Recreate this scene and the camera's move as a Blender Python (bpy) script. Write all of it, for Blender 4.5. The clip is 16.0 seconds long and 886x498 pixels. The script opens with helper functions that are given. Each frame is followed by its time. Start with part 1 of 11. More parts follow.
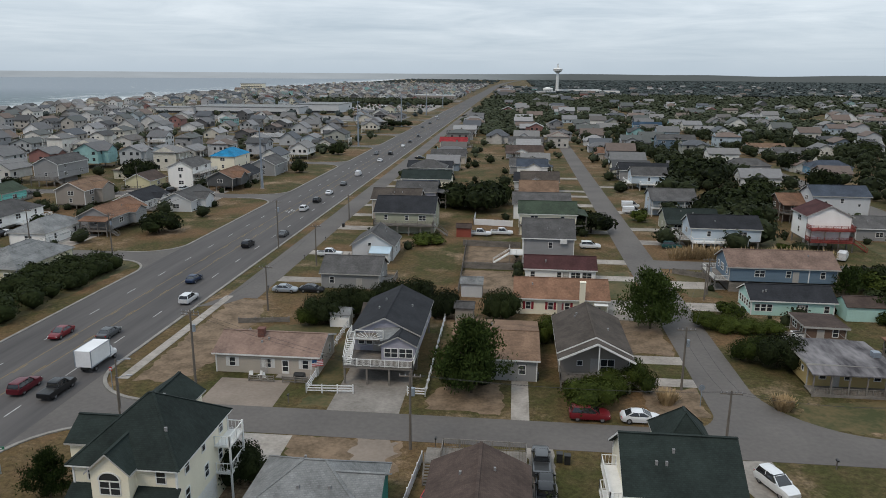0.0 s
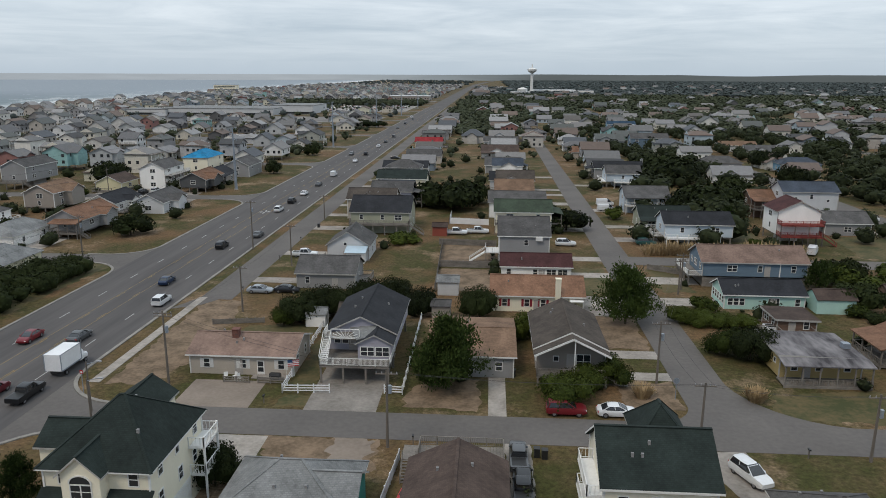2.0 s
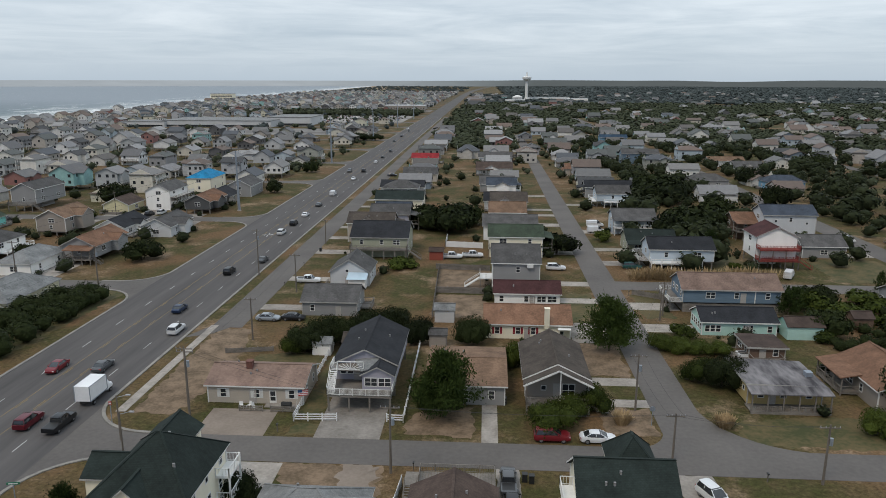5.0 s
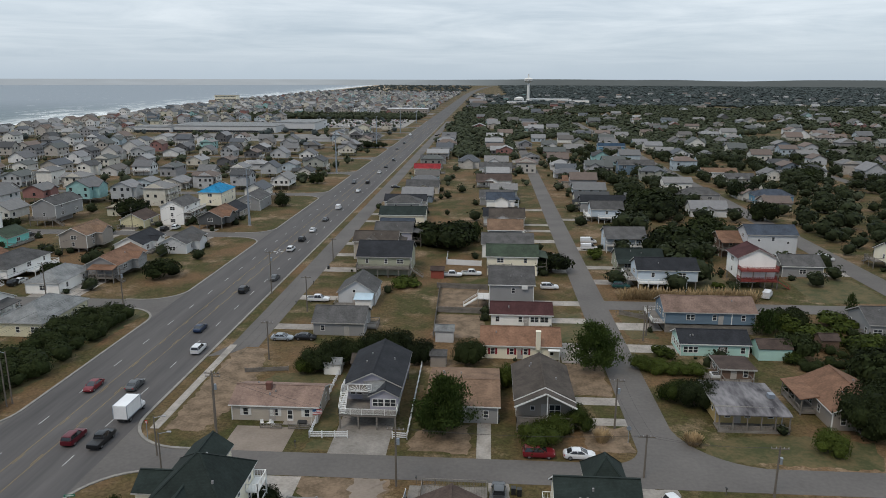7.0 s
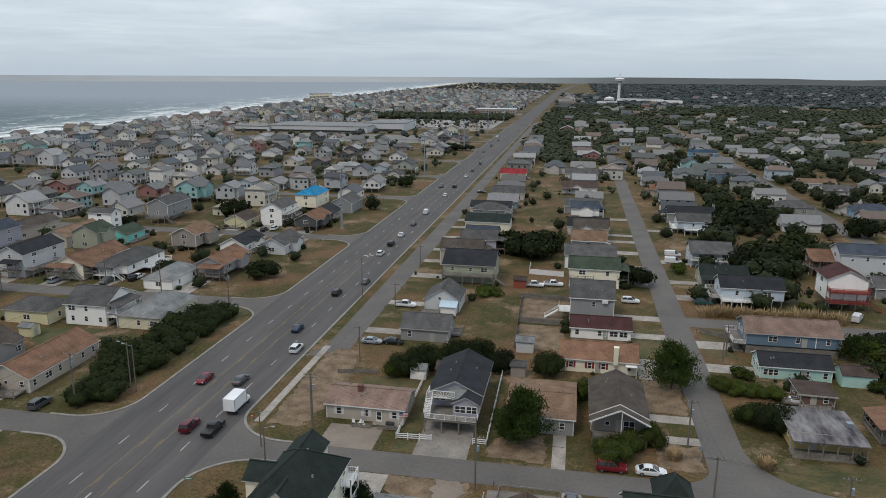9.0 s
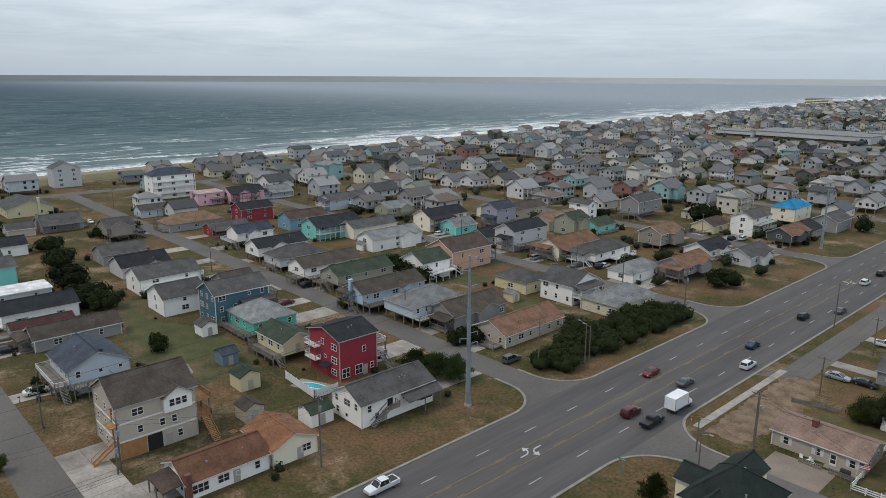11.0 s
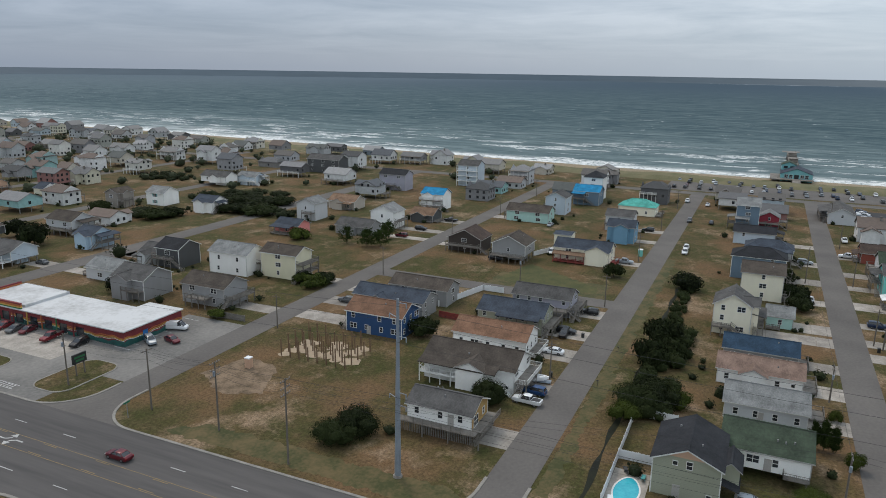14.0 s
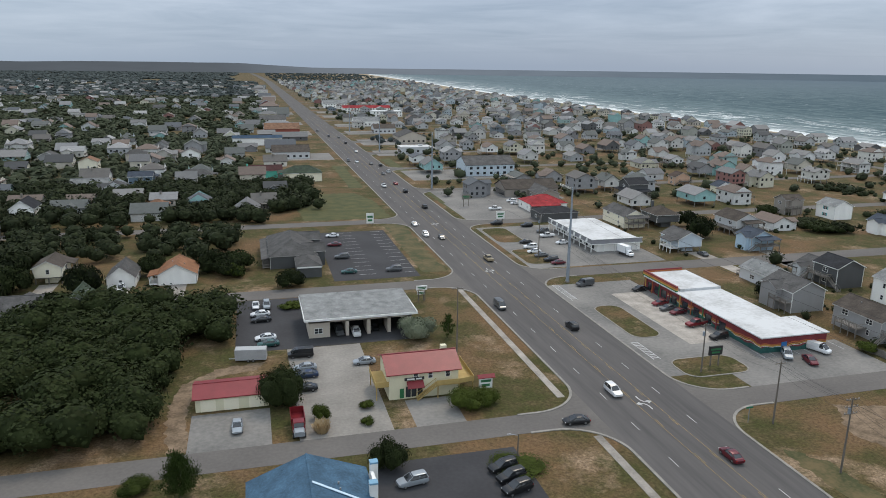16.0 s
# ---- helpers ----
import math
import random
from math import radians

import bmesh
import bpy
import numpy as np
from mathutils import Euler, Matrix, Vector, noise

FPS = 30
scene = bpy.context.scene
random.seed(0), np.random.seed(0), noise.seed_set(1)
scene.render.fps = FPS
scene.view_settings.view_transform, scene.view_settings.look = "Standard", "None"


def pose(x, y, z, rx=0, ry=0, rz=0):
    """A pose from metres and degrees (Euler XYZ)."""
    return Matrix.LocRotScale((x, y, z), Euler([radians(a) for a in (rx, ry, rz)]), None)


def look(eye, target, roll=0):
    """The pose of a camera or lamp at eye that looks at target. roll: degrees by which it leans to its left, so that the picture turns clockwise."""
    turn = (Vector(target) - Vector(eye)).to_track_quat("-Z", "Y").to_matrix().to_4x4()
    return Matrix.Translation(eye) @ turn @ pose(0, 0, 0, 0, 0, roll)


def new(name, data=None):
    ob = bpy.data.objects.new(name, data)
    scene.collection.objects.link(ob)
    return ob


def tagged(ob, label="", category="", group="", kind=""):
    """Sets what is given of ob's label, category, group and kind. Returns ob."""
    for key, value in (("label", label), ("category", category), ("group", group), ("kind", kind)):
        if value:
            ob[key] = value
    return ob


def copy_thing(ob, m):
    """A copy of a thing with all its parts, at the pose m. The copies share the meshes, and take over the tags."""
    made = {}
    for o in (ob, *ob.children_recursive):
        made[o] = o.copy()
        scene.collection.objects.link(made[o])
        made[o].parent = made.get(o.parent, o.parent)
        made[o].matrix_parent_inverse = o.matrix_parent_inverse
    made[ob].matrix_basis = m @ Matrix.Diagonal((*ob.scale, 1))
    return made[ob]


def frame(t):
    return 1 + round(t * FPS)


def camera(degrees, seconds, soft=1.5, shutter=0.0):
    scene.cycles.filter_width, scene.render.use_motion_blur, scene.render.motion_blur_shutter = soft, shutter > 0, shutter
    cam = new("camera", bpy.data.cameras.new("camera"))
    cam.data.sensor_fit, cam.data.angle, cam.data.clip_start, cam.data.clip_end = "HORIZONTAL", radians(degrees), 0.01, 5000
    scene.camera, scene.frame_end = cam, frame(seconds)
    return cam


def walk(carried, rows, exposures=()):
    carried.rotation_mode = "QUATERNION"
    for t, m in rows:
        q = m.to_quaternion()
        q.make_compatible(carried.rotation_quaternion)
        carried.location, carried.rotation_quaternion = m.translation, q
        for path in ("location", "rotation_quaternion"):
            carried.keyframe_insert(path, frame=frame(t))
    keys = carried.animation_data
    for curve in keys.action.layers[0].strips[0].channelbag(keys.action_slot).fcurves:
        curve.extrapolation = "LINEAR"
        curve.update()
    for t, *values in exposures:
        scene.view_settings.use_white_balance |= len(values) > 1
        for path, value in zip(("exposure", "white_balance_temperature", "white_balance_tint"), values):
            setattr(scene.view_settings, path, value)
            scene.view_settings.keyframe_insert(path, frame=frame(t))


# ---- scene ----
EXPOSURE = 0.0
cam = camera(63.57, 16.0, soft=0.9)
PATH = [
    (0.0, pose(0.00, 0.00, 40.00, 76.19, -0.44, 5.71)),
    (0.5, pose(0.08, 0.03, 39.81, 76.25, -0.38, 5.37)),
    (1.0, pose(0.12, 0.04, 39.72, 76.25, -0.26, 4.74)),
    (1.5, pose(0.20, -0.06, 39.70, 76.24, -0.26, 4.02)),
    (2.0, pose(0.18, 0.06, 39.52, 76.27, -0.25, 3.76)),
    (2.5, pose(0.18, 0.06, 39.24, 76.28, -0.18, 3.56)),
    (3.0, pose(0.20, 0.16, 39.39, 76.35, -0.17, 3.61)),
    (3.5, pose(0.28, -0.65, 40.56, 76.40, -0.13, 3.67)),
    (4.0, pose(0.26, -2.54, 42.42, 76.56, -0.15, 3.50)),
    (4.5, pose(0.33, -4.76, 44.37, 76.65, -0.15, 3.40)),
    (5.0, pose(0.54, -7.44, 46.48, 76.64, -0.13, 3.40)),
    (5.5, pose(0.83, -10.31, 48.66, 76.57, -0.11, 3.46)),
    (6.0, pose(1.12, -13.11, 50.86, 76.50, -0.11, 3.54)),
    (6.5, pose(1.34, -15.55, 52.99, 76.46, -0.15, 3.58)),
    (7.0, pose(1.50, -17.74, 55.07, 76.46, -0.21, 3.59)),
    (7.5, pose(1.47, -19.75, 56.95, 76.50, -0.31, 3.53)),
    (8.0, pose(1.56, -21.44, 58.68, 76.40, -0.35, 3.53)),
    (8.5, pose(1.70, -22.61, 59.53, 76.31, -0.36, 5.41)),
    (9.0, pose(1.95, -24.17, 60.28, 76.19, -0.35, 10.50)),
    (9.5, pose(2.25, -25.77, 60.84, 76.07, -0.33, 18.01)),
    (10.0, pose(2.53, -27.03, 61.12, 76.01, -0.31, 27.15)),
    (10.5, pose(2.73, -27.58, 61.03, 76.05, -0.30, 37.11)),
    (11.0, pose(2.85, -27.65, 60.72, 76.16, -0.30, 47.21)),
    (11.5, pose(2.95, -27.72, 60.78, 76.09, -0.52, 58.06)),
    (12.0, pose(2.73, -28.03, 60.64, 76.10, -0.54, 68.87)),
    (12.5, pose(2.70, -28.09, 60.62, 76.05, -0.60, 79.85)),
    (13.0, pose(2.85, -28.27, 60.52, 76.09, -0.59, 90.85)),
    (13.5, pose(3.25, -28.59, 60.80, 75.99, -0.68, 102.24)),
    (14.0, pose(3.25, -28.88, 60.89, 75.88, -0.86, 114.45)),
    (14.5, pose(3.42, -29.09, 60.91, 75.82, -0.75, 126.94)),
    (15.0, pose(3.37, -29.25, 60.88, 75.74, -0.72, 139.60)),
    (15.5, pose(3.32, -29.27, 60.94, 75.65, -0.75, 152.36)),
    (16.0, pose(3.30, -29.52, 60.88, 75.59, -0.68, 165.10)),
]
walk(cam, PATH, exposures=[(0.0, EXPOSURE), (12.5, EXPOSURE), (14.5, EXPOSURE + 0.1), (16.0, EXPOSURE + 0.32)])

# ---- world and light: overcast coastal sky ----
world = bpy.data.worlds.new("overcast_sky")
scene.world = world
world.use_nodes = True
nt = world.node_tree
nd, lk = nt.nodes, nt.links
bg = nd["Background"]
sky = nd.new("ShaderNodeTexSky")
sky.sky_type, sky.sun_disc = "NISHITA", False
sky.sun_elevation, sky.sun_rotation = radians(48), radians(-115)
tc = nd.new("ShaderNodeTexCoord")
sep = nd.new("ShaderNodeSeparateXYZ")
lk.new(tc.outputs["Generated"], sep.inputs[0])
# the cloud deck: the direction projected on a flat layer
zz = nd.new("ShaderNodeMath"); zz.operation = "MAXIMUM"; zz.inputs[1].default_value = 0.015
lk.new(sep.outputs["Z"], zz.inputs[0])
zo = nd.new("ShaderNodeMath"); zo.operation = "ADD"; zo.inputs[1].default_value = 0.05
lk.new(zz.outputs[0], zo.inputs[0])
dv = nd.new("ShaderNodeVectorMath"); dv.operation = "DIVIDE"
cz = nd.new("ShaderNodeCombineXYZ")
for k in range(3):
    lk.new(zo.outputs[0], cz.inputs[k])
lk.new(tc.outputs["Generated"], dv.inputs[0]); lk.new(cz.outputs[0], dv.inputs[1])
n1 = nd.new("ShaderNodeTexNoise"); n1.inputs["Scale"].default_value = 0.5; n1.inputs["Detail"].default_value = 7; n1.inputs["Roughness"].default_value = 0.6; n1.inputs["Distortion"].default_value = 0.4
lk.new(dv.outputs[0], n1.inputs["Vector"])
cr = nd.new("ShaderNodeValToRGB")
cr.color_ramp.elements[0].position, cr.color_ramp.elements[0].color = 0.30, (0.46, 0.545, 0.63, 1)
cr.color_ramp.elements[1].position, cr.color_ramp.elements[1].color = 0.66, (0.705, 0.775, 0.84, 1)
lk.new(n1.outputs["Fac"], cr.inputs[0])
# brightness by height: even haze at the horizon, brighter overhead
hz = nd.new("ShaderNodeMapRange"); hz.inputs["From Min"].default_value, hz.inputs["From Max"].default_value = 0.0, 0.07
lk.new(sep.outputs["Z"], hz.inputs["Value"])
mixh = nd.new("ShaderNodeMix"); mixh.data_type = "RGBA"
mixh.inputs["A"].default_value = (0.46, 0.545, 0.63, 1)
lk.new(hz.outputs[0], mixh.inputs["Factor"]); lk.new(cr.outputs[0], mixh.inputs["B"])
up = nd.new("ShaderNodeMapRange"); up.inputs["From Min"].default_value, up.inputs["From Max"].default_value = 0.12, 0.9
up.inputs["To Min"].default_value, up.inputs["To Max"].default_value = 1.0, 1.52
lk.new(sep.outputs["Z"], up.inputs["Value"])
# a heavier blue-grey cloud bank over the sea in the south
bank = nd.new("ShaderNodeVectorMath"); bank.operation = "DOT_PRODUCT"; bank.inputs[1].default_value = (-0.42, -0.91, 0.0)
lk.new(tc.outputs["Generated"], bank.inputs[0])
bk = nd.new("ShaderNodeMapRange"); bk.inputs["From Min"].default_value, bk.inputs["From Max"].default_value = 0.0, 1.0
lk.new(bank.outputs["Value"], bk.inputs["Value"])
bkc = nd.new("ShaderNodeMix"); bkc.data_type = "RGBA"
bkc.inputs["A"].default_value, bkc.inputs["B"].default_value = (1, 1, 1, 1), (0.475, 0.51, 0.59, 1)
lk.new(bk.outputs[0], bkc.inputs["Factor"])
dark = nd.new("ShaderNodeVectorMath"); dark.operation = "MULTIPLY"
lk.new(mixh.outputs["Result"], dark.inputs[0]); lk.new(bkc.outputs["Result"], dark.inputs[1])
mul = nd.new("ShaderNodeVectorMath"); mul.operation = "SCALE"
lk.new(dark.outputs[0], mul.inputs[0]); lk.new(up.outputs[0], mul.inputs["Scale"])
skm = nd.new("ShaderNodeVectorMath"); skm.operation = "SCALE"; skm.inputs["Scale"].default_value = 0.01
lk.new(sky.outputs[0], skm.inputs[0])
add = nd.new("ShaderNodeVectorMath"); add.operation = "ADD"
lk.new(mul.outputs[0], add.inputs[0]); lk.new(skm.outputs[0], add.inputs[1])
lk.new(add.outputs[0], bg.inputs["Color"])
bg.inputs["Strength"].default_value = 1.0

sun = new("sun", bpy.data.lights.new("sun", "SUN"))
sun.data.energy, sun.data.angle, sun.data.color = 1.5, radians(16), (1.0, 0.875, 0.72)
sun.matrix_world = look((0, 0, 100), (40, 60, 0))


# ---- materials ----
def nodes_of(m):
    m.use_nodes = True
    return m.node_tree.nodes, m.node_tree.links, m.node_tree.nodes["Principled BSDF"]


def mat(name, a, b=None, rough=0.8, metal=0.0, scale=0.4, fine=6.0, bump=0.0, per_ob=0.0, stretch=(1, 1, 1), contrast=(0.35, 0.65), spec=0.4):
    """A surface of two tones mixed by coarse and fine noise, in metres of the object's own space."""
    m = bpy.data.materials.new(name)
    n, l, p = nodes_of(m)
    if b is None:
        b = tuple(c * 0.72 for c in a)
    tcs = n.new("ShaderNodeTexCoord"); mp = n.new("ShaderNodeMapping"); mp.inputs["Scale"].default_value = stretch
    l.new(tcs.outputs["Object"], mp.inputs[0])
    na = n.new("ShaderNodeTexNoise"); na.inputs["Scale"].default_value = scale; na.inputs["Detail"].default_value = 5
    nb = n.new("ShaderNodeTexNoise"); nb.inputs["Scale"].default_value = fine; nb.inputs["Detail"].default_value = 3
    l.new(mp.outputs[0], na.inputs["Vector"]); l.new(mp.outputs[0], nb.inputs["Vector"])
    ad = n.new("ShaderNodeMath"); ad.operation = "MULTIPLY_ADD"; ad.inputs[1].default_value = 0.35
    l.new(nb.outputs["Fac"], ad.inputs[0])
    sc = n.new("ShaderNodeMath"); sc.operation = "MULTIPLY"; sc.inputs[1].default_value = 0.65
    l.new(na.outputs["Fac"], sc.inputs[0]); l.new(sc.outputs[0], ad.inputs[2])
    mr = n.new("ShaderNodeMapRange"); mr.inputs["From Min"].default_value, mr.inputs["From Max"].default_value = contrast
    l.new(ad.outputs[0], mr.inputs["Value"])
    mx = n.new("ShaderNodeMix"); mx.data_type = "RGBA"
    mx.inputs["A"].default_value, mx.inputs["B"].default_value = (*b, 1), (*a, 1)
    l.new(mr.outputs[0], mx.inputs["Factor"])
    col = mx.outputs["Result"]
    if per_ob:
        oi = n.new("ShaderNodeObjectInfo"); vr = n.new("ShaderNodeMapRange")
        vr.inputs["To Min"].default_value, vr.inputs["To Max"].default_value = 1 - per_ob, 1 + per_ob
        l.new(oi.outputs["Random"], vr.inputs["Value"])
        vm = n.new("ShaderNodeVectorMath"); vm.operation = "SCALE"
        l.new(col, vm.inputs[0]); l.new(vr.outputs[0], vm.inputs["Scale"])
        col = vm.outputs[0]
    l.new(col, p.inputs["Base Color"])
    p.inputs["Roughness"].default_value, p.inputs["Metallic"].default_value = rough, metal
    p.inputs["Specular IOR Level"].default_value = spec
    if bump:
        bp = n.new("ShaderNodeBump"); bp.inputs["Strength"].default_value = bump; bp.inputs["Distance"].default_value = 0.05
        l.new(ad.outputs[0], bp.inputs["Height"]); l.new(bp.outputs[0], p.inputs["Normal"])
    return m


def siding(name, c):
    """Painted lap siding: boards about 13 cm high, a little streaked."""
    m = mat(name, c, tuple(v * 0.90 for v in c), 0.65, scale=0.5, fine=9, stretch=(1, 1, 0.35), per_ob=0.05)
    n, l, p = nodes_of(m)
    tcs = n.new("ShaderNodeTexCoord"); w = n.new("ShaderNodeTexWave")
    w.wave_type, w.bands_direction, w.wave_profile = "BANDS", "Z", "SAW"
    w.inputs["Scale"].default_value = 1.2
    l.new(tcs.outputs["Object"], w.inputs["Vector"])
    bp = n.new("ShaderNodeBump"); bp.inputs["Strength"].default_value, bp.inputs["Distance"].default_value = 0.5, 0.03
    l.new(w.outputs["Fac"], bp.inputs["Height"]); l.new(bp.outputs[0], p.inputs["Normal"])
    return m


def shingle(name, c):
    """Asphalt shingles: mottled courses with streaks of wear."""
    m = mat(name, tuple(v * 1.3 for v in c), tuple(v * 0.6 for v in c), 0.9, scale=0.4, fine=2.6, bump=0.25, per_ob=0.12, contrast=(0.33, 0.67), spec=0.2)
    n, l, p = nodes_of(m)
    tcs = n.new("ShaderNodeTexCoord"); br = n.new("ShaderNodeTexBrick")
    br.inputs["Scale"].default_value = 1.0; br.inputs["Brick Width"].default_value = 0.32; br.inputs["Row Height"].default_value = 0.145
    br.inputs["Mortar Size"].default_value = 0.03
    br.inputs["Color1"].default_value, br.inputs["Color2"].default_value, br.inputs["Mortar"].default_value = (1, 1, 1, 1), (0.72, 0.72, 0.72, 1), (0.66, 0.66, 0.66, 1)
    l.new(tcs.outputs["Object"], br.inputs["Vector"])
    src = p.inputs["Base Color"].links[0].from_socket
    mm = n.new("ShaderNodeMix"); mm.data_type, mm.blend_type = "RGBA", "MULTIPLY"
    mm.inputs["Factor"].default_value = 0.7
    l.new(src, mm.inputs["A"]); l.new(br.outputs["Color"], mm.inputs["B"]); l.new(mm.outputs["Result"], p.inputs["Base Color"])
    return m


WALLS = {k: siding("siding_" + k, c) for k, c in dict(
    white=(0.84, 0.83, 0.80), cream=(0.80, 0.75, 0.60), paleyellow=(0.66, 0.62, 0.45), beige=(0.46, 0.41, 0.35), grey=(0.27, 0.27, 0.27),
    ltgrey=(0.53, 0.54, 0.55), dkgrey=(0.075, 0.078, 0.08), taupe=(0.28, 0.25, 0.22), sage=(0.32, 0.33, 0.25), slate=(0.13, 0.19, 0.25),
    blue=(0.16, 0.32, 0.45), royal=(0.022, 0.068, 0.17), ltblue=(0.47, 0.54, 0.60), paleblue=(0.42, 0.55, 0.66), navyteal=(0.06, 0.13, 0.17), teal=(0.08, 0.30, 0.30),
    turq=(0.20, 0.60, 0.54), aqua=(0.10, 0.45, 0.36), mint=(0.42, 0.63, 0.57), tealgreen=(0.02, 0.20, 0.17), red=(0.27, 0.028, 0.045),
    redbrown=(0.24, 0.06, 0.04), coral=(0.66, 0.24, 0.22), pink=(0.72, 0.42, 0.50), peach=(0.56, 0.36, 0.25), yellow=(0.60, 0.55, 0.35),
    yellowtan=(0.42, 0.32, 0.14), brown=(0.14, 0.09, 0.065), dkbrown=(0.05, 0.038, 0.032), lav=(0.34, 0.335, 0.39)).items()}
ROOFS = {k: shingle("shingles_" + k, c) for k, c in dict(
    charcoal=(0.028, 0.030, 0.035), grey=(0.092, 0.090, 0.089), ltgrey=(0.215, 0.222, 0.222), greybrown=(0.080, 0.067, 0.057), brown=(0.080, 0.058, 0.049),
    tan=(0.21, 0.135, 0.09), orange=(0.205, 0.115, 0.074), orangebrown=(0.225, 0.108, 0.058), pinkbrown=(0.225, 0.155, 0.125), maroon=(0.065, 0.028, 0.028),
    redroof=(0.28, 0.03, 0.035), dkgreen=(0.021, 0.030, 0.027), greenroof=(0.048, 0.066, 0.046), rust=(0.140, 0.070, 0.043), slateroof=(0.055, 0.068, 0.09), blueroof=(0.03, 0.06, 0.10),
    brightblue=(0.02, 0.22, 0.42), aquaroof=(0.10, 0.42, 0.36), pinkroof=(0.45, 0.33, 0.32), whiteroof=(0.72, 0.72, 0.72), weather=(0.22, 0.22, 0.23), steelroof=(0.055, 0.11, 0.17)).items()}
ROOFS["weather"] = mat("weathered_roll_roofing", (0.22, 0.21, 0.215), (0.045, 0.042, 0.046), 0.9, scale=0.35, fine=1.6, stretch=(1, 0.28, 1), bump=0.2, contrast=(0.36, 0.62), spec=0.2)
TRIM = mat("white_paint", (0.72, 0.72, 0.70), (0.60, 0.60, 0.58), 0.55, scale=0.8, fine=7)
TRIMOLD = mat("faded_trim_paint", (0.42, 0.41, 0.39), (0.30, 0.29, 0.27), 0.6, scale=0.8, fine=7)
GLASS = mat("window_glass", (0.020, 0.024, 0.028), (0.03, 0.034, 0.04), 0.08, scale=0.3, fine=0.8, spec=0.8)
WOODGREY = mat("weathered_wood", (0.22, 0.20, 0.175), (0.11, 0.10, 0.09), 0.85, scale=1.5, fine=12, stretch=(0.3, 0.3, 1), bump=0.3)
WOODNEW = mat("new_pine", (0.40, 0.21, 0.085), (0.28, 0.14, 0.06), 0.75, scale=1.2, fine=10, bump=0.2)
WOODRED = mat("red_stained_wood", (0.26, 0.05, 0.04), (0.16, 0.03, 0.025), 0.75, scale=1.2, fine=10, bump=0.2)
POLEWOOD = mat("pole_wood", (0.17, 0.145, 0.12), (0.09, 0.08, 0.07), 0.9, scale=1.0, fine=10, stretch=(1, 1, 0.2), bump=0.3)
BRICK = mat("red_brick", (0.17, 0.075, 0.058), (0.10, 0.045, 0.036), 0.85, scale=2, fine=12, bump=0.3)
STEEL = mat("galvanised_steel", (0.30, 0.34, 0.38), (0.22, 0.25, 0.29), 0.5, metal=0.35, scale=0.6, fine=5)
CONCRETE = mat("concrete", (0.33, 0.302, 0.270), (0.155, 0.139, 0.122), 0.9, scale=0.3, fine=2.2, bump=0.15, per_ob=0.22, contrast=(0.32, 0.66))
BROWNCONC = mat("brown_concrete", (0.235, 0.195, 0.16), (0.16, 0.13, 0.105), 0.9, scale=0.2, fine=2.2, bump=0.15)
ASPHALT = mat("asphalt", (0.108, 0.101, 0.098), (0.062, 0.059, 0.059), 0.92, scale=0.32, fine=1.6, stretch=(1, 0.06, 1), bump=0.1, contrast=(0.3, 0.7), spec=0.25)
SIDEROAD = mat("side_road_asphalt", (0.138, 0.127, 0.119), (0.084, 0.078, 0.074), 0.92, scale=0.08, fine=1.6, bump=0.1, contrast=(0.3, 0.7), spec=0.25)
NEWASPHALT = mat("parking_asphalt", (0.047, 0.047, 0.051), (0.032, 0.032, 0.035), 0.9, scale=0.1, fine=1.5, bump=0.1, spec=0.25)
OLDLOT = mat("worn_lot", (0.205, 0.195, 0.182), (0.105, 0.102, 0.098), 0.92, scale=0.07, fine=1.2, bump=0.1)
PAINTW = mat("road_paint_white", (0.50, 0.50, 0.49), (0.28, 0.28, 0.28), 0.8, scale=1, fine=5)
PAINTY = mat("road_paint_yellow", (0.29, 0.19, 0.06), (0.14, 0.11, 0.065), 0.8, scale=1, fine=5)
TYRE = mat("tyre_rubber", (0.018, 0.018, 0.018), (0.025, 0.025, 0.025), 0.85)
RIM = mat("wheel_alloy", (0.35, 0.36, 0.37), (0.25, 0.25, 0.26), 0.35, metal=0.8)
LAMPW = mat("headlight_lens", (0.75, 0.75, 0.72), (0.6, 0.6, 0.6), 0.15)
LAMPR = mat("tail_light_lens", (0.35, 0.015, 0.015), (0.25, 0.01, 0.01), 0.2)
BARK = mat("bark", (0.10, 0.075, 0.055), (0.05, 0.04, 0.03), 0.95, scale=1.5, fine=9, stretch=(1, 1, 0.3), bump=0.5)
VINYL = mat("white_vinyl", (0.74, 0.75, 0.76), (0.66, 0.67, 0.68), 0.45, scale=0.6, fine=6)
POOLW = mat("pool_water", (0.05, 0.42, 0.50), (0.03, 0.33, 0.42), 0.06, scale=0.8, fine=3, bump=0.1)
# near-black colour for panels that stand in for shade inside openings
DARK = mat("opening_shade", (0.012, 0.012, 0.013), (0.02, 0.02, 0.02), 0.9)
BLACKP = mat("black_plastic", (0.015, 0.016, 0.017), (0.025, 0.025, 0.025), 0.5)


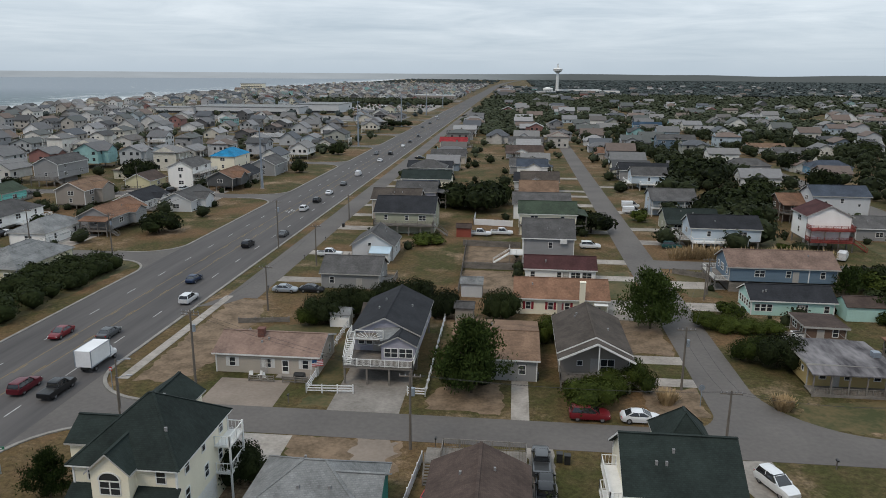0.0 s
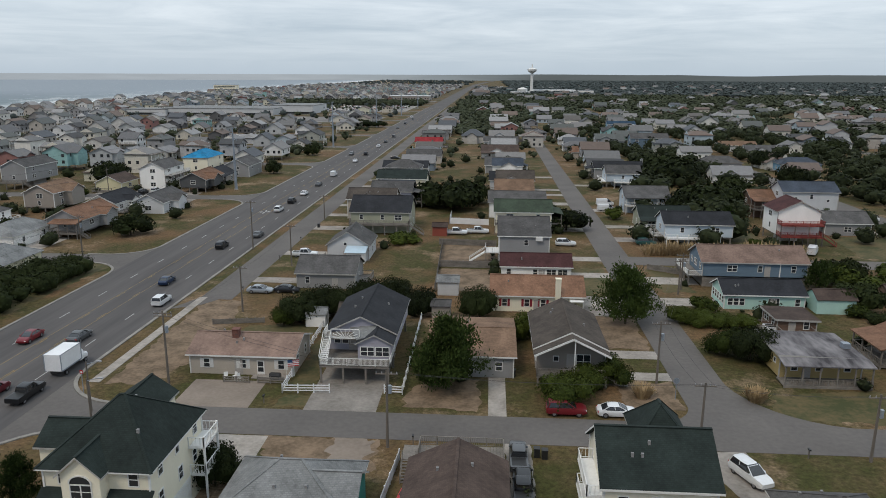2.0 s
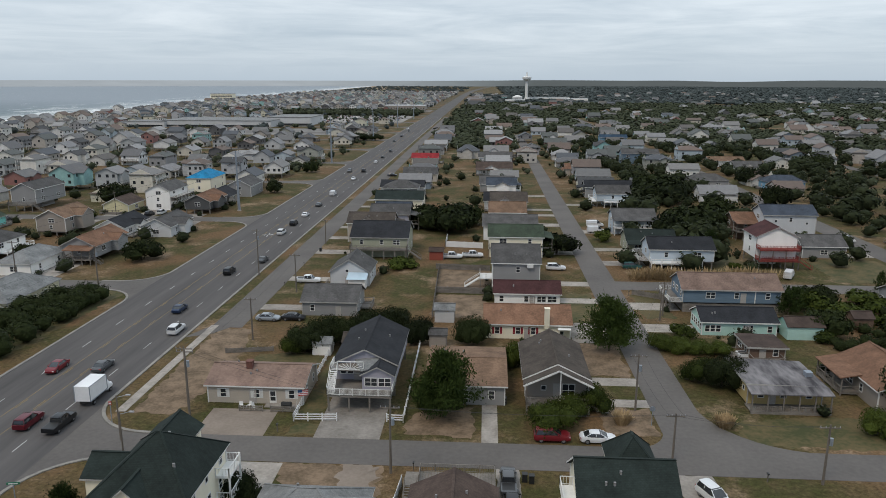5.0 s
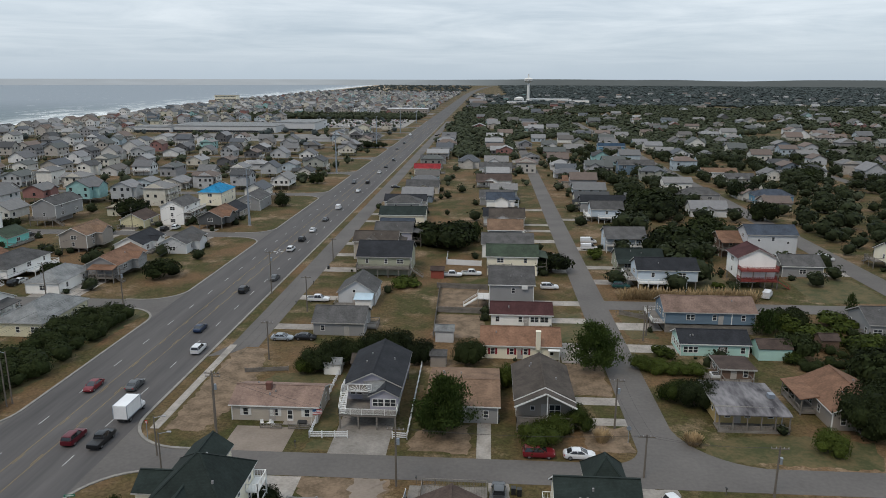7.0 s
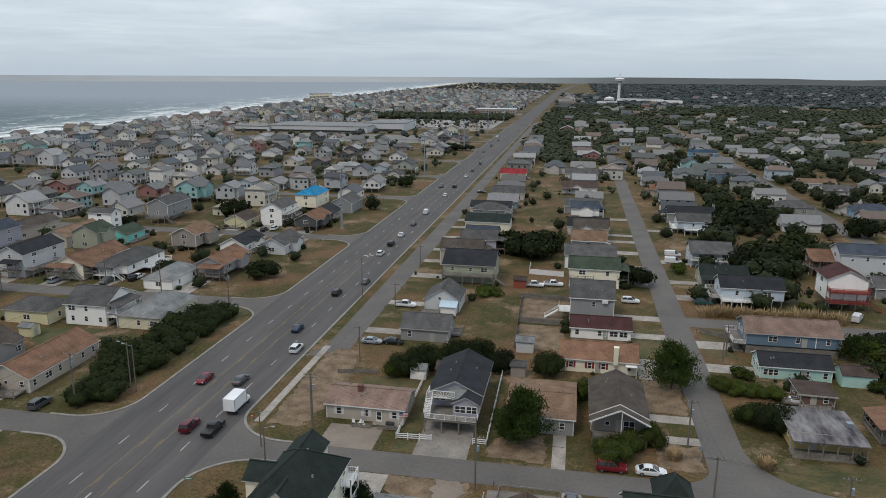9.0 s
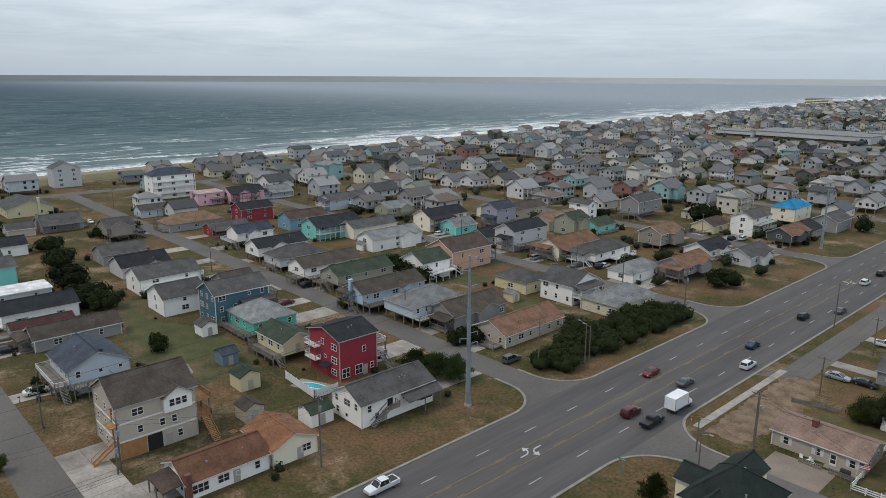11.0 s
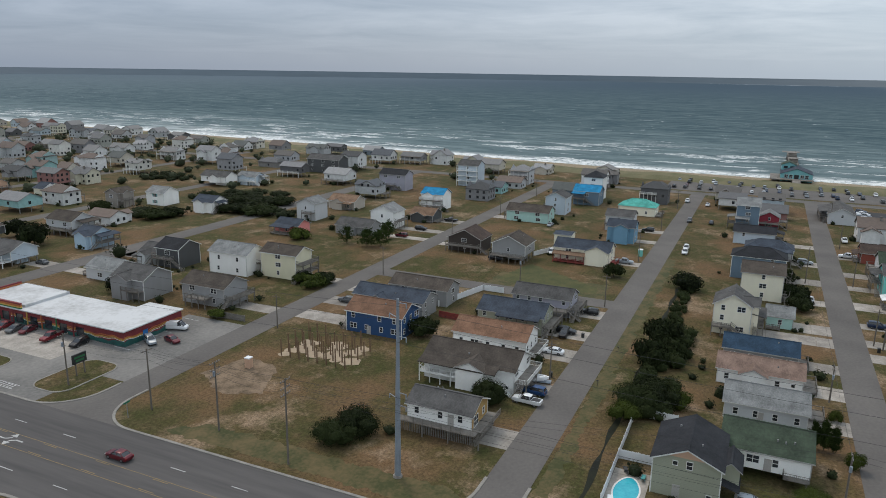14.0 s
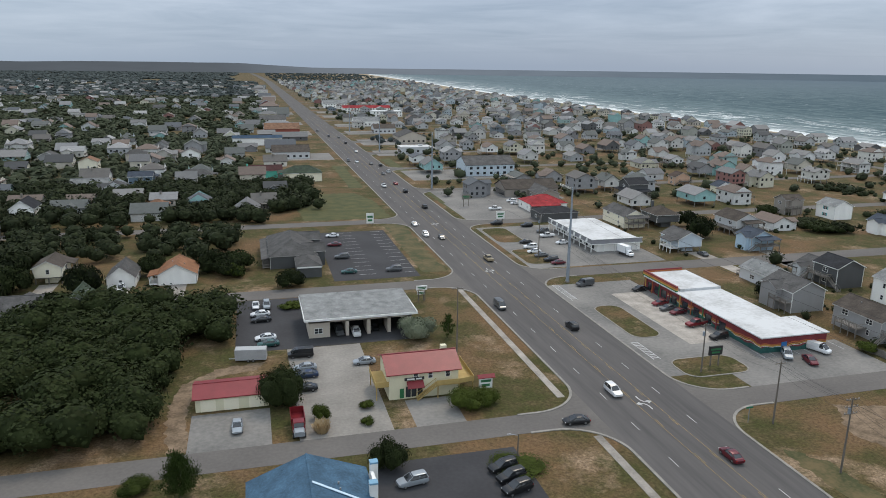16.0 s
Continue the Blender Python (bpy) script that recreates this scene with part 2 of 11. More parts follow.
def leafmat(name, a, b):
    """Leaves: tone varies from clump to clump and from tree to tree."""
    m = bpy.data.materials.new(name)
    n, l, p = nodes_of(m)
    g = n.new("ShaderNodeNewGeometry"); oi = n.new("ShaderNodeObjectInfo")
    tcs = n.new("ShaderNodeTexCoord"); na = n.new("ShaderNodeTexNoise"); na.inputs["Scale"].default_value = 0.7
    l.new(tcs.outputs["Object"], na.inputs["Vector"])
    s = n.new("ShaderNodeMath"); s.operation = "ADD"; l.new(g.outputs["Random Per Island"], s.inputs[0]); l.new(na.outputs["Fac"], s.inputs[1])
    s2 = n.new("ShaderNodeMath"); s2.operation = "ADD"; l.new(s.outputs[0], s2.inputs[0]); l.new(oi.outputs["Random"], s2.inputs[1])
    mr = n.new("ShaderNodeMapRange"); mr.inputs["From Min"].default_value, mr.inputs["From Max"].default_value = 0.5, 2.3
    l.new(s2.outputs[0], mr.inputs["Value"])
    mx = n.new("ShaderNodeMix"); mx.data_type = "RGBA"
    mx.inputs["A"].default_value, mx.inputs["B"].default_value = (*a, 1), (*b, 1)
    l.new(mr.outputs[0], mx.inputs["Factor"]); l.new(mx.outputs["Result"], p.inputs["Base Color"])
    p.inputs["Roughness"].default_value, p.inputs["Specular IOR Level"].default_value = 0.8, 0.08
    return m


OAKLEAF = leafmat("oak_leaves", (0.0040, 0.0064, 0.0026), (0.0255, 0.0345, 0.0112))
PINELEAF = leafmat("pine_needles", (0.006, 0.013, 0.0035), (0.042, 0.064, 0.015))
SHRUBLEAF = leafmat("shrub_leaves", (0.008, 0.014, 0.003), (0.058, 0.076, 0.014))
YARDLEAF = leafmat("grey_green_oak_leaves", (0.009, 0.0125, 0.0065), (0.036, 0.045, 0.020))
# far foliage: distance haze mixed in as paler, greyer leaf tones
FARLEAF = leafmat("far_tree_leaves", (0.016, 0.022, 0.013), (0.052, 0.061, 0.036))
HAZELEAF = leafmat("hazed_far_leaves", (0.036, 0.046, 0.046), (0.074, 0.089, 0.086))
REEDLEAF = leafmat("dry_reed", (0.24, 0.17, 0.09), (0.42, 0.32, 0.19))


# ---- mesh helpers ----
class Build:
    """Collects boxes, quads and prisms for one mesh."""

    def __init__(self):
        self.v, self.f = [], []

    def poly(self, pts):
        k = len(self.v)
        self.v += [tuple(p) for p in pts]
        self.f.append(tuple(range(k, k + len(pts))))
        return self

    def box(self, x0, y0, z0, x1, y1, z1):
        k = len(self.v)
        self.v += [(x0, y0, z0), (x1, y0, z0), (x1, y1, z0), (x0, y1, z0), (x0, y0, z1), (x1, y0, z1), (x1, y1, z1), (x0, y1, z1)]
        self.f += [(k + a, k + b, k + c, k + d) for a, b, c, d in ((3, 2, 1, 0), (4, 5, 6, 7), (0, 1, 5, 4), (1, 2, 6, 5), (2, 3, 7, 6), (3, 0, 4, 7))]
        return self

    def slab(self, pts, thick):
        """A closed slab below the given top polygon (anticlockwise from above)."""
        k, n = len(self.v), len(pts)
        self.v += [tuple(p) for p in pts] + [(p[0], p[1], p[2] - thick) for p in pts]
        self.f.append(tuple(range(k, k + n)))
        self.f.append(tuple(range(k + 2 * n - 1, k + n - 1, -1)))
        for i in range(n):
            j = (i + 1) % n
            self.f.append((k + j, k + i, k + n + i, k + n + j))
        return self

    def bar(self, a, b, w, h=None):
        """A square bar from a to b."""
        a, b = Vector(a), Vector(b)
        d = (b - a).normalized()
        s = d.cross(Vector((0, 0, 1)))
        s = s.normalized() if s.length > 1e-4 else Vector((1, 0, 0))
        u = s.cross(d)
        s, u = s * w / 2, u * (h or w) / 2
        k = len(self.v)
        for p in (a, b):
            self.v += [tuple(p - s - u), tuple(p + s - u), tuple(p + s + u), tuple(p - s + u)]
        self.f += [(k + 3, k + 2, k + 1, k), (k + 4, k + 5, k + 6, k + 7)] + [(k + i, k + (i + 1) % 4, k + 4 + (i + 1) % 4, k + 4 + i) for i in range(4)]
        return self

    def tube(self, a, b, r0, r1, n=8):
        a, b = Vector(a), Vector(b)
        d = (b - a).normalized()
        s = d.cross(Vector((0, 0, 1)))
        s = s.normalized() if s.length > 1e-4 else Vector((1, 0, 0))
        u = s.cross(d)
        k = len(self.v)
        for p, r in ((a, r0), (b, r1)):
            self.v += [tuple(p + (s * math.cos(6.28319 * i / n) + u * math.sin(6.28319 * i / n)) * r) for i in range(n)]
        self.f += [(k + (i + 1) % n, k + i, k + n + i, k + n + (i + 1) % n) for i in range(n)]
        self.f += [tuple(range(k, k + n)), tuple(range(k + 2 * n - 1, k + n - 1, -1))]
        return self

    def mesh(self, name, material=None):
        me = bpy.data.meshes.new(name)
        me.from_pydata(self.v, [], self.f)
        if material:
            me.materials.append(material)
        return me


def part(name, b, material, parent, label="", at=None, rz=0.0):
    """One mesh object under a thing or under a part; b is a Build or a mesh to share."""
    me = b.mesh(name, material) if isinstance(b, Build) else b
    ob = new(name, me)
    ob.parent = parent
    if at is not None:
        ob.location = at
    if rz:
        ob.rotation_euler = (0, 0, rz)
    if label:
        ob["label"] = label
    return ob


def thing(name, x, y, z=0.0, rz=0.0, label="", category="", group="", kind=""):
    ob = new(name)
    ob.location, ob.rotation_euler = (x, y, z), (0, 0, rz)
    return tagged(ob, label, category, group, kind)


def setting(name, b, material, label, category, z=0.0):
    ob = new(name, b.mesh(name, material))
    ob.location.z = z
    return tagged(ob, label, category, kind="structure")


# ---- ground, water, roads ----
def shore(y):
    """x of the waterline at y."""
    ys = (-5000, -1500, -540, -100, 60, 200, 400, 740, 1400, 5000)
    xs = (-760, -528, -505, -470, -468, -480, -506, -532, -576, -760)
    return float(np.interp(y, ys, xs))


def ground_material():
    m = bpy.data.materials.new("coastal_lawn")
    n, l, p = nodes_of(m)
    tcs = n.new("ShaderNodeTexCoord")

    def noise_at(scale, detail=5, rough=0.6):
        k = n.new("ShaderNodeTexNoise"); k.inputs["Scale"].default_value = scale
        k.inputs["Detail"].default_value, k.inputs["Roughness"].default_value = detail, rough
        l.new(tcs.outputs["Object"], k.inputs["Vector"])
        return k.outputs["Fac"]

    def ramp(src, lo, hi):
        k = n.new("ShaderNodeMapRange"); k.inputs["From Min"].default_value, k.inputs["From Max"].default_value = lo, hi
        l.new(src, k.inputs["Value"])
        return k.outputs[0]

    def blend(f, a, b):
        k = n.new("ShaderNodeMix"); k.data_type = "RGBA"
        l.new(f, k.inputs["Factor"])
        for s, v in (("A", a), ("B", b)):
            if isinstance(v, tuple):
                k.inputs[s].default_value = (*v, 1)
            else:
                l.new(v, k.inputs[s])
        return k.outputs["Result"]

    grass = blend(ramp(noise_at(0.045, 6), 0.385, 0.54), (0.122, 0.075, 0.038), (0.046, 0.047, 0.015))
    fine = blend(ramp(noise_at(1.1, 6), 0.3, 0.7), (0.058, 0.038, 0.019), (0.140, 0.095, 0.054))
    mixed = blend(ramp(noise_at(0.25), 0.42, 0.85), grass, fine)
    sandy = blend(ramp(noise_at(3.0), 0.35, 0.7), (0.16, 0.108, 0.068), (0.30, 0.22, 0.15))
    both = blend(ramp(noise_at(0.06, 8, 0.74), 0.53, 0.67), mixed, sandy)
    # dune sand towards the sea
    sep2 = n.new("ShaderNodeSeparateXYZ"); l.new(tcs.outputs["Object"], sep2.inputs[0])
    wob = n.new("ShaderNodeMath"); wob.operation = "MULTIPLY_ADD"; wob.inputs[1].default_value = 26.0
    l.new(noise_at(0.05), wob.inputs[0]); l.new(sep2.outputs["X"], wob.inputs[2])
    dune = blend(ramp(noise_at(0.16, 6, 0.7), 0.42, 0.58), (0.200, 0.160, 0.105), (0.078, 0.080, 0.036))
    beach = blend(ramp(wob.outputs[0], -440.0, -446.0), dune, (0.235, 0.190, 0.130))
    out = blend(ramp(wob.outputs[0], -412.0, -424.0), both, beach)
    tuft = n.new("ShaderNodeMapRange"); tuft.inputs["From Min"].default_value, tuft.inputs["From Max"].default_value = 0.34, 0.66
    tuft.inputs["To Min"].default_value, tuft.inputs["To Max"].default_value = 0.48, 1.56
    l.new(noise_at(1.7, 8, 0.8), tuft.inputs["Value"])
    vt = n.new("ShaderNodeVectorMath"); vt.operation = "SCALE"
    l.new(out, vt.inputs[0]); l.new(tuft.outputs[0], vt.inputs["Scale"])
    l.new(vt.outputs[0], p.inputs["Base Color"])
    p.inputs["Roughness"].default_value, p.inputs["Specular IOR Level"].default_value = 0.95, 0.15
    bp = n.new("ShaderNodeBump"); bp.inputs["Strength"].default_value, bp.inputs["Distance"].default_value = 0.6, 0.12
    l.new(noise_at(2.2, 6), bp.inputs["Height"]); l.new(bp.outputs[0], p.inputs["Normal"])
    return m


GROUND = ground_material()
g = Build()
ys = [-4900, -2500, -1500, -800, -540, -300, -100, 60, 200, 400, 740, 1400, 2500, 4900]
for a, b in zip(ys[:-1], ys[1:]):
    xa, xb = shore(a), shore(b)
    g.poly([(xa + 6, a, 0), (4900, a, 0), (4900, b, 0), (xb + 6, b, 0)])
    g.poly([(xa - 14, a, -0.75), (xa + 6, a, 0), (xb + 6, b, 0), (xb - 14, b, -0.75)])
setting("ground", g, GROUND, "dry brown and green coastal lawn with sandy patches", "ground")

# low dune ridge behind the beach, grown with grass
du = Build()
rd = random.Random(4)
yy = [-1600 + 14 * i for i in range(230)]
prof = [(-9, 0.0), (-5, 1.1), (-1, 1.9), (4, 1.3), (9, 0.0)]
rows_d = []
for y in yy:
    k = 0.55 + 0.6 * noise.noise((y * 0.02, 3.1, 0.0)) + 0.25 * rd.random()
    rows_d.append([(shore(y) + 30 + u * 1.3 + 3 * noise.noise((y * 0.03, u, 7.0)), y, max(0.0, 1.25 * h * (k + 0.25)) - 0.03) for u, h in prof])
for ra, rb in zip(rows_d[:-1], rows_d[1:]):
    for i in range(4):
        du.poly([ra[i], ra[i + 1], rb[i + 1], rb[i]])
DUNE = mat("dune_grass", (0.155, 0.135, 0.075), (0.085, 0.088, 0.042), 0.95, scale=0.12, fine=1.6, bump=0.5)
setting("dune", du, DUNE, "low grassy sand dune ridge behind the beach", "dune")


def water_material():
    m = bpy.data.materials.new("sea_water")
    n, l, p = nodes_of(m)
    tcs = n.new("ShaderNodeTexCoord")

    def noise_at(sc, detail, dist=0.0, rough=0.55):
        mp = n.new("ShaderNodeMapping"); mp.inputs["Scale"].default_value = sc
        l.new(tcs.outputs["Object"], mp.inputs[0])
        k = n.new("ShaderNodeTexNoise"); k.inputs["Scale"].default_value, k.inputs["Detail"].default_value = 1.0, detail
        k.inputs["Distortion"].default_value, k.inputs["Roughness"].default_value = dist, rough
        l.new(mp.outputs[0], k.inputs["Vector"])
        return k.outputs["Fac"]

    def rng(src, a, b, lo=0.0, hi=1.0):
        k = n.new("ShaderNodeMapRange"); k.interpolation_type = "SMOOTHSTEP"
        for s, v in (("From Min", a), ("From Max", b), ("To Min", lo), ("To Max", hi)):
            k.inputs[s].default_value = v
        l.new(src, k.inputs["Value"])
        return k.outputs[0]

    def op(kind, a, b):
        k = n.new("ShaderNodeMath"); k.operation = kind
        for i, v in enumerate((a, b)):
            if isinstance(v, (int, float)):
                k.inputs[i].default_value = v
            else:
                l.new(v, k.inputs[i])
        return k.outputs[0]

    at = n.new("ShaderNodeAttribute"); at.attribute_name = "offshore"
    d = at.outputs["Fac"]
    swell = noise_at((0.055, 0.012, 1), 4, 0.6)
    chop = noise_at((0.35, 0.12, 1), 5, 0.4)
    # breakers: long crests that thin out away from the beach
    crest = noise_at((0.036, 0.011, 1), 4, 1.2)
    lace = noise_at((0.30, 0.16, 1), 7, 1.2, 0.7)
    crests = op("MULTIPLY", rng(crest, 0.545, 0.59), rng(lace, 0.42, 0.58))
    surf = op("MULTIPLY", crests, rng(d, 240.0, 60.0))
    wash = op("MULTIPLY", rng(d, 30.0, 5.0), rng(lace, 0.36, 0.56))
    caps = op("MULTIPLY", rng(noise_at((0.10, 0.035, 1), 6, 0.8), 0.675, 0.71), rng(d, 1400.0, 150.0))
    # wider surf along both far ends of the beach
    se = n.new("ShaderNodeSeparateXYZ"); l.new(tcs.outputs["Object"], se.inputs[0])
    ends = op("ADD", rng(se.outputs["Y"], 150.0, 520.0), rng(se.outputs["Y"], -250.0, -620.0, 0.0, 0.55))
    rollers = op("MULTIPLY", op("MULTIPLY", ends, rng(d, 120.0, 12.0)), rng(noise_at((0.09, 0.018, 1), 5, 1.0), 0.40, 0.56))
    foam = op("MINIMUM", op("ADD", op("ADD", op("ADD", surf, wash), op("MULTIPLY", rollers, 0.75)), op("MULTIPLY", caps, 0.6)), 1.0)
    # wave tones are put into the colour as streaks, the sheen being off
    mx = n.new("ShaderNodeMix"); mx.data_type = "RGBA"
    mx.inputs["A"].default_value, mx.inputs["B"].default_value = (0.046, 0.075, 0.090, 1), (0.168, 0.216, 0.224, 1)
    l.new(op("ADD", op("MULTIPLY", rng(d, 420.0, 10.0), 0.40), op("ADD", op("MULTIPLY", rng(noise_at((0.10, 0.022, 1), 7, 0.7, 0.7), 0.40, 0.64), 0.34), op("MULTIPLY", rng(noise_at((0.045, 0.016, 1), 6, 0.9, 0.75), 0.42, 0.60), 0.26))), mx.inputs["Factor"])
    mf = n.new("ShaderNodeMix"); mf.data_type = "RGBA"
    deep = n.new("ShaderNodeMix"); deep.data_type = "RGBA"; deep.inputs["B"].default_value = (0.064, 0.091, 0.117, 1)
    l.new(rng(d, 250.0, 3200.0, 0.0, 1.0), deep.inputs["Factor"]); l.new(mx.outputs["Result"], deep.inputs["A"])
    # distance haze put into the water's colour: paler towards the north, faintly in the far south
    haze_mix = n.new("ShaderNodeMix"); haze_mix.data_type = "RGBA"; haze_mix.inputs["B"].default_value = (0.290, 0.325, 0.358, 1)
    l.new(op("MULTIPLY", op("ADD", rng(se.outputs["Y"], 250.0, 1700.0), rng(se.outputs["Y"], -300.0, -2600.0, 0.0, 0.22)), op("ADD", 0.62, op("MULTIPLY", chop, 0.5))), haze_mix.inputs["Factor"]); l.new(deep.outputs["Result"], haze_mix.inputs["A"])
    l.new(foam, mf.inputs["Factor"]); l.new(haze_mix.outputs["Result"], mf.inputs["A"]); mf.inputs["B"].default_value = (0.68, 0.70, 0.70, 1)
    l.new(mf.outputs["Result"], p.inputs["Base Color"])
    l.new(rng(foam, 0.0, 1.0, 0.34, 0.9), p.inputs["Roughness"])
    p.inputs["IOR"].default_value = 1.33
    p.inputs["Specular IOR Level"].default_value = 0.0
    hgt = op("ADD", op("MULTIPLY", swell, 1.6), op("MULTIPLY", chop, 0.35))
    bp = n.new("ShaderNodeBump"); bp.inputs["Strength"].default_value, bp.inputs["Distance"].default_value = 1.0, 1.6
    l.new(hgt, bp.inputs["Height"]); l.new(bp.outputs[0], p.inputs["Normal"])
    return m


w = Build()
off = []
cols = (-6, 0, 20, 40, 70, 110, 160, 220, 320, 500, 1000, 2200, 4200)
ysw = [-4900, -3000, -2000, -1500, -1000, -800, -540, -400, -300, -200, -100, 0, 60, 130, 200, 300, 400, 560, 740, 1000, 1400, 2000, 3000, 4900]
for y in ysw:
    for c in cols:
        w.v.append((shore(y) - c, y, -0.28)); off.append(float(c))
nc = len(cols)
for j in range(len(ysw) - 1):
    for i in range(nc - 1):
        w.f.append((j * nc + i, (j + 1) * nc + i, (j + 1) * nc + i + 1, j * nc + i + 1))
for f_i, q in enumerate(w.f):
    w.f[f_i] = q[::-1]
WATER = water_material()
sea = setting("water", w, WATER, "grey-green ocean with white surf lines along the beach", "ocean")
attr = sea.data.attributes.new("offshore", "FLOAT", "POINT")
attr.data.foreach_set("value", off)

# distant rim: a glowing wall painted with the haze of sea and wooded land at the horizon, hazier towards the two ends
# of the coast
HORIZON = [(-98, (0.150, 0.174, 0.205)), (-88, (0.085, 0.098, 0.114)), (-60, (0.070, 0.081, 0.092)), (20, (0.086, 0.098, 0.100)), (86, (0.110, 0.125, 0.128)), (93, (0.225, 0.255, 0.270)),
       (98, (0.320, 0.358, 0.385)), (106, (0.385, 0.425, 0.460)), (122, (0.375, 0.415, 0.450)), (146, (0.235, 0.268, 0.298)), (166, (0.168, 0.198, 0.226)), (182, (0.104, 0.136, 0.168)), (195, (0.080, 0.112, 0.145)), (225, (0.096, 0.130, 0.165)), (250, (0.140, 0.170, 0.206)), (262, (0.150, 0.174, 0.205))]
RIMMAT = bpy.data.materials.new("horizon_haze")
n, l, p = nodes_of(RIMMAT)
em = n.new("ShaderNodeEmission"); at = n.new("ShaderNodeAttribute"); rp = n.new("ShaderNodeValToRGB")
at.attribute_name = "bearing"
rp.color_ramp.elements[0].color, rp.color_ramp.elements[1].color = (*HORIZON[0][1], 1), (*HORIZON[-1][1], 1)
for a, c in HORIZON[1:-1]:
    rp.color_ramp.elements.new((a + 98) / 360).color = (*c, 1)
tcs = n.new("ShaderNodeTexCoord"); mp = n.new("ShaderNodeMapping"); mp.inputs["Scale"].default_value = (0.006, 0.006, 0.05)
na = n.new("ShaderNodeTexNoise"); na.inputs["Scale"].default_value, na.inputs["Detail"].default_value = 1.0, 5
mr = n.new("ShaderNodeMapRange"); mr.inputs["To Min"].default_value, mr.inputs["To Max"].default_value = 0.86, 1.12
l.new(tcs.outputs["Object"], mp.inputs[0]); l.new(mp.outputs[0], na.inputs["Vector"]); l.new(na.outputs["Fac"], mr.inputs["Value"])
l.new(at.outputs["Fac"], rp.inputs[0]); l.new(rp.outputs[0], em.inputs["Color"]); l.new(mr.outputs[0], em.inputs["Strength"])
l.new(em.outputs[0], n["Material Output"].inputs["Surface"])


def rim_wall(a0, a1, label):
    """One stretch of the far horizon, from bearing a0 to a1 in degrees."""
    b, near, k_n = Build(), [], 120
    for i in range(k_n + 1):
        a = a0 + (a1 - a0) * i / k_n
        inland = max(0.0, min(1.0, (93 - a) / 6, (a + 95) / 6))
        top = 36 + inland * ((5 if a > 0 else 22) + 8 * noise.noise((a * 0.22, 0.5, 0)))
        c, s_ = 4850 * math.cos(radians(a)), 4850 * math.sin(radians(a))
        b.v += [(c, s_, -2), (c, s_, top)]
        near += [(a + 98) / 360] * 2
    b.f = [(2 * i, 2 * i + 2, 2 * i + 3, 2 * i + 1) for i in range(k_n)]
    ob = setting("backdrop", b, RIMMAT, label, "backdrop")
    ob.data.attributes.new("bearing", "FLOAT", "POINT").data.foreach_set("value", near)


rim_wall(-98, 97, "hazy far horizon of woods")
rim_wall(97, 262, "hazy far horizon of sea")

HWL, HWR = -76.3, -54.5           # highway edges: sea side, land side
SEA_ST = [(-139.5, -132.5), (-227, -218.5), (72.6, 79.6), (143, 150), (222.5, 230), (313, 320.5), (-62.6, -55.6), (-9.8, -2.8)]
LAND_ST = [(71.8, 78.2), (-139.2, -132.6), (-224, -216.2), (-310, -302.4)]
FAR_SEA = [392 + 78 * i for i in range(28)] + [-300 - 78 * i for i in range(30)]


def road(name, x0, y0, x1, y1, m, label, z=0.03):
    b = Build().slab([(x0, y0, 0), (x1, y0, 0), (x1, y1, 0), (x0, y1, 0)], 0.1)
    return setting(name, b, m, label, "road", z)


road("road", HWL, -2600, HWR, 2200, ASPHALT, "five-lane grey asphalt highway with yellow centre lines", 0.04)
for bend in ([(2200, 0.0), (2900, 8.0), (3700, 36.0), (4600, 84.0)], [(-2600, 0.0), (-3600, 16.0), (-4600, 44.0)]):
    for (ya, oa), (yb, ob_) in zip(bend[:-1], bend[1:]):
        q = [(HWL + oa, ya, 0), (HWR + oa, ya, 0), (HWR + ob_, yb, 0), (HWL + ob_, yb, 0)]
        setting("road", Build().slab(q if yb > ya else q[::-1], 0.1), ASPHALT, "far stretch of grey asphalt highway bending away", "road", 0.04)
for y0, y1 in SEA_ST:
    road("road", -384, y0, HWL + 0.01, y1, SIDEROAD, "narrow grey asphalt side street to the beach")
for y in FAR_SEA:
    road("road", shore(y) + 75, y, HWL + 0.01, y + 7, SIDEROAD, "narrow grey asphalt side street to the beach")
for y0, y1 in LAND_ST:
    road("road", HWR - 0.01, y0, 420, y1, SIDEROAD, "narrow grey asphalt neighbourhood street")
road("road", 25, 78.2, 31.6, 620, SIDEROAD, "narrow grey asphalt street between cottages")
road("road", 31.6, 150.5, 400, 157.5, SIDEROAD, "narrow grey asphalt cross street")
road("road", 105.5, 157.5, 113.5, 900, SIDEROAD, "narrow grey asphalt street between cottages")
road("road", -51.6, 120, -45.6, 900, SIDEROAD, "worn asphalt frontage road beside the highway")
road("road", -186, -132.5, -179, -62.6, SIDEROAD, "short asphalt link street between cottages")
road("road", -392, -1500, -384, 1500, SIDEROAD, "two-lane beach road behind the oceanfront houses")
road("road", 195, -900, 202, 900, SIDEROAD, "narrow asphalt street among trees")
for nm, pts in (("road", [(-54.6, 114), (-51.6, 121), (-45.6, 131), (-45.6, 124), (-50, 116.5)]),
                ("road", [(-186, -139), (-179, -139), (-179, -132), (-186, -132)])):
    b = Build().slab([(x, y, 0) for x, y in pts], 0.1)
    setting(nm, b, SIDEROAD, "asphalt apron at the road mouth", "road", 0.028)

KERBC = mat("kerb_concrete", (0.26, 0.245, 0.22), (0.17, 0.16, 0.145), 0.9, scale=0.5, fine=4)


def kerb(pts, w=0.5, h=0.14):
    b = Build()
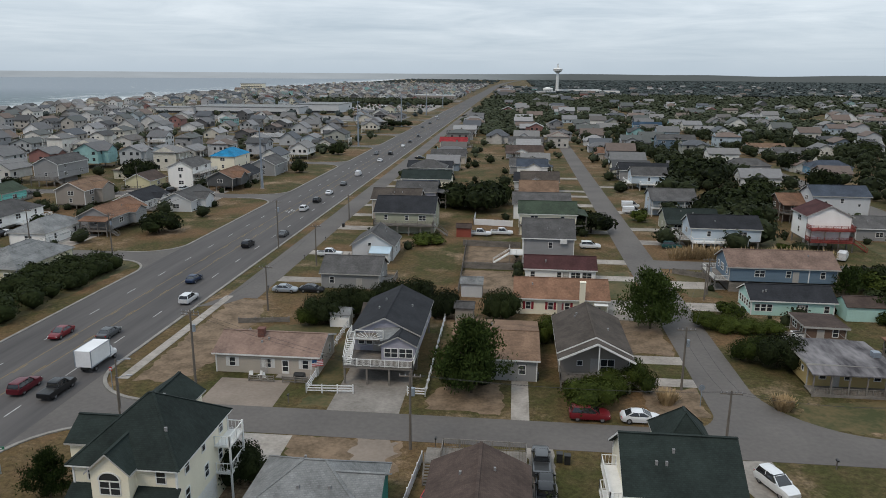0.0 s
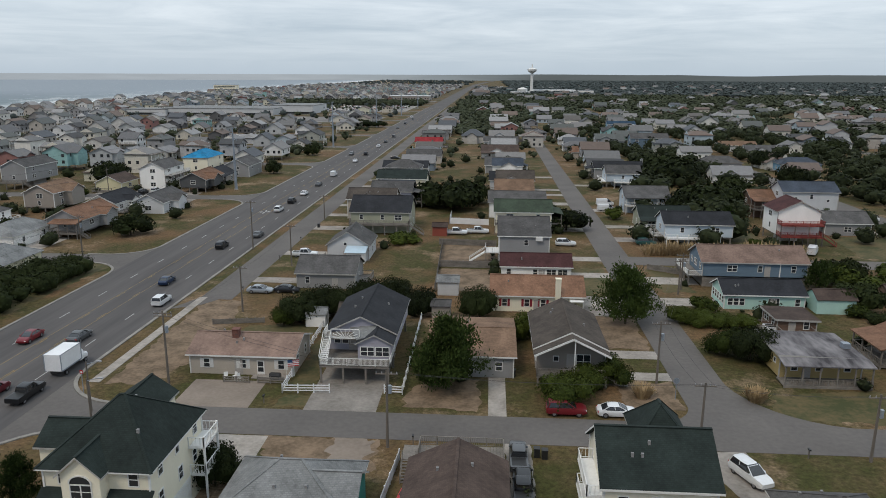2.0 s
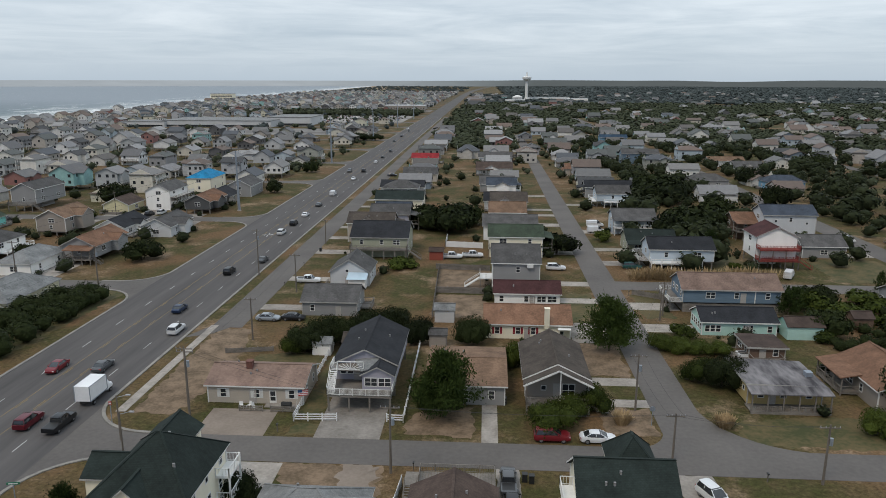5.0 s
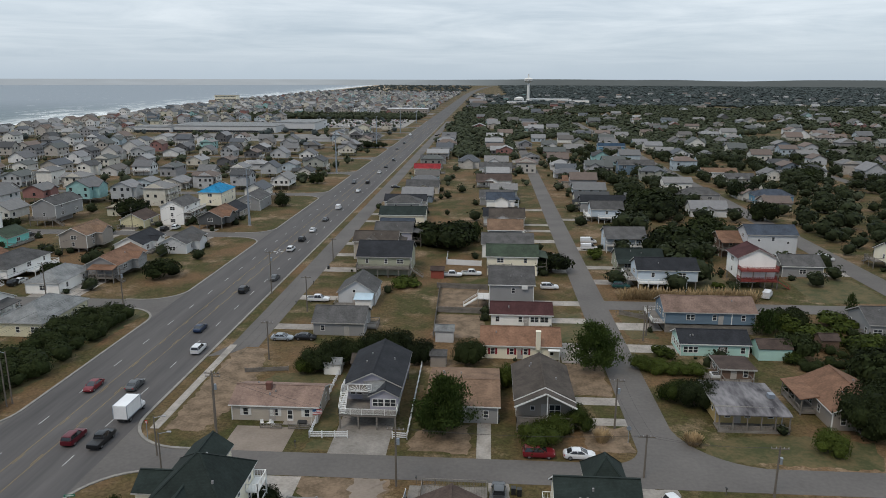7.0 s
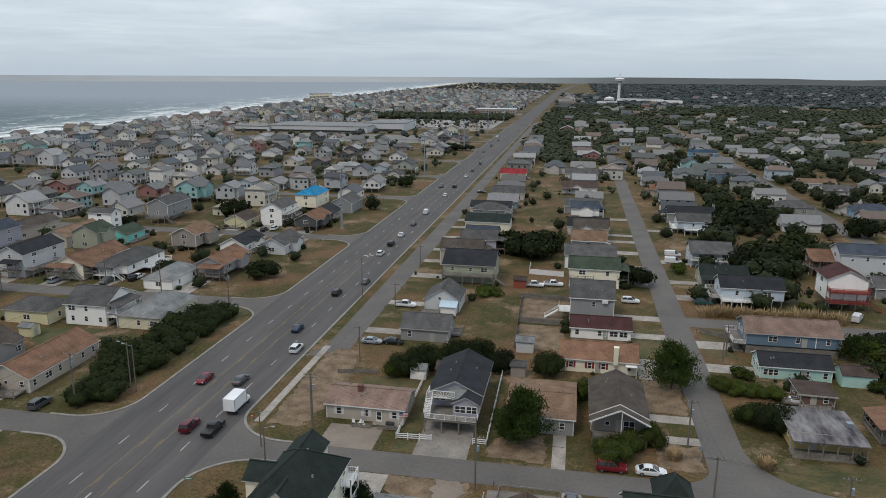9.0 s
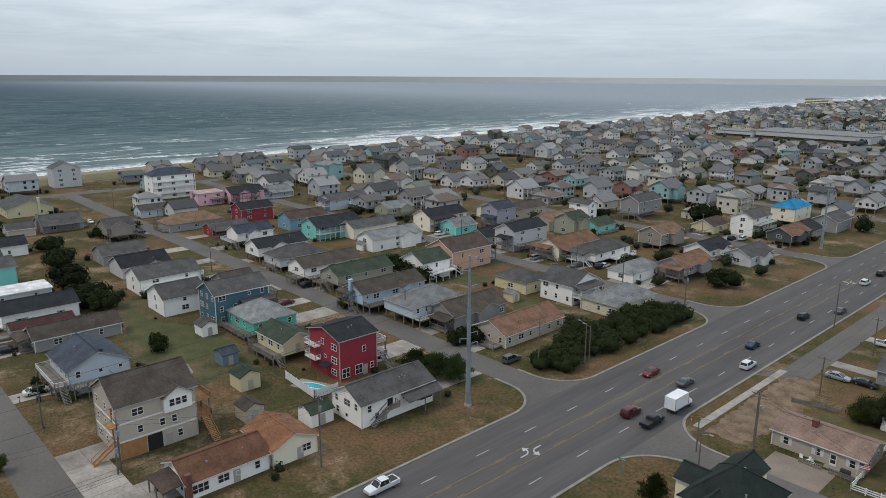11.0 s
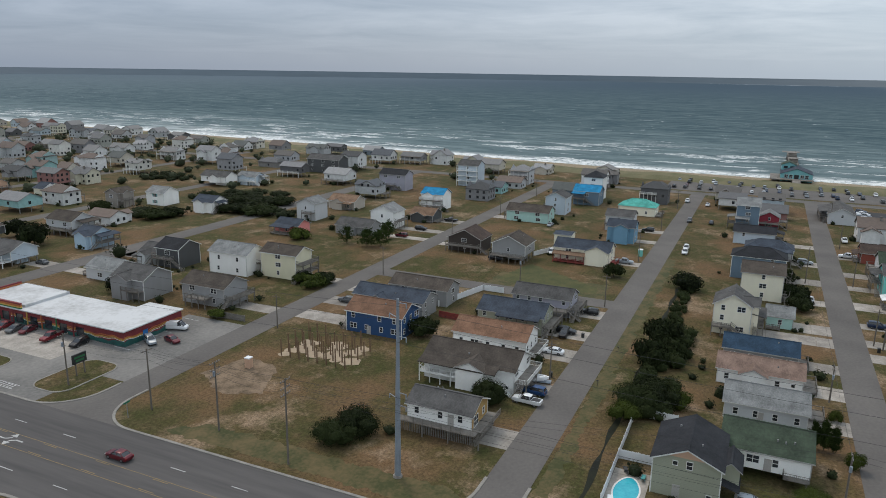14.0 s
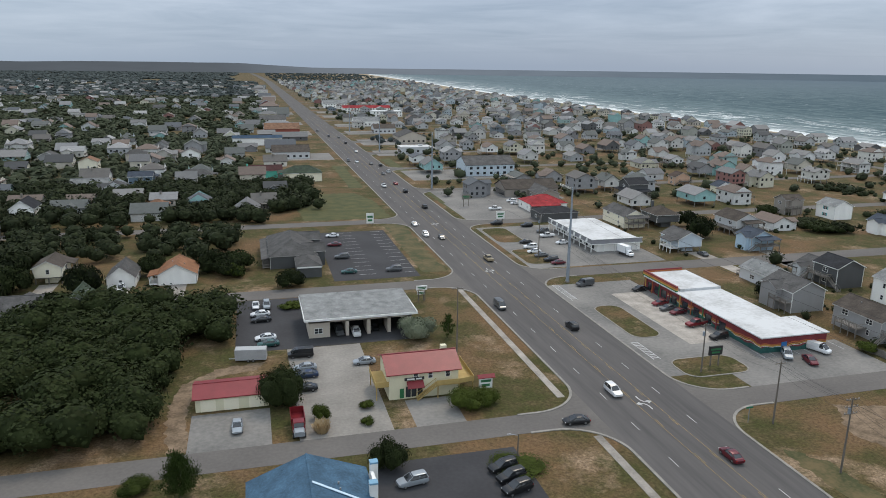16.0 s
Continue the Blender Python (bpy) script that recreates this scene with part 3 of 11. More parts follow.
    for p, q in zip(pts[:-1], pts[1:]):
        b.bar((*p, h / 2), (*q, h / 2), w, h)
    return setting("kerb", b, KERBC, "pale concrete kerb with gutter along the road", "kerb")


def flare(y, side, up, r, m):
    """Rounded mouth where a street edge at y meets the highway; returns the kerb arc."""
    x = HWL if side < 0 else HWR
    s = 1 if up else -1
    arc = [(x + side * (r - r * math.cos(a)), y + s * (r - r * math.sin(a))) for a in [radians(9 * i) for i in range(11)]]
    pts = arc + [(x, y)]
    if (side * s) > 0:
        pts = pts[::-1]
    b = Build().slab([(px, py, 0) for px, py in pts], 0.1)
    setting("road", b, m, "rounded asphalt street corner", "road", 0.034)
    return arc


def side_line(streets, side, r):
    """Kerb along one highway side, with rounded mouths at the streets."""
    x = HWL if side < 0 else HWR
    st = sorted(streets)
    prev = [(x, -700.0)]
    for y0, y1 in st:
        low = flare(y0, side, False, r, SIDEROAD)
        kerb(prev + low + [(x + side * (r + 4), y0)])
        prev = [(x + side * (r + 4), y1)] + flare(y1, side, True, r, SIDEROAD)[::-1]
    kerb(prev + [(x, 900.0)])


side_line([s for s in SEA_ST] + [(y, y + 7) for y in FAR_SEA if -620 < y < 800], -1, 9.0)
side_line(LAND_ST, 1, 10.0)

# footpaths on the land side
for y0, y1 in ((84, 121), (-214, -144), (-129, -84)):
    b = Build()
    n_s = int((y1 - y0) / 1.6)
    for i in range(n_s):
        ya = y0 + (y1 - y0) * i / n_s
        b.box(HWR + 2.6, ya + 0.01, -0.05, HWR + 4.1, ya + (y1 - y0) / n_s - 0.015, 0.06)
    setting("footpath", b, CONCRETE, "pale concrete footpath of square slabs", "footpath")
b = Build().slab([(-51.9, 121, 0), (-50.4, 121, 0), (-50.4, 84, 0), (-45, 80, 0), (-46, 78.6, 0), (-51.9, 83, 0)], 0.05)

# lane marks
mk = Build()
for x in (-70.4, -59.2):
    y = -900.0
    while y < 900:
        mk.box(x - 0.07, y, 0, x + 0.07, y + 3.0, 0.008)
        y += 12.0
setting("road_marking", mk, PAINTW, "white dashed lane lines on the highway", "road marking", 0.045)
mk = Build()
for x0 in (-67.1, -63.7):
    y = -900.0
    while y < 900:
        mk.box(x0 - 0.05, y, 0, x0 + 0.05, y + 40.0, 0.008)
        y += 40.0
    y = -900.0
    while y < 900:
        xi = x0 + (0.32 if x0 < -65 else -0.32)
        mk.box(xi - 0.06, y, 0, xi + 0.06, y + 3.0, 0.008)
        y += 12.0
setting("road_marking", mk, PAINTY, "yellow centre turn lane lines on the highway", "road marking", 0.045)


def arrow(x, y, flip):
    """Curved turn arrow painted in the centre lane."""
    b = Build()
    s = -1 if flip else 1
    pts = [(0, 0), (0, 1.6 * s), (-0.5 * s, 2.4 * s), (-1.1 * s, 2.5 * s)]
    for p, q in zip(pts[:-1], pts[1:]):
        b.bar((x + p[0], y + p[1], 0.052), (x + q[0], y + q[1], 0.052), 0.26, 0.012)
    e = (x - 1.0 * s, y + 2.5 * s)
    tip = [(e[0] - 1.0 * s, e[1], 0.056), (e[0], e[1] - 0.75 * s, 0.056), (e[0], e[1] + 0.75 * s, 0.056)]
    b.poly(tip if s < 0 else tip[::-1])
    setting("road_marking", b, PAINTW, "white curved turn arrow painted on asphalt", "road marking")


for ax, ay in ((-65.4, 53), (-65.4, -141), (-65.4, 200), (-65.4, -232), (-65.4, -300)):
    arrow(ax + 0.2, ay, False)
    arrow(ax - 0.2, ay + 5.5, True)
# widened street mouth where the cottage street meets the front street
for cx, cy, r, s in ((31.5, 78.1, 13.0, 1), (25.1, 78.1, 5.0, -1)):
    arc = [(cx + s * (r - r * math.sin(radians(9 * i))), cy + r - r * math.cos(radians(9 * i))) for i in range(11)]
    pts = [(cx, cy)] + arc
    b = Build().slab([(x, y, 0) for x, y in (pts if s > 0 else pts[::-1])], 0.1)
    setting("road", b, SIDEROAD, "rounded asphalt street corner", "road", 0.034)


# ---- houses ----
NAMES = dict(ltgrey="light grey", dkgrey="dark grey", ltblue="light blue", paleblue="pale blue", paleyellow="pale yellow", navyteal="dark teal-blue", royal="royal blue",
             turq="turquoise", mint="mint green", tealgreen="deep green", redbrown="red-brown", yellowtan="tan-yellow", dkbrown="dark brown", lav="lavender-grey",
             charcoal="charcoal", greybrown="grey-brown", pinkbrown="pinkish-brown", dkgreen="dark green", greenroof="grey-green", slateroof="slate-blue",
             blueroof="dark blue", brightblue="bright blue", aquaroof="aqua", pinkroof="pale pink", whiteroof="white", redroof="red", weather="weathered grey",
             orangebrown="orange-brown", steelroof="steel-blue")
BOXES = []      # footprints, to keep the fill-in clear of the named houses


def win_mesh(w, h):
    """One frame with its bars, cut as a grid so that it is a single piece, and its pane."""
    t = 0.09
    xs = [-w / 2, -w / 2 + t, w / 2 - t, w / 2] if w < 1.5 else [-w / 2, -w / 2 + t, -0.05, 0.05, w / 2 - t, w / 2]
    if w > 2.3:
        xs = [-w / 2, -w / 2 + t, -w / 6 - 0.05, -w / 6 + 0.05, w / 6 - 0.05, w / 6 + 0.05, w / 2 - t, w / 2]
    zs = [0, t, h * 0.5 - 0.03, h * 0.5 + 0.03, h - t, h] if h > 1 else [0, t, h - t, h]
    fr = Build()
    nx, nz = len(xs), len(zs)
    for yy in (0.06, -0.05):
        fr.v += [(x, yy, z) for z in zs for x in xs]
    solid = [[i % 2 == 0 or j % 2 == 0 for i in range(nx - 1)] for j in range(nz - 1)]
    half = nx * nz
    for j in range(nz - 1):
        for i in range(nx - 1):
            if not solid[j][i]:
                continue
            a, b, c, d = j * nx + i, j * nx + i + 1, (j + 1) * nx + i + 1, (j + 1) * nx + i
            fr.f.append((d, c, b, a))
            for p, q, ii, jj in ((a, b, i, j - 1), (b, c, i + 1, j), (c, d, i, j + 1), (d, a, i - 1, j)):
                if not (0 <= ii < nx - 1 and 0 <= jj < nz - 1) or not solid[jj][ii]:
                    fr.f.append((p, q, q + half, p + half))
    pn = Build().box(-w / 2 + t, -0.04, t, w / 2 - t, 0.02, h - t)
    nf = len(fr.f)
    both = Build()
    both.v, both.f = fr.v + pn.v, fr.f + [tuple(i + len(fr.v) for i in q) for q in pn.f]
    whole = both.mesh("window", TRIM)
    whole.materials.append(GLASS)
    for i, pl in enumerate(whole.polygons):
        pl.material_index = 0 if i < nf else 1
    return fr.mesh("window", TRIM), pn.mesh("pane", GLASS), whole


WIN = {k: win_mesh(*s) for k, s in dict(single=(0.95, 1.35), double=(1.9, 1.35), small=(0.8, 0.8), slider=(1.9, 2.05), triple=(2.6, 1.5)).items()}
SHUTTER = {k: Build().box(-0.2, 0.0, 0.0, 0.2, 0.05, 1.35).mesh("shutter", mat("shutter_" + k, c, None, 0.6)) for k, c in
           dict(white=(0.72, 0.72, 0.70), teal=(0.06, 0.42, 0.40), blue=(0.10, 0.30, 0.46), red=(0.25, 0.02, 0.03)).items()}
fr_d = Build()
for q in ((-0.55, 0, -0.45, 2.1), (0.45, 0, 0.55, 2.1), (-0.45, 2.02, 0.45, 2.1)):
    fr_d.box(q[0], -0.04, q[1], q[2], 0.06, q[3])
fr_d.box(-0.45, -0.03, 0, 0.45, 0.03, 2.02)
DOORM = fr_d.mesh("door", mat("door_paint", (0.42, 0.40, 0.37), (0.30, 0.28, 0.26), 0.5))
VENT = Build().box(-0.11, -0.11, -0.15, 0.11, 0.11, 0.32).mesh("roof_vent", mat("vent_metal", (0.30, 0.30, 0.30), (0.14, 0.14, 0.14), 0.5))
POSTM = Build().box(-0.12, -0.12, 0, 0.12, 0.12, 1.0).mesh("post", WOODGREY)
GUTTER = mat("fascia_paint", (0.62, 0.61, 0.58), (0.46, 0.45, 0.43), 0.6, scale=0.9, fine=6)


def roof_shape(w, d, eave, rise, kind, ridge, over=0.45, t=0.18):
    """Roof slabs over a w by d plan centred on the origin."""
    b = Build()
    x, y = w / 2 + over, d / 2 + over
    if kind == "f":
        b.slab([(-x, -y, eave + t + rise), (x, -y, eave + t), (x, y, eave + t), (-x, y, eave + t + rise)], t + 0.1)
        return b
    half = d / 2 if ridge == "x" else w / 2
    drop = rise * over / half
    ze, zr = eave - drop + t, eave + rise + t
    if kind == "g":
        if ridge == "x":
            b.slab([(-x, -y, ze), (x, -y, ze), (x, 0, zr), (-x, 0, zr)], t)
            b.slab([(-x, 0, zr), (x, 0, zr), (x, y, ze), (-x, y, ze)], t)
            b.bar((-x, 0, zr + 0.02), (x, 0, zr + 0.02), 0.3, 0.06)
        else:
            b.slab([(-x, -y, ze), (0, -y, zr), (0, y, zr), (-x, y, ze)], t)
            b.slab([(0, -y, zr), (x, -y, ze), (x, y, ze), (0, y, zr)], t)
            b.bar((0, -y, zr + 0.02), (0, y, zr + 0.02), 0.3, 0.06)
    else:
        if ridge == "x":
            r = max(0.2, x - y)
            p, q = (-r, 0, zr), (r, 0, zr)
            a0, a1, a2, a3 = (-x, -y, ze), (x, -y, ze), (x, y, ze), (-x, y, ze)
            faces = ((a0, a1, q, p), (a2, a3, p, q), (a1, a2, q), (a3, a0, p))
        else:
            r = max(0.2, y - x)
            p, q = (0, -r, zr), (0, r, zr)
            a0, a1, a2, a3 = (-x, -y, ze), (x, -y, ze), (x, y, ze), (-x, y, ze)
            faces = ((a1, a2, q, p), (a3, a0, p, q), (a0, a1, p), (a2, a3, q))
        for f in faces:
            b.poly(f)
        b.poly((a3, a2, a1, a0))
        b.box(-x, -y, ze - 0.14, x, y, ze - 0.01)
        for s, e in ((a0, p), (a3, p if ridge == "x" else q), (a1, q if ridge == "x" else p), (a2, q), (p, q)):
            b.bar(s, e, 0.26, 0.05)
    return b


def walls_shape(w, d, base, eave, rise, kind, ridge):
    b = Build()
    x, y = w / 2, d / 2
    b.box(-x, -y, base, x, y, eave)
    if kind == "g":
        top = eave + rise
        if ridge == "x":
            for s in (-x, x):
                tri = [(s, -y, eave), (s, y, eave), (s, 0, top)]
                b.poly(tri if s > 0 else tri[::-1])
        else:
            for s in (-y, y):
                tri = [(-x, s, eave), (x, s, eave), (0, s, top)]
                b.poly(tri if s < 0 else tri[::-1])
    return b


def railing(b, pts, z, h=1.0, gap=0.16):
    """Posts, top and bottom rails and balusters along a line."""
    for p, q in zip(pts[:-1], pts[1:]):
        p, q = Vector((*p, z)), Vector((*q, z))
        n = max(1, round((q - p).length / 1.8))
        for i in range(n + 1):
            c = p.lerp(q, i / n)
            b.box(c.x - 0.05, c.y - 0.05, z, c.x + 0.05, c.y + 0.05, z + h + 0.06)
        up = Vector((0, 0, 1))
        b.bar(p + up * h, q + up * h, 0.09, 0.05)
        b.bar(p + up * 0.12, q + up * 0.12, 0.05, 0.05)
        k = max(2, int((q - p).length / gap))
        for i in range(1, k):
            c = p.lerp(q, i / k)
            b.bar((c.x, c.y, z + 0.12), (c.x, c.y, z + h), 0.035)
    return b


def stairs(parent, x, y, z, dirx, diry, m, wide=1.1):
    """A straight flight from z down to the ground, going in the direction given."""
    b = Build()
    n = max(2, round(z / 0.19))
    run = 0.27
    px, py = -diry * wide / 2, dirx * wide / 2
    for i in range(n):
        zt = z - (i + 0.5) * z / n
        cx, cy = x + dirx * (i + 0.5) * run, y + diry * (i + 0.5) * run
        b.bar((cx - px, cy - py, zt), (cx + px, cy + py, zt), run, 0.05)
    ex, ey = x + dirx * n * run, y + diry * n * run
    for s in (-1, 1):
        b.bar((x + s * px, y + s * py, z - 0.1), (ex + s * px, ey + s * py, 0.02), 0.06, 0.24)
        b.bar((x + s * px, y + s * py, z + 0.9), (ex + s * px, ey + s * py, 0.95), 0.06, 0.08)
        b.bar((ex + s * px, ey + s * py, 0), (ex + s * px, ey + s * py, 0.98), 0.09)
        b.bar((x + s * px, y + s * py, z), (x + s * px, y + s * py, z + 0.95), 0.09)
    part("stairs", b, m, parent)


SIDES = {"s": (0, -1), "n": (0, 1), "e": (1, 0), "w": (-1, 0)}


def deck(ho, side, w, d, z, m, rail, depth=2.6, full=1.0, steps=True):
    """A raised deck along one side with posts, railing and stairs."""
    dx, dy = SIDES[side]
    half = (w if dy else d) / 2 * full
    edge = (d if dy else w) / 2

    def at(u, v):
        return (u * abs(dy) + dx * (edge + v), u * abs(dx) + dy * (edge + v))
    b = Build()
    p, q = at(-half, 0.02), at(half, depth)
    x0, y0, x1, y1 = min(p[0], q[0]), min(p[1], q[1]), max(p[0], q[0]), max(p[1], q[1])
    n = int(half * 2 / 0.15)
    for i in range(n + 1):
        # boards with a narrow groove between them, one folded sheet
        for f, zz in ((0.0, z), (0.86, z), (0.9, z - 0.02), (0.96, z - 0.02)):
            c = (i + f) / (n + 1)
            b.v += [(x0 + c * (x1 - x0), y0, zz), (x0 + c * (x1 - x0), y1, zz)] if dy else [(x1, y0 + c * (y1 - y0), zz), (x0, y0 + c * (y1 - y0), zz)]
    b.f += [(2 * k, 2 * k + 2, 2 * k + 3, 2 * k + 1) for k in range(len(b.v) // 2 - 1)]
    b.box(x0, y0, z - 0.1, x1, y1, z - 0.03)
    p, q = at(-half, depth - 0.08), at(half, depth)
    b.box(min(p[0], q[0]), min(p[1], q[1]), z - 0.32, max(p[0], q[0]), max(p[1], q[1]), z - 0.06)
    part("deck", b, m, ho)
    part("railing", railing(Build(), [at(-half, 0.05), at(-half, depth), at(half, depth), at(half, 0.05)], z), rail, ho)
    k = max(2, round(half * 2 / 3.2))
    if z > 0.5:
        for i in range(k + 1):
            pp = at(-half + 0.15 + (2 * half - 0.3) * i / k, depth - 0.15)
            po = part("post", POSTM, None, ho, at=(*pp, 0))
            po.scale = (1, 1, z - 0.05)
        if steps and z > 0.9:
            s0 = at(half, depth * 0.55)
            sx, sy = abs(dy), abs(dx)
            stairs(ho, s0[0], s0[1], z, sx, sy, m)


def windows_on(ho, w, d, base, eave, floors, near, close, rnd, shut=None, skip=""):
    """Windows row by row on the four walls, and a door."""
    fh = (eave - base) / floors
    for side, (dx, dy) in SIDES.items():
        if side in skip:
            continue
        length, edge = (w, d / 2) if dy else (d, w / 2)
        rz = {"n": 0, "s": math.pi, "e": -math.pi / 2, "w": math.pi / 2}[side]
        n = max(1, int(length / (3.0 if near else 6.4)))
        for fl in range(floors):
            for i in range(n):
                if rnd.random() < 0.12:
                    continue
                u = (i + 0.5) / n * length - length / 2 + rnd.uniform(-0.25, 0.25)
                kind = rnd.choice(("single", "single", "double", "single", "small") if near else ("single", "double"))
                hz = base + fl * fh + (0.95 if kind != "small" else 1.4)
                if hz + 1.4 > base + (fl + 1) * fh + 0.12:
                    hz = base + (fl + 1) * fh - 1.5
                pos = (u * abs(dy) + dx * edge, u * abs(dx) + dy * edge, hz)
                fm, pm, whole = WIN[kind]
                wo = part("window", fm if close else whole, None, ho, at=pos, rz=rz)
                if close:
                    part("pane", pm, None, wo)
                if shut and kind != "small":
                    hw = (0.95 if kind == "single" else 1.9) / 2 + 0.22
                    for s in (-1, 1):
                        part("shutter", SHUTTER[shut], None, wo, at=(s * hw, 0, 0))
    if near:
        dx, dy = SIDES["e" if ho.location.x < -80 else "s"]
        u = rnd.uniform(-0.2, 0.2) * (w if dy else d)
        part("door", DOORM, None, ho, at=(u * abs(dy) + dx * w / 2 + 0.02 * dx, u * abs(dx) + dy * d / 2 + 0.02 * dy, base), rz=math.pi if dy else -math.pi / 2)


def two_tone(name, a, ma, b, mb):
    """One mesh of two builds, each with its own surface."""
    both = Build()
    both.v, both.f = a.v + b.v, a.f + [tuple(i + len(a.v) for i in q) for q in b.f]
    me = both.mesh(name, ma)
    me.materials.append(mb)
    me.polygons.foreach_set("material_index", [0] * len(a.f) + [1] * len(b.f))
    return me


def roof_mesh(b, kind, shingles, trim):
    """A roof whose upright edges carry the fascia paint; the ridge caps stay shingled."""
    me = b.mesh("roof", shingles)
    me.materials.append(trim)
    caps = {"g": 6, "h": 30, "f": 0}[kind]
    for pl in list(me.polygons)[:len(me.polygons) - caps]:
        if abs(pl.normal.z) < 0.3:
            pl.material_index = 1
    return me


def wing(ho, x0, x1, y0, y1, z0, eave, rise, ridge, wall, roof, kind="g"):
    """A wing or cross gable with its own roof, placed in the house's own space."""
    w, d = x1 - x0, y1 - y0
    at = ((x0 + x1) / 2, (y0 + y1) / 2, 0)
    part("wing_wall", walls_shape(w, d, z0, eave, rise, kind, ridge), WALLS[wall], ho, at=at)
    part("wing_roof", roof_mesh(roof_shape(w, d, eave, rise, kind, ridge, over=0.35), kind, ROOFS[roof], TRIMOLD), None, ho, at=at)


def open_deck(ho, side, w, d, z, m, u0, u1, depth, cover=None, top=0.0):
    """A raised deck on posts with a plain rail, along part of one wall; cover gives it a lean-to roof up to the height top."""
    dx, dy = SIDES[side]
    edge = (d if dy else w) / 2

    def at(u, v):
        return u * abs(dy) + dx * (edge + v), u * abs(dx) + dy * (edge + v)

    def block(b, ua, ub, va, vb, za, zb):
        p, q = at(ua, va), at(ub, vb)
        return b.box(min(p[0], q[0]), min(p[1], q[1]), za, max(p[0], q[0]), max(p[1], q[1]), zb)
    b = block(Build(), u0, u1, 0.02, depth, z - 0.24, z)
    k = max(2, round((u1 - u0) / 2.4))
    for i in range(k + 1):
        u = u0 + (u1 - u0) * i / k
        block(b, u - 0.09, u + 0.09, depth - 0.2, depth - 0.02, 0, top - 0.3 if cover else z + 1.05)
    n = max(3, round((u1 - u0) / 0.45))
    for i in range(1, n):
        u = u0 + (u1 - u0) * i / n
        block(b, u - 0.03, u + 0.03, depth - 0.11, depth - 0.05, z, z + 0.95)
    for h in (0.12, 0.95):
        block(b, u0, u1, depth - 0.12, depth - 0.03, z + h - 0.05, z + h + 0.05)
        for u in (u0 + 0.05, u1 - 0.05):
            block(b, u - 0.05, u + 0.05, 0.03, depth - 0.05, z + h - 0.05, z + h + 0.05)
    part("deck", b, m, ho)
    if cover:
        a0, a1, b1, b0 = at(u0 - 0.3, 0.0), at(u1 + 0.3, 0.0), at(u1 + 0.3, depth + 0.35), at(u0 - 0.3, depth + 0.35)
        q = [(*a0, top + 0.35), (*a1, top + 0.35), (*b1, top - 0.25), (*b0, top - 0.25)]
        up_side = (a1[0] - a0[0]) * (b0[1] - a0[1]) - (a1[1] - a0[1]) * (b0[0] - a0[0]) > 0
        part("porch_roof", Build().slab(q if up_side else q[::-1], 0.16), cover, ho)


def dress(ho, w, d, base, eave, floors, kind, ridge, wall, roof, rise, decked):
    """Porches, decks, wings and vents that break up the plain block of a house."""
    x, y = ho.location.x, ho.location.y
    rq = random.Random(int(x * 13 - y * 29) + 7)
    if x < HWL:
        mid = min(((a + b_) / 2 for a, b_ in SEA_ST), key=lambda q: abs(q - y))
        street, seen = ("s" if mid < y else "n"), "e"
    else:
        street, seen = ("e" if x < 26 else "w"), "s"
    wood = TRIM if wall in ("white", "ltblue", "turq", "aqua") and rq.random() < 0.5 else WOODGREY
    z = base if base > 0.4 else (eave / floors if floors > 1 else 0.5)
    for side in (street, seen):
        half = (w if SIDES[side][1] else d) / 2
        if side in decked or rq.random() > (0.75 if side == street else 0.5):
            continue
        u0 = -half if rq.random() < 0.6 else rq.uniform(-0.6, 0.0) * half
        u1 = min(half, u0 + rq.uniform(0.9, 2.0) * half)
        roofed = z + 2.5 < eave + 0.4 and rq.random() < 0.45
        open_deck(ho, side, w, d, z, wood, u0, u1, rq.uniform(1.8, 3.2), ROOFS[roof] if roofed else None, min(eave + 0.1, z + 2.75))
        if z > 1 and rq.random() < 0.5:
            dx, dy = SIDES[side]
            e = (d if dy else w) / 2 + 1.2
            stairs(ho, u1 * abs(dy) + dx * e, u1 * abs(dx) + dy * e, z, abs(dy), abs(dx), wood)
    if kind == "g" and rq.random() < 0.28:
        # a lower cross gable on the long side that the road sees
        half, out = min(w, d) * rq.uniform(0.24, 0.36), rq.uniform(1.4, 2.8)
        zr = rise * half / ((d if ridge == "x" else w) / 2) * 0.98
        if ridge == "x":
            sg = -1 if (seen == "s" or street == "s") else 1
            c = rq.uniform(-0.5, 0.5) * (w / 2 - half)
            y0, y1 = sorted((0.0, sg * (d / 2 + out)))
            wing(ho, c - half, c + half, y0, y1, base, eave - 0.02, zr, "y", wall, roof)
        else:
            c = rq.uniform(-0.5, 0.5) * (d / 2 - half)
            x0, x1 = (0.0, w / 2 + out) if x < HWL else (-w / 2 - out, 0.0)
            wing(ho, x0, x1, c - half, c + half, base, eave - 0.02, zr, "x", wall, roof)
    if kind != "f" and math.hypot(x, y + 15) < 235:
        for _ in range(2):
            u, v = rq.uniform(-0.4, 0.4), rq.choice((-1, 1)) * rq.uniform(0.12, 0.3)
            px, py = (u * w * 0.6, v * d) if ridge == "x" else (v * w, u * d * 0.6)
            zv = eave + rise * (1 - 2 * abs(v)) + 0.2
            if kind == "g":
                part("roof_vent", VENT, None, ho, at=(px, py, zv))
    if rq.random() < 0.04:
        cx, cy = (w / 2 + 0.35, rq.uniform(-0.2, 0.2) * d) if ridge == "x" else (rq.uniform(-0.2, 0.2) * w, -d / 2 - 0.35)
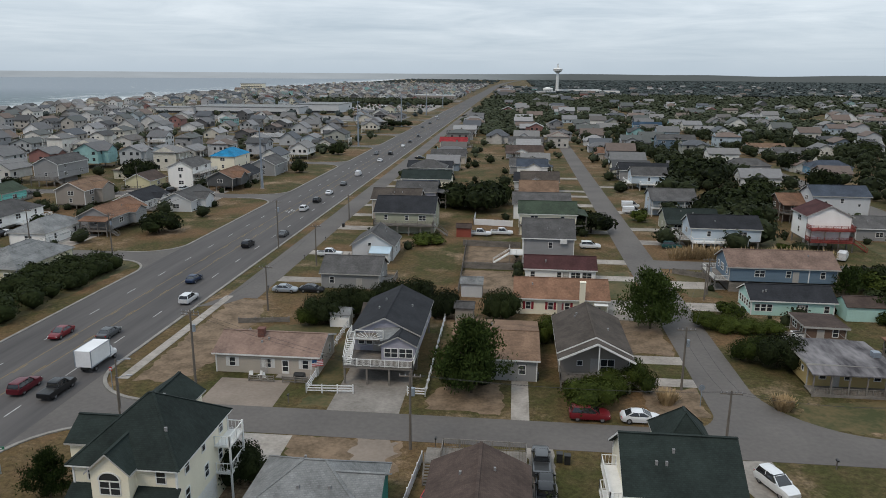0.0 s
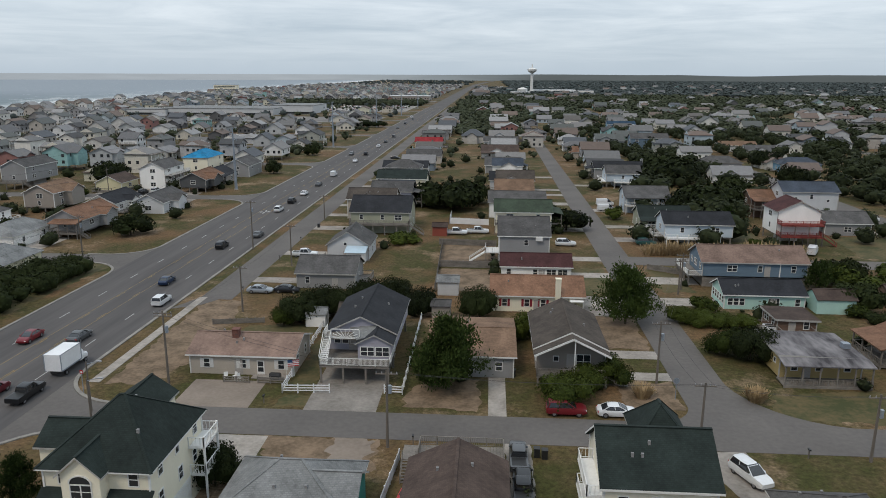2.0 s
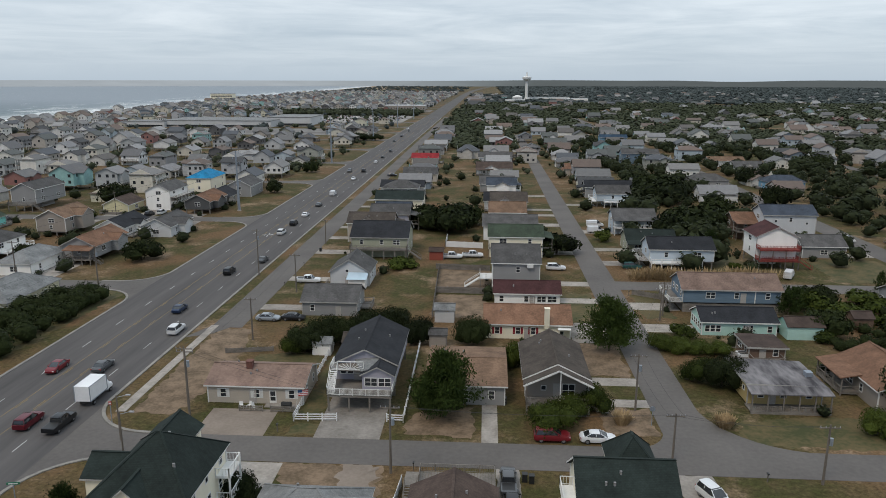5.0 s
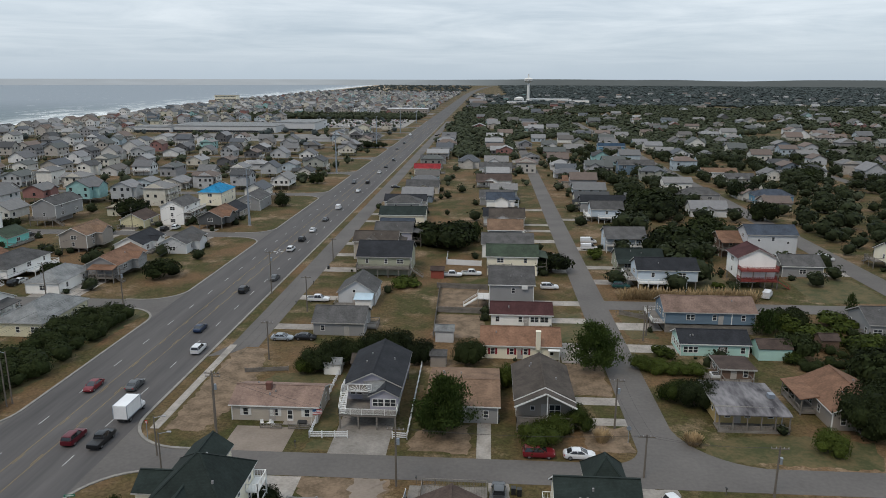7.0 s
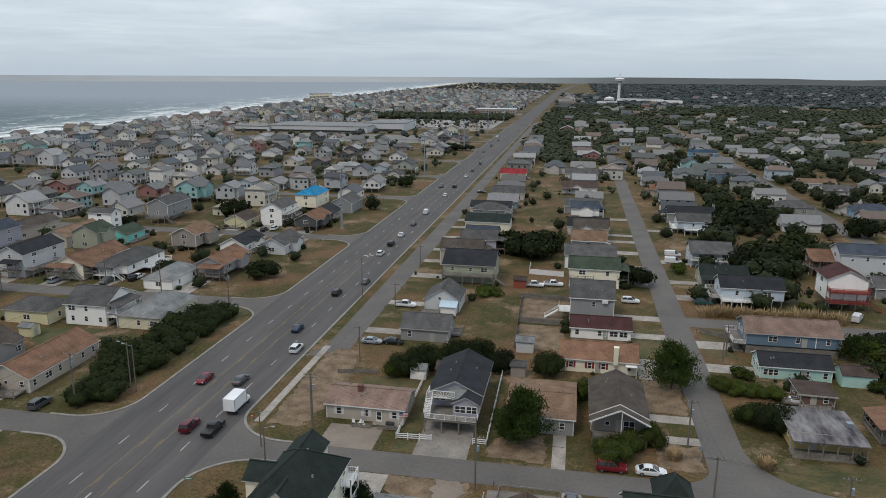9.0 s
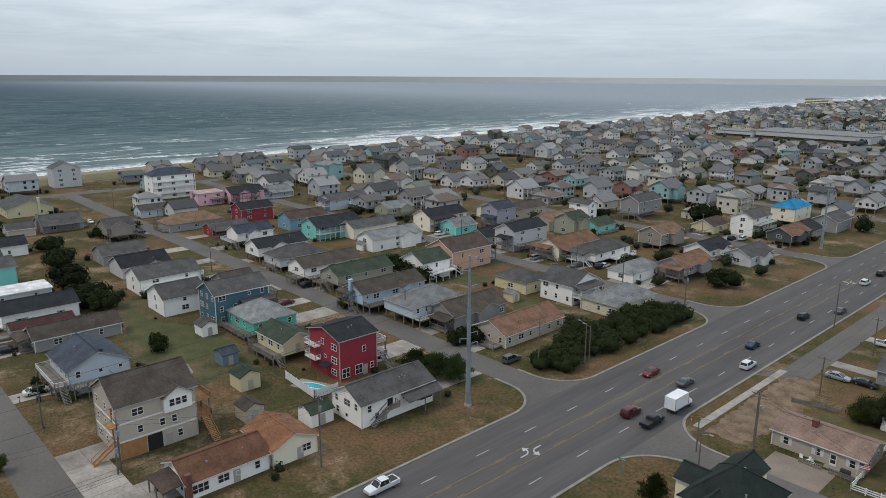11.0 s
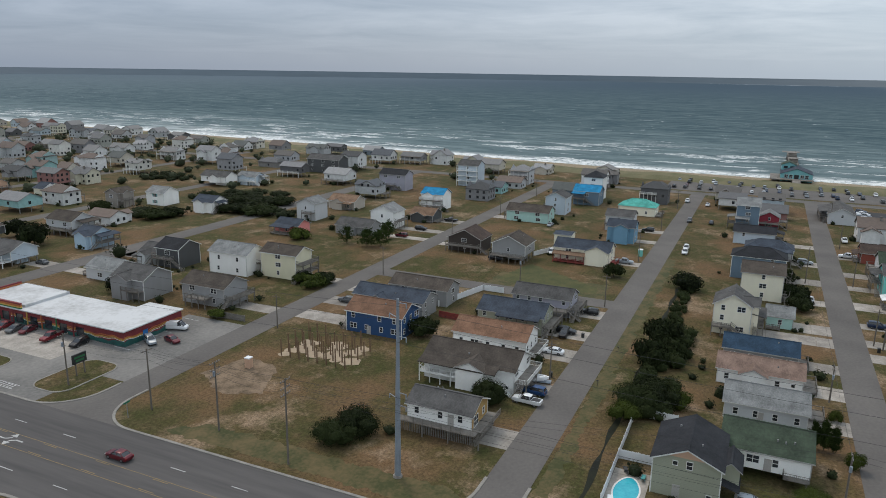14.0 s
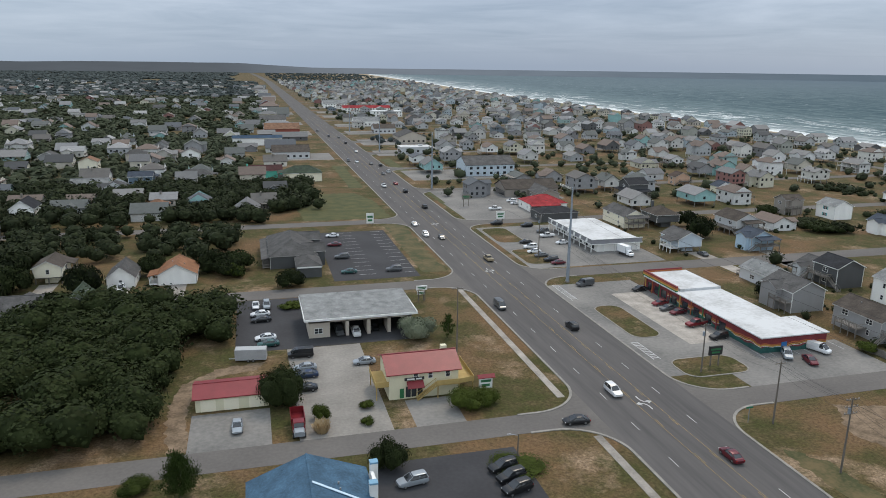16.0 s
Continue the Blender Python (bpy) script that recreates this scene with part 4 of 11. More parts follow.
        part("chimney", Build().box(cx - 0.45, cy - 0.45, 0, cx + 0.45, cy + 0.45, eave + rise + 0.9).box(cx - 0.52, cy - 0.52, eave + rise + 0.9, cx + 0.52, cy + 0.52, eave + rise + 1.05), WALLS[wall], ho)


def house(x, y, w, d, base, eave, kind, ridge, wall, roof, rise, decks="", ext=""):
    """A detached house: walls, roof, fascia, windows, door, and its decks, posts and chimney."""
    rnd = random.Random(int(x * 31 + y * 17))
    w, d, rise = max(w, 6.0), max(d, 6.0), min(rise, 4.2 if ext == "big" else 3.2)
    if ext not in ("big", "tower", "wood skip:e") and ridge == ("x" if d > w * 1.25 else "y" if w > d * 1.25 else "?") and rise > 2.5 and "keep" not in ext:
        ridge = "y" if ridge == "x" else "x"
        rise = 0.25 * min(w, d)
    dist = math.hypot(x, y + 15)
    near = dist < 185
    floors = max(1, round((eave - base) / 2.75))
    size = {1: "single-storey", 2: "two-storey", 3: "three-storey"}.get(floors, "four-storey")
    rk = {"g": "gable", "h": "hip", "f": "flat"}[kind]
    lab = f"{NAMES.get(wall, wall)} {size} {'raised ' if base > 1 else ''}cottage with {NAMES.get(roof, roof)} {rk} roof"
    ho = thing("house", x, y, 0, 0, lab, "house", "beach town cottages")
    BOXES.append((x, y, w, d))
    # painted roof edges, corner boards on the walls
    X, Y = w / 2, d / 2
    trim = TRIM if dist < 115 and y > 0 and x > HWL else GUTTER if wall in ("white", "cream", "ltgrey", "ltblue") and rnd.random() < 0.5 else TRIMOLD if rnd.random() < 0.65 else TRIM
    corner = Build()
    for sx in (-1, 1):
        for sy in (-1, 1):
            corner.box(sx * X - 0.08, sy * Y - 0.08, base, sx * X + 0.08, sy * Y + 0.08, eave)
    part("wall", two_tone("wall", walls_shape(w, d, base, eave, rise, kind, ridge), WALLS[wall], corner, trim), None, ho)
    part("roof", roof_mesh(roof_shape(w, d, eave, rise, kind, ridge, t=0.22), kind, ROOFS[roof], trim), None, ho)
    if base > 0.3:
        nx, ny = max(2, round(w / 3.4)), max(2, round(d / 4.2))
        if 150 <= dist < 300:
            sb = Build()
            for i in range(nx + 1):
                for j in (0, ny):
                    px, py = -X + 0.3 + (w - 0.6) * i / nx, -Y + 0.3 + (d - 0.6) * j / ny
                    sb.box(px - 0.14, py - 0.14, 0, px + 0.14, py + 0.14, base)
            for j in (-1, 1):
                sb.box(-X + 0.16, j * (Y - 0.3) - 0.1, base - 0.3, X - 0.16, j * (Y - 0.3) + 0.1, base - 0.02)
            sb.box(-X + 0.2, -Y + 0.3, base - 0.28, -X + 0.4, Y - 0.3, base - 0.04)
            part("stilt_frame", sb, WOODGREY, ho)
        elif dist < 150:
            for i in range(nx + 1):
                for j in (0, ny) if nx > 2 else range(ny + 1):
                    po = part("stilt", POSTM, None, ho, at=(-X + 0.3 + (w - 0.6) * i / nx, -Y + 0.3 + (d - 0.6) * j / ny, 0))
                    po.scale = (1.2, 1.2, base)
        core = Build().box(-X * 0.5, -Y * 0.15, 0, X * 0.35, Y * 0.7, base)
        part("ground_floor_wall", core, WALLS[wall], ho)
    shut = "teal" if "tealshut" in ext else "blue" if "blueshut" in ext else "red" if roof == "orange" and wall == "cream" and y > 0 and x > -40 else None
    if dist < 520:
        windows_on(ho, w, d, base, eave, floors, near, dist < 122, rnd, shut, (ext.split("skip:")[1] if "skip:" in ext else "") if dist < 150 or "skip:" in ext else ("wn" if y < -120 and x < 0 else "w" if x < HWL else "n" if y > 0 else "s"))
    if near and (dist <= 125 or ext not in ("", "tealshut")):
        for _ in range(3):
            u = rnd.uniform(-0.35, 0.35)
            v = rnd.choice((-1, 1)) * rnd.uniform(0.15, 0.3)
            if kind == "f":
                continue
            px, py = (u * w, v * d) if ridge == "x" else (v * w, u * d)
            zz2 = eave + rise * (1 - abs(v) * 2) + 0.2
            if kind == "h":
                zz2 = min(zz2, eave + rise * 2 * min(0.5 - abs(px) / w, 0.5 - abs(py) / d) * max(w, d) / min(w, d) + 0.1)
            part("roof_vent", VENT, None, ho, at=(px, py, zz2))
    dm = WOODNEW if "wood" in ext else WOODRED if "reddeck" in ext else WOODGREY
    rail = TRIM if wall in ("white", "ltblue", "slate", "red") and "reddeck" not in ext else dm
    if dist < 330:
        for s in decks:
            levels = [base if base > 0.4 else (eave - base) / floors if floors > 1 else 0.45]
            if floors > 2 or ("wood" in ext or "reddeck" in ext):
                levels.append(levels[0] + (eave - base) / floors)
            for i, z in enumerate(levels):
                deck(ho, s, w, d, z, dm, rail, steps=(i == 0))
    if 125 < dist < 430 and ext in ("", "tealshut"):
        dress(ho, w, d, base, eave, floors, kind, ridge, wall, roof, rise, decks if dist < 330 else "")
    if "chimney" in ext:
        cb = Build().box(-0.45, -0.45, eave - 0.6, 0.45, 0.45, eave + rise + 0.9)
        cb.box(-0.52, -0.52, eave + rise + 0.9, 0.52, 0.52, eave + rise + 1.02)
        part("chimney", cb, BRICK if roof != "orange" else WALLS["cream"], ho, at=(-w * 0.12 if roof != "orange" else w * 0.22, -d * 0.1 if roof != "orange" else -d / 2 - 0.3, 0))
    if ext == "balconies":
        for fl in range(1, floors):
            z = fl * eave / floors
            b = Build().box(X, -Y, z - 0.2, X + 1.8, Y, z)
            part("balcony", railing(b, [(X, -Y), (X + 1.75, -Y), (X + 1.75, Y), (X, Y)], z, gap=0.5), TRIM, ho)
        for yy2 in (-Y, 0, Y):
            b = Build().box(X + 1.65, yy2 - 0.12, 0, X + 1.9, yy2 + 0.12, eave)
            part("post", b, TRIM, ho)
    return ho


# ---- named houses, street by street ----
pink_house = house(-32.6, 92.2, 14.2, 8.5, 0, 2.8, "g", "x", "beige", "pinkbrown", 1.5, "", "chimney skip:s")
post_house = house(-16.9, 99.0, 9.2, 15.0, 2.6, 5.2, "g", "y", "lav", "charcoal", 2.2, "", "skip:s")
house(-1.8, 97.0, 11.4, 15.0, 0, 3.0, "g", "x", "grey", "tan", 1.2)
taupe_house = house(11.4, 96.7, 9.1, 14.0, 1.5, 4.4, "g", "y", "taupe", "greybrown", 2.2, "s", "skip:s")
orange_house = house(8.8, 122.0, 15.5, 9.0, 0, 2.9, "g", "x", "cream", "orange", 2.2, "", "chimney skip:s")
maroon_house = house(9.8, 141.0, 13.6, 7.0, 0, 2.7, "g", "x", "white", "maroon", 1.7, "", "skip:s")
gambrel_house = house(7.9, 155.4, 10.6, 12.0, 0, 6.2, "g", "x", "grey", "grey", 2.9, "", "skip:s")
shutter_house = house(8.2, 205.3, 15.8, 10.0, 0, 4.4, "g", "x", "white", "grey", 2.4, "", "blueshut skip:s")
house(8.1, 254.4, 15.3, 10.0, 0, 3.6, "g", "x", "ltgrey", "charcoal", 2.4)
house(5.7, 299.5, 14.4, 11.0, 0, 3.4, "g", "x", "grey", "grey", 2.6)
house(5.0, 353.6, 17.7, 11.0, 0, 3.4, "g", "x", "white", "brown", 2.6)
house(6.2, 408.0, 18.8, 10.0, 0, 3.2, "g", "x", "ltgrey", "grey", 2.4)
sage_cottage = house(-27.4, 184.0, 15.1, 13.0, 0, 5.4, "g", "x", "sage", "charcoal", 3.1, "s", "skip:s")
gable_cottage = house(-30.2, 154.6, 9.0, 10.0, 0, 3.4, "g", "y", "ltgrey", "grey", 2.8, "", "skip:s")
house(-30.3, 132.7, 11.0, 9.0, 0, 3.0, "g", "x", "grey", "grey", 2.2)
house(-30.8, 254.9, 17.3, 10.0, 0, 3.6, "g", "x", "cream", "dkgreen", 2.4)
house(-33.3, 286.6, 17.6, 9.0, 0, 3.4, "g", "x", "ltgrey", "charcoal", 2.2)
house(-29.7, 328.4, 15.6, 10.0, 0, 3.6, "g", "x", "beige", "grey", 2.4)
house(-33.6, 400.4, 14.8, 9.0, 0, 3.2, "g", "x", "cream", "redroof", 2.2)
house(-33.9, 449.3, 15.9, 9.0, 0, 3.2, "g", "x", "grey", "grey", 2.2)
house(46.6, 216.0, 12.7, 9.0, 0, 5.0, "g", "x", "ltblue", "grey", 2.2)
house(46.4, 191.5, 13.1, 9.0, 0, 3.4, "g", "y", "sage", "dkgreen", 2.6)
house(50.0, 174.0, 15.8, 9.0, 2.2, 5.2, "g", "x", "ltblue", "charcoal", 2.2, "w")
slate_house = house(51.0, 139.6, 19.5, 9.0, 2.2, 5.0, "g", "x", "slate", "pinkbrown", 2.2, "w", "skip:s")
mint_house = house(48.2, 125.2, 13.6, 7.0, 0, 2.7, "g", "x", "mint", "charcoal", 1.7, "", "skip:sw")
flat_house = house(44.6, 96.2, 10.6, 9.0, 0.4, 3.2, "f", "x", "yellowtan", "weather", 0.3, "", "porch")
house(48.6, 112.2, 6.0, 5.0, 0, 2.4, "f", "x", "brown", "brown", 0.1)
house(74.4, 177.8, 10.0, 9.0, 2.4, 8.0, "g", "y", "white", "maroon", 2.4, "s", "reddeck")
tall_house = house(89.5, 207.4, 14.9, 9.0, 0, 8.2, "g", "x", "ltgrey", "slateroof", 2.2, "", "skip:s")
house(78.9, 211.6, 7.4, 8.0, 0, 5.4, "g", "x", "brown", "orange", 1.9)
house(91.4, 188.7, 11.3, 9.0, 0, 3.2, "g", "x", "grey", "grey", 2.2)
house(88.3, 139.0, 7.2, 10.0, 0, 3.4, "g", "x", "grey", "grey", 2.4)
house(62.4, 97.5, 10.0, 13.1, 0, 3.2, "g", "y", "taupe", "orange", 2.4)
house(50.3, 286.2, 18.6, 9.0, 0, 4.2, "g", "x", "grey", "charcoal", 2.2)
house(48.4, 354.0, 16.1, 9.0, 0, 3.4, "g", "x", "beige", "orange", 2.2)
house(87.6, 406.6, 20.3, 9.0, 0, 6.0, "g", "x", "slate", "grey", 2.2)
house(98.9, 316.6, 17.1, 9.0, 0, 3.4, "h", "x", "grey", "grey", 2.3)
house(130.4, 312.9, 16.7, 9.0, 0, 3.6, "h", "x", "blue", "slateroof", 2.3)
house(91.8, 518.7, 19.2, 8.0, 0, 6.0, "g", "x", "blue", "blueroof", 1.9)
house(136.1, 374.1, 14.9, 8.0, 0, 3.4, "g", "x", "white", "grey", 1.9)
house(132.7, 398.1, 19.2, 8.0, 0, 3.2, "g", "x", "ltgrey", "tan", 1.9)
big_cream = house(-31.9, 56.6, 9.1, 10.8, 0, 7.8, "h", "x", "cream", "dkgreen", 3.9, "", "big")
teal_house = house(-17.1, 57.0, 11.4, 9.4, 0, 3.0, "h", "x", "tealgreen", "ltgrey", 2.7, "", "")
brown_house = house(-2.2, 53.7, 8.6, 13.6, 1.2, 4.2, "g", "y", "brown", "brown", 2.0, "", "skip:n")
turret_house = house(14.9, 58.3, 9.3, 8.8, 0, 6.4, "g", "x", "cream", "dkgreen", 3.0, "", "tower")
house(30.2, 55.2, 8.0, 8.4, 0, 3.0, "h", "x", "grey", "grey", 2.3)
red_house = house(-114.7, 52.9, 11.0, 9.3, 0, 8.6, "g", "y", "red", "charcoal", 1.6, "n", "skip:es")
white_house = house(-94.8, 48.0, 9.0, 16.6, 0, 4.4, "g", "y", "white", "grey", 2.2, "", "skip:e")
house(-94.0, 25.7, 9.6, 8.0, 0, 3.0, "g", "x", "cream", "orangebrown", 1.7)
ranch_house = house(-93.7, 14.6, 8.0, 13.2, 0, 2.8, "g", "y", "white", "rust", 1.9, "", "skip:e")
beige_house = house(-113.3, 11.3, 11.0, 12.9, 0, 9.2, "g", "y", "beige", "greybrown", 3.2, "n", "wood skip:e")
split_house = house(-144.5, 11.7, 13.0, 11.3, 0, 5.0, "g", "x", "ltblue", "slateroof", 2.7, "s", "")
house(-170.8, 16.3, 8.0, 18.5, 0, 2.9, "g", "y", "grey", "greybrown", 1.9)
house(-192.1, 13.8, 9.0, 17.1, 0, 3.6, "g", "y", "white", "charcoal", 2.2, "", "tealshut")
house(-181.4, 12.0, 4.0, 13.3, 0, 2.4, "g", "y", "grey", "maroon", 1.0)
house(-230.3, 11.1, 9.0, 11.9, 0, 6.2, "g", "y", "turq", "grey", 2.2)
house(-212.2, 13.6, 8.0, 15.6, 0, 3.0, "f", "y", "ltgrey", "whiteroof", 0.2)
house(-269.4, 8.2, 9.0, 9.6, 0, 3.6, "g", "y", "redbrown", "brown", 2.2)
house(-270.5, 23.6, 9.0, 11.4, 0, 3.6, "g", "x", "white", "charcoal", 2.7)
house(-349.2, 47.7, 22.0, 17.7, 0, 3.6, "g", "x", "yellow", "grey", 4)
house(-304.0, 49.3, 12.0, 14.6, 0, 3.0, "g", "y", "grey", "grey", 2.9)
house(-300.6, 34.5, 8.0, 9.1, 0, 3.0, "g", "y", "beige", "grey", 1.9)
house(-344.2, 2.5, 22.0, 10.0, 0, 4.4, "g", "x", "ltgrey", "grey", 2.4)
house(-419.1, 83.9, 11.0, 13.6, 0, 10, "g", "x", "ltgrey", "grey", 3.3)
house(-160.2, 51.4, 9.0, 14.4, 0, 8.0, "g", "y", "navyteal", "grey", 2.4, "n")
house(-148.9, 52.7, 13.0, 11.2, 1, 4.0, "h", "y", "aqua", "ltgrey", 3.4, "s")
house(-130.6, 48.5, 11.0, 7.5, 1.6, 4.4, "g", "x", "yellow", "greenroof", 1.8, "s")
house(-176.9, 43.5, 11.0, 11.3, 0, 4.6, "g", "y", "white", "grey", 2.6)
house(-198.1, 48.5, 11.0, 17.3, 0, 4.6, "g", "y", "white", "grey", 2.6)
house(-218.6, 49.4, 11.0, 14.6, 0, 3.4, "g", "y", "ltgrey", "charcoal", 2.6)
house(-237.8, 49.8, 10.0, 13.6, 0, 3.4, "g", "y", "grey", "grey", 2.4)
house(-207.3, 90.8, 9.0, 18.3, 2.2, 5.0, "g", "y", "white", "charcoal", 2.2)
house(-194.1, 89.9, 10.0, 16.9, 1.5, 4.2, "h", "y", "ltgrey", "grey", 2.6)
house(-177.0, 89.9, 9.0, 20.3, 2.3, 4.9, "g", "y", "white", "greybrown", 2.2, "e")
house(-163.5, 92.2, 9.0, 19.7, 2.3, 4.7, "g", "y", "sage", "greenroof", 2.2, "e")
house(-144.6, 87.5, 9.0, 21.0, 2.3, 5.0, "g", "y", "paleblue", "greybrown", 2.2, "e")
house(-129.0, 88.1, 11.0, 16.9, 2.3, 4.9, "h", "y", "ltblue", "ltgrey", 2.9, "e")
house(-120.1, 94.9, 10.0, 18.2, 0, 3.4, "g", "x", "grey", "greybrown", 4.4)
house(-104.0, 96.7, 10.0, 20.7, 0, 3.0, "g", "y", "beige", "orange", 2.4)
house(-272.6, 89.6, 11.0, 22.2, 0, 3.2, "h", "y", "grey", "tan", 2.9)
house(-253.0, 95.2, 8.0, 15.2, 0, 2.8, "g", "y", "red", "grey", 1.9)
house(-271.5, 116.2, 9.0, 14.6, 0, 5.2, "g", "y", "red", "charcoal", 2.2)
house(-317.9, 117.9, 9.0, 12.9, 0, 5.6, "f", "y", "pink", "pinkroof", 0.2)
house(-313.0, 133.7, 9.0, 17.3, 0, 5.2, "g", "y", "pink", "charcoal", 2.2)
house(-306.8, 92.2, 8.0, 22.3, 0, 3.0, "g", "y", "ltblue", "grey", 1.9)
house(-348.9, 112.6, 11.0, 20.3, 0, 11.5, "h", "y", "white", "slateroof", 2.9, "", "balconies")
house(-243.9, 123.9, 9.0, 17.4, 0, 4.6, "g", "x", "blue", "brown", 4.2)
house(-223.6, 123.9, 10.0, 20.3, 0, 5.2, "g", "y", "turq", "charcoal", 2.4)
house(-214.8, 135.2, 9.0, 20.3, 0, 4.0, "g", "y", "cream", "grey", 2.2)
house(-194.7, 129.5, 9.0, 22.2, 0, 4.4, "g", "y", "white", "ltgrey", 2.2)
house(-268.7, 161.2, 9.0, 21.2, 0, 4.6, "g", "y", "ltblue", "grey", 2.2)
house(-314.7, 150.9, 9.0, 16.0, 0, 3.6, "g", "y", "ltblue", "ltgrey", 2.2)
house(-159.4, 130.0, 12.0, 17.0, 0, 6.4, "g", "x", "peach", "brown", 4.1)
house(-128.5, 125.0, 12.0, 8.5, 0, 3.4, "h", "x", "yellow", "grey", 2.2)
house(-113.3, 128.6, 11.0, 12.2, 0, 5.2, "g", "x", "white", "grey", 2.9)
house(-99.1, 131.3, 11.0, 17.7, 0, 3.2, "h", "x", "paleyellow", "ltgrey", 4.6)
house(-112.9, 160.7, 9.0, 15.6, 0, 3.0, "h", "x", "white", "ltgrey", 4.1)
house(-104.0, 174.6, 9.0, 16.9, 1.5, 4.4, "g", "x", "grey", "orange", 4.1)
house(-144.6, 168.1, 10.0, 22.0, 0, 4.4, "g", "x", "cream", "orange", 5.3)
house(-132.2, 170.1, 10.0, 19.6, 1.6, 4.2, "h", "x", "white", "grey", 5.1)
house(-162.9, 164.6, 9.0, 17.7, 0, 7.0, "g", "x", "ltgrey", "charcoal", 4.3)
house(-130.0, 204.2, 9.0, 14.9, 1.4, 5.6, "g", "x", "taupe", "tan", 3.6)
house(-111.6, 203.9, 9.0, 15.6, 0, 3.0, "g", "x", "white", "charcoal", 3.7)
house(-98.0, 205.6, 9.0, 16.1, 0, 3.2, "g", "x", "ltgrey", "grey", 3.9)
house(-129.8, 240.8, 9.0, 11.7, 0, 3.0, "g", "x", "yellow", "brown", 2.8)
house(-117.4, 249.5, 9.0, 15.5, 0, 7.0, "g", "x", "white", "grey", 3.7, "e")
house(-115.5, 283.3, 10.0, 16.6, 1.6, 7.2, "h", "x", "cream", "brightblue", 4.3)
house(-100.4, 243.6, 9.0, 16.3, 1.8, 4.4, "g", "x", "dkgrey", "orange", 3.9)
house(-98.7, 281.3, 10.0, 15.7, 0, 4.4, "g", "x", "grey", "grey", 3.8)
house(-165.0, 246.7, 9.0, 18.3, 2.4, 7.6, "g", "x", "grey", "grey", 4.4, "s")
house(-178.0, 222.0, 10.0, 5.7, 0, 7, "g", "x", "white", "grey", 1.4)
house(-206.5, 165.1, 10.0, 20.0, 0, 5.6, "g", "x", "cream", "charcoal", 4.8)
house(-194.6, 163.7, 9.0, 11.3, 0, 3.4, "g", "x", "turq", "ltgrey", 2.7)
house(-159.4, 206.6, 9.0, 11.4, 0, 3.2, "g", "x", "turq", "greenroof", 2.7)
house(-175.6, 201.0, 9.0, 20.5, 0, 4.0, "g", "x", "beige", "tan", 4.9)
house(-207.9, 199.7, 9.0, 15.3, 0, 4.0, "g", "x", "cream", "tan", 3.7)
house(-199.7, 207.1, 9.0, 22.9, 0, 4.0, "g", "x", "beige", "greybrown", 5.5)
sage_house = house(-102.3, -34.4, 11.6, 9.6, 0, 5.8, "g", "x", "sage", "charcoal", 2.2, "", "skip:e")
green_house = house(-112.6, -23.8, 10.6, 12.6, 1.6, 4.6, "g", "y", "white", "greenroof", 2.4, "", "skip:e")
house(-131.7, -24.0, 9.0, 13.7, 0, 3.2, "g", "y", "ltgrey", "ltgrey", 2.2)
house(-146.9, -25.3, 8.0, 15.7, 0, 3.2, "g", "y", "white", "pinkbrown", 1.9)
house(-159.9, -25.4, 8.0, 14.7, 0, 3.0, "g", "y", "grey", "blueroof", 1.9)
house(-177.5, -32.2, 9.0, 8.4, 0, 7.4, "g", "x", "cream", "grey", 2.6)
house(-210.1, -26.2, 9.0, 10.7, 0, 7.6, "g", "y", "cream", "greybrown", 2.2)
house(-231.4, -27.6, 9.0, 15.1, 0, 7.0, "h", "y", "slate", "charcoal", 2.3)
house(-186.6, -21.5, 7.0, 5.9, 0, 3.0, "g", "y", "mint", "ltgrey", 1.7)
house(-307.6, -33.3, 10.0, 8.5, 0, 10, "g", "y", "slate", "ltgrey", 2.4)
house(-280.7, -29.9, 8.0, 14.0, 0, 4.4, "g", "y", "ltblue", "charcoal", 1.9)
house(-315.2, -25.3, 8.0, 7.7, 0, 4.6, "g", "x", "red", "ltgrey", 1.9)
house(-123.9, -78.0, 10.0, 19.2, 0, 4.5, "g", "y", "white", "greybrown", 2.4, "n")
house(-141.6, -80.6, 9.0, 17.1, 0, 3.6, "g", "y", "white", "orange", 2.2, "n")
house(-155.9, -80.7, 9.0, 16.2, 0, 4.4, "g", "y", "sage", "slateroof", 2.2, "n")
house(-170.8, -77.6, 8.0, 15.1, 0, 4.6, "g", "y", "lav", "grey", 1.9, "n")
shack_house = house(-101.4, -74.6, 7.4, 11.9, 2.4, 5.0, "g", "y", "white", "grey", 1.7, "", "skip:n")
house(-138.9, -108.4, 9.0, 14.7, 0, 5.2, "g", "y", "royal", "orange", 2.2)
house(-152.5, -112.4, 8.0, 19.7, 0, 4.4, "g", "y", "grey", "slateroof", 1.9)
house(-164.5, -109.7, 8.0, 16.8, 0, 4.4, "g", "y", "grey", "greybrown", 1.9)
house(-166.5, -156.8, 8.0, 12.5, 0, 7.4, "g", "y", "paleyellow", "greybrown", 1.9, "n")
house(-163.5, -172.7, 9.0, 14.0, 0, 6.6, "g", "x", "white", "ltgrey", 3.4)
house(-138.0, -159.0, 9.0, 14.0, 0, 5.2, "g", "y", "grey", "greybrown", 2.2, "n")
house(-161.0, -194.1, 9.1, 9.0, 0, 6, "g", "y", "dkgrey", "charcoal", 2.2)
house(-217.0, -102.3, 10.0, 11.3, 2.4, 5.8, "g", "x", "grey", "greybrown", 2.7)
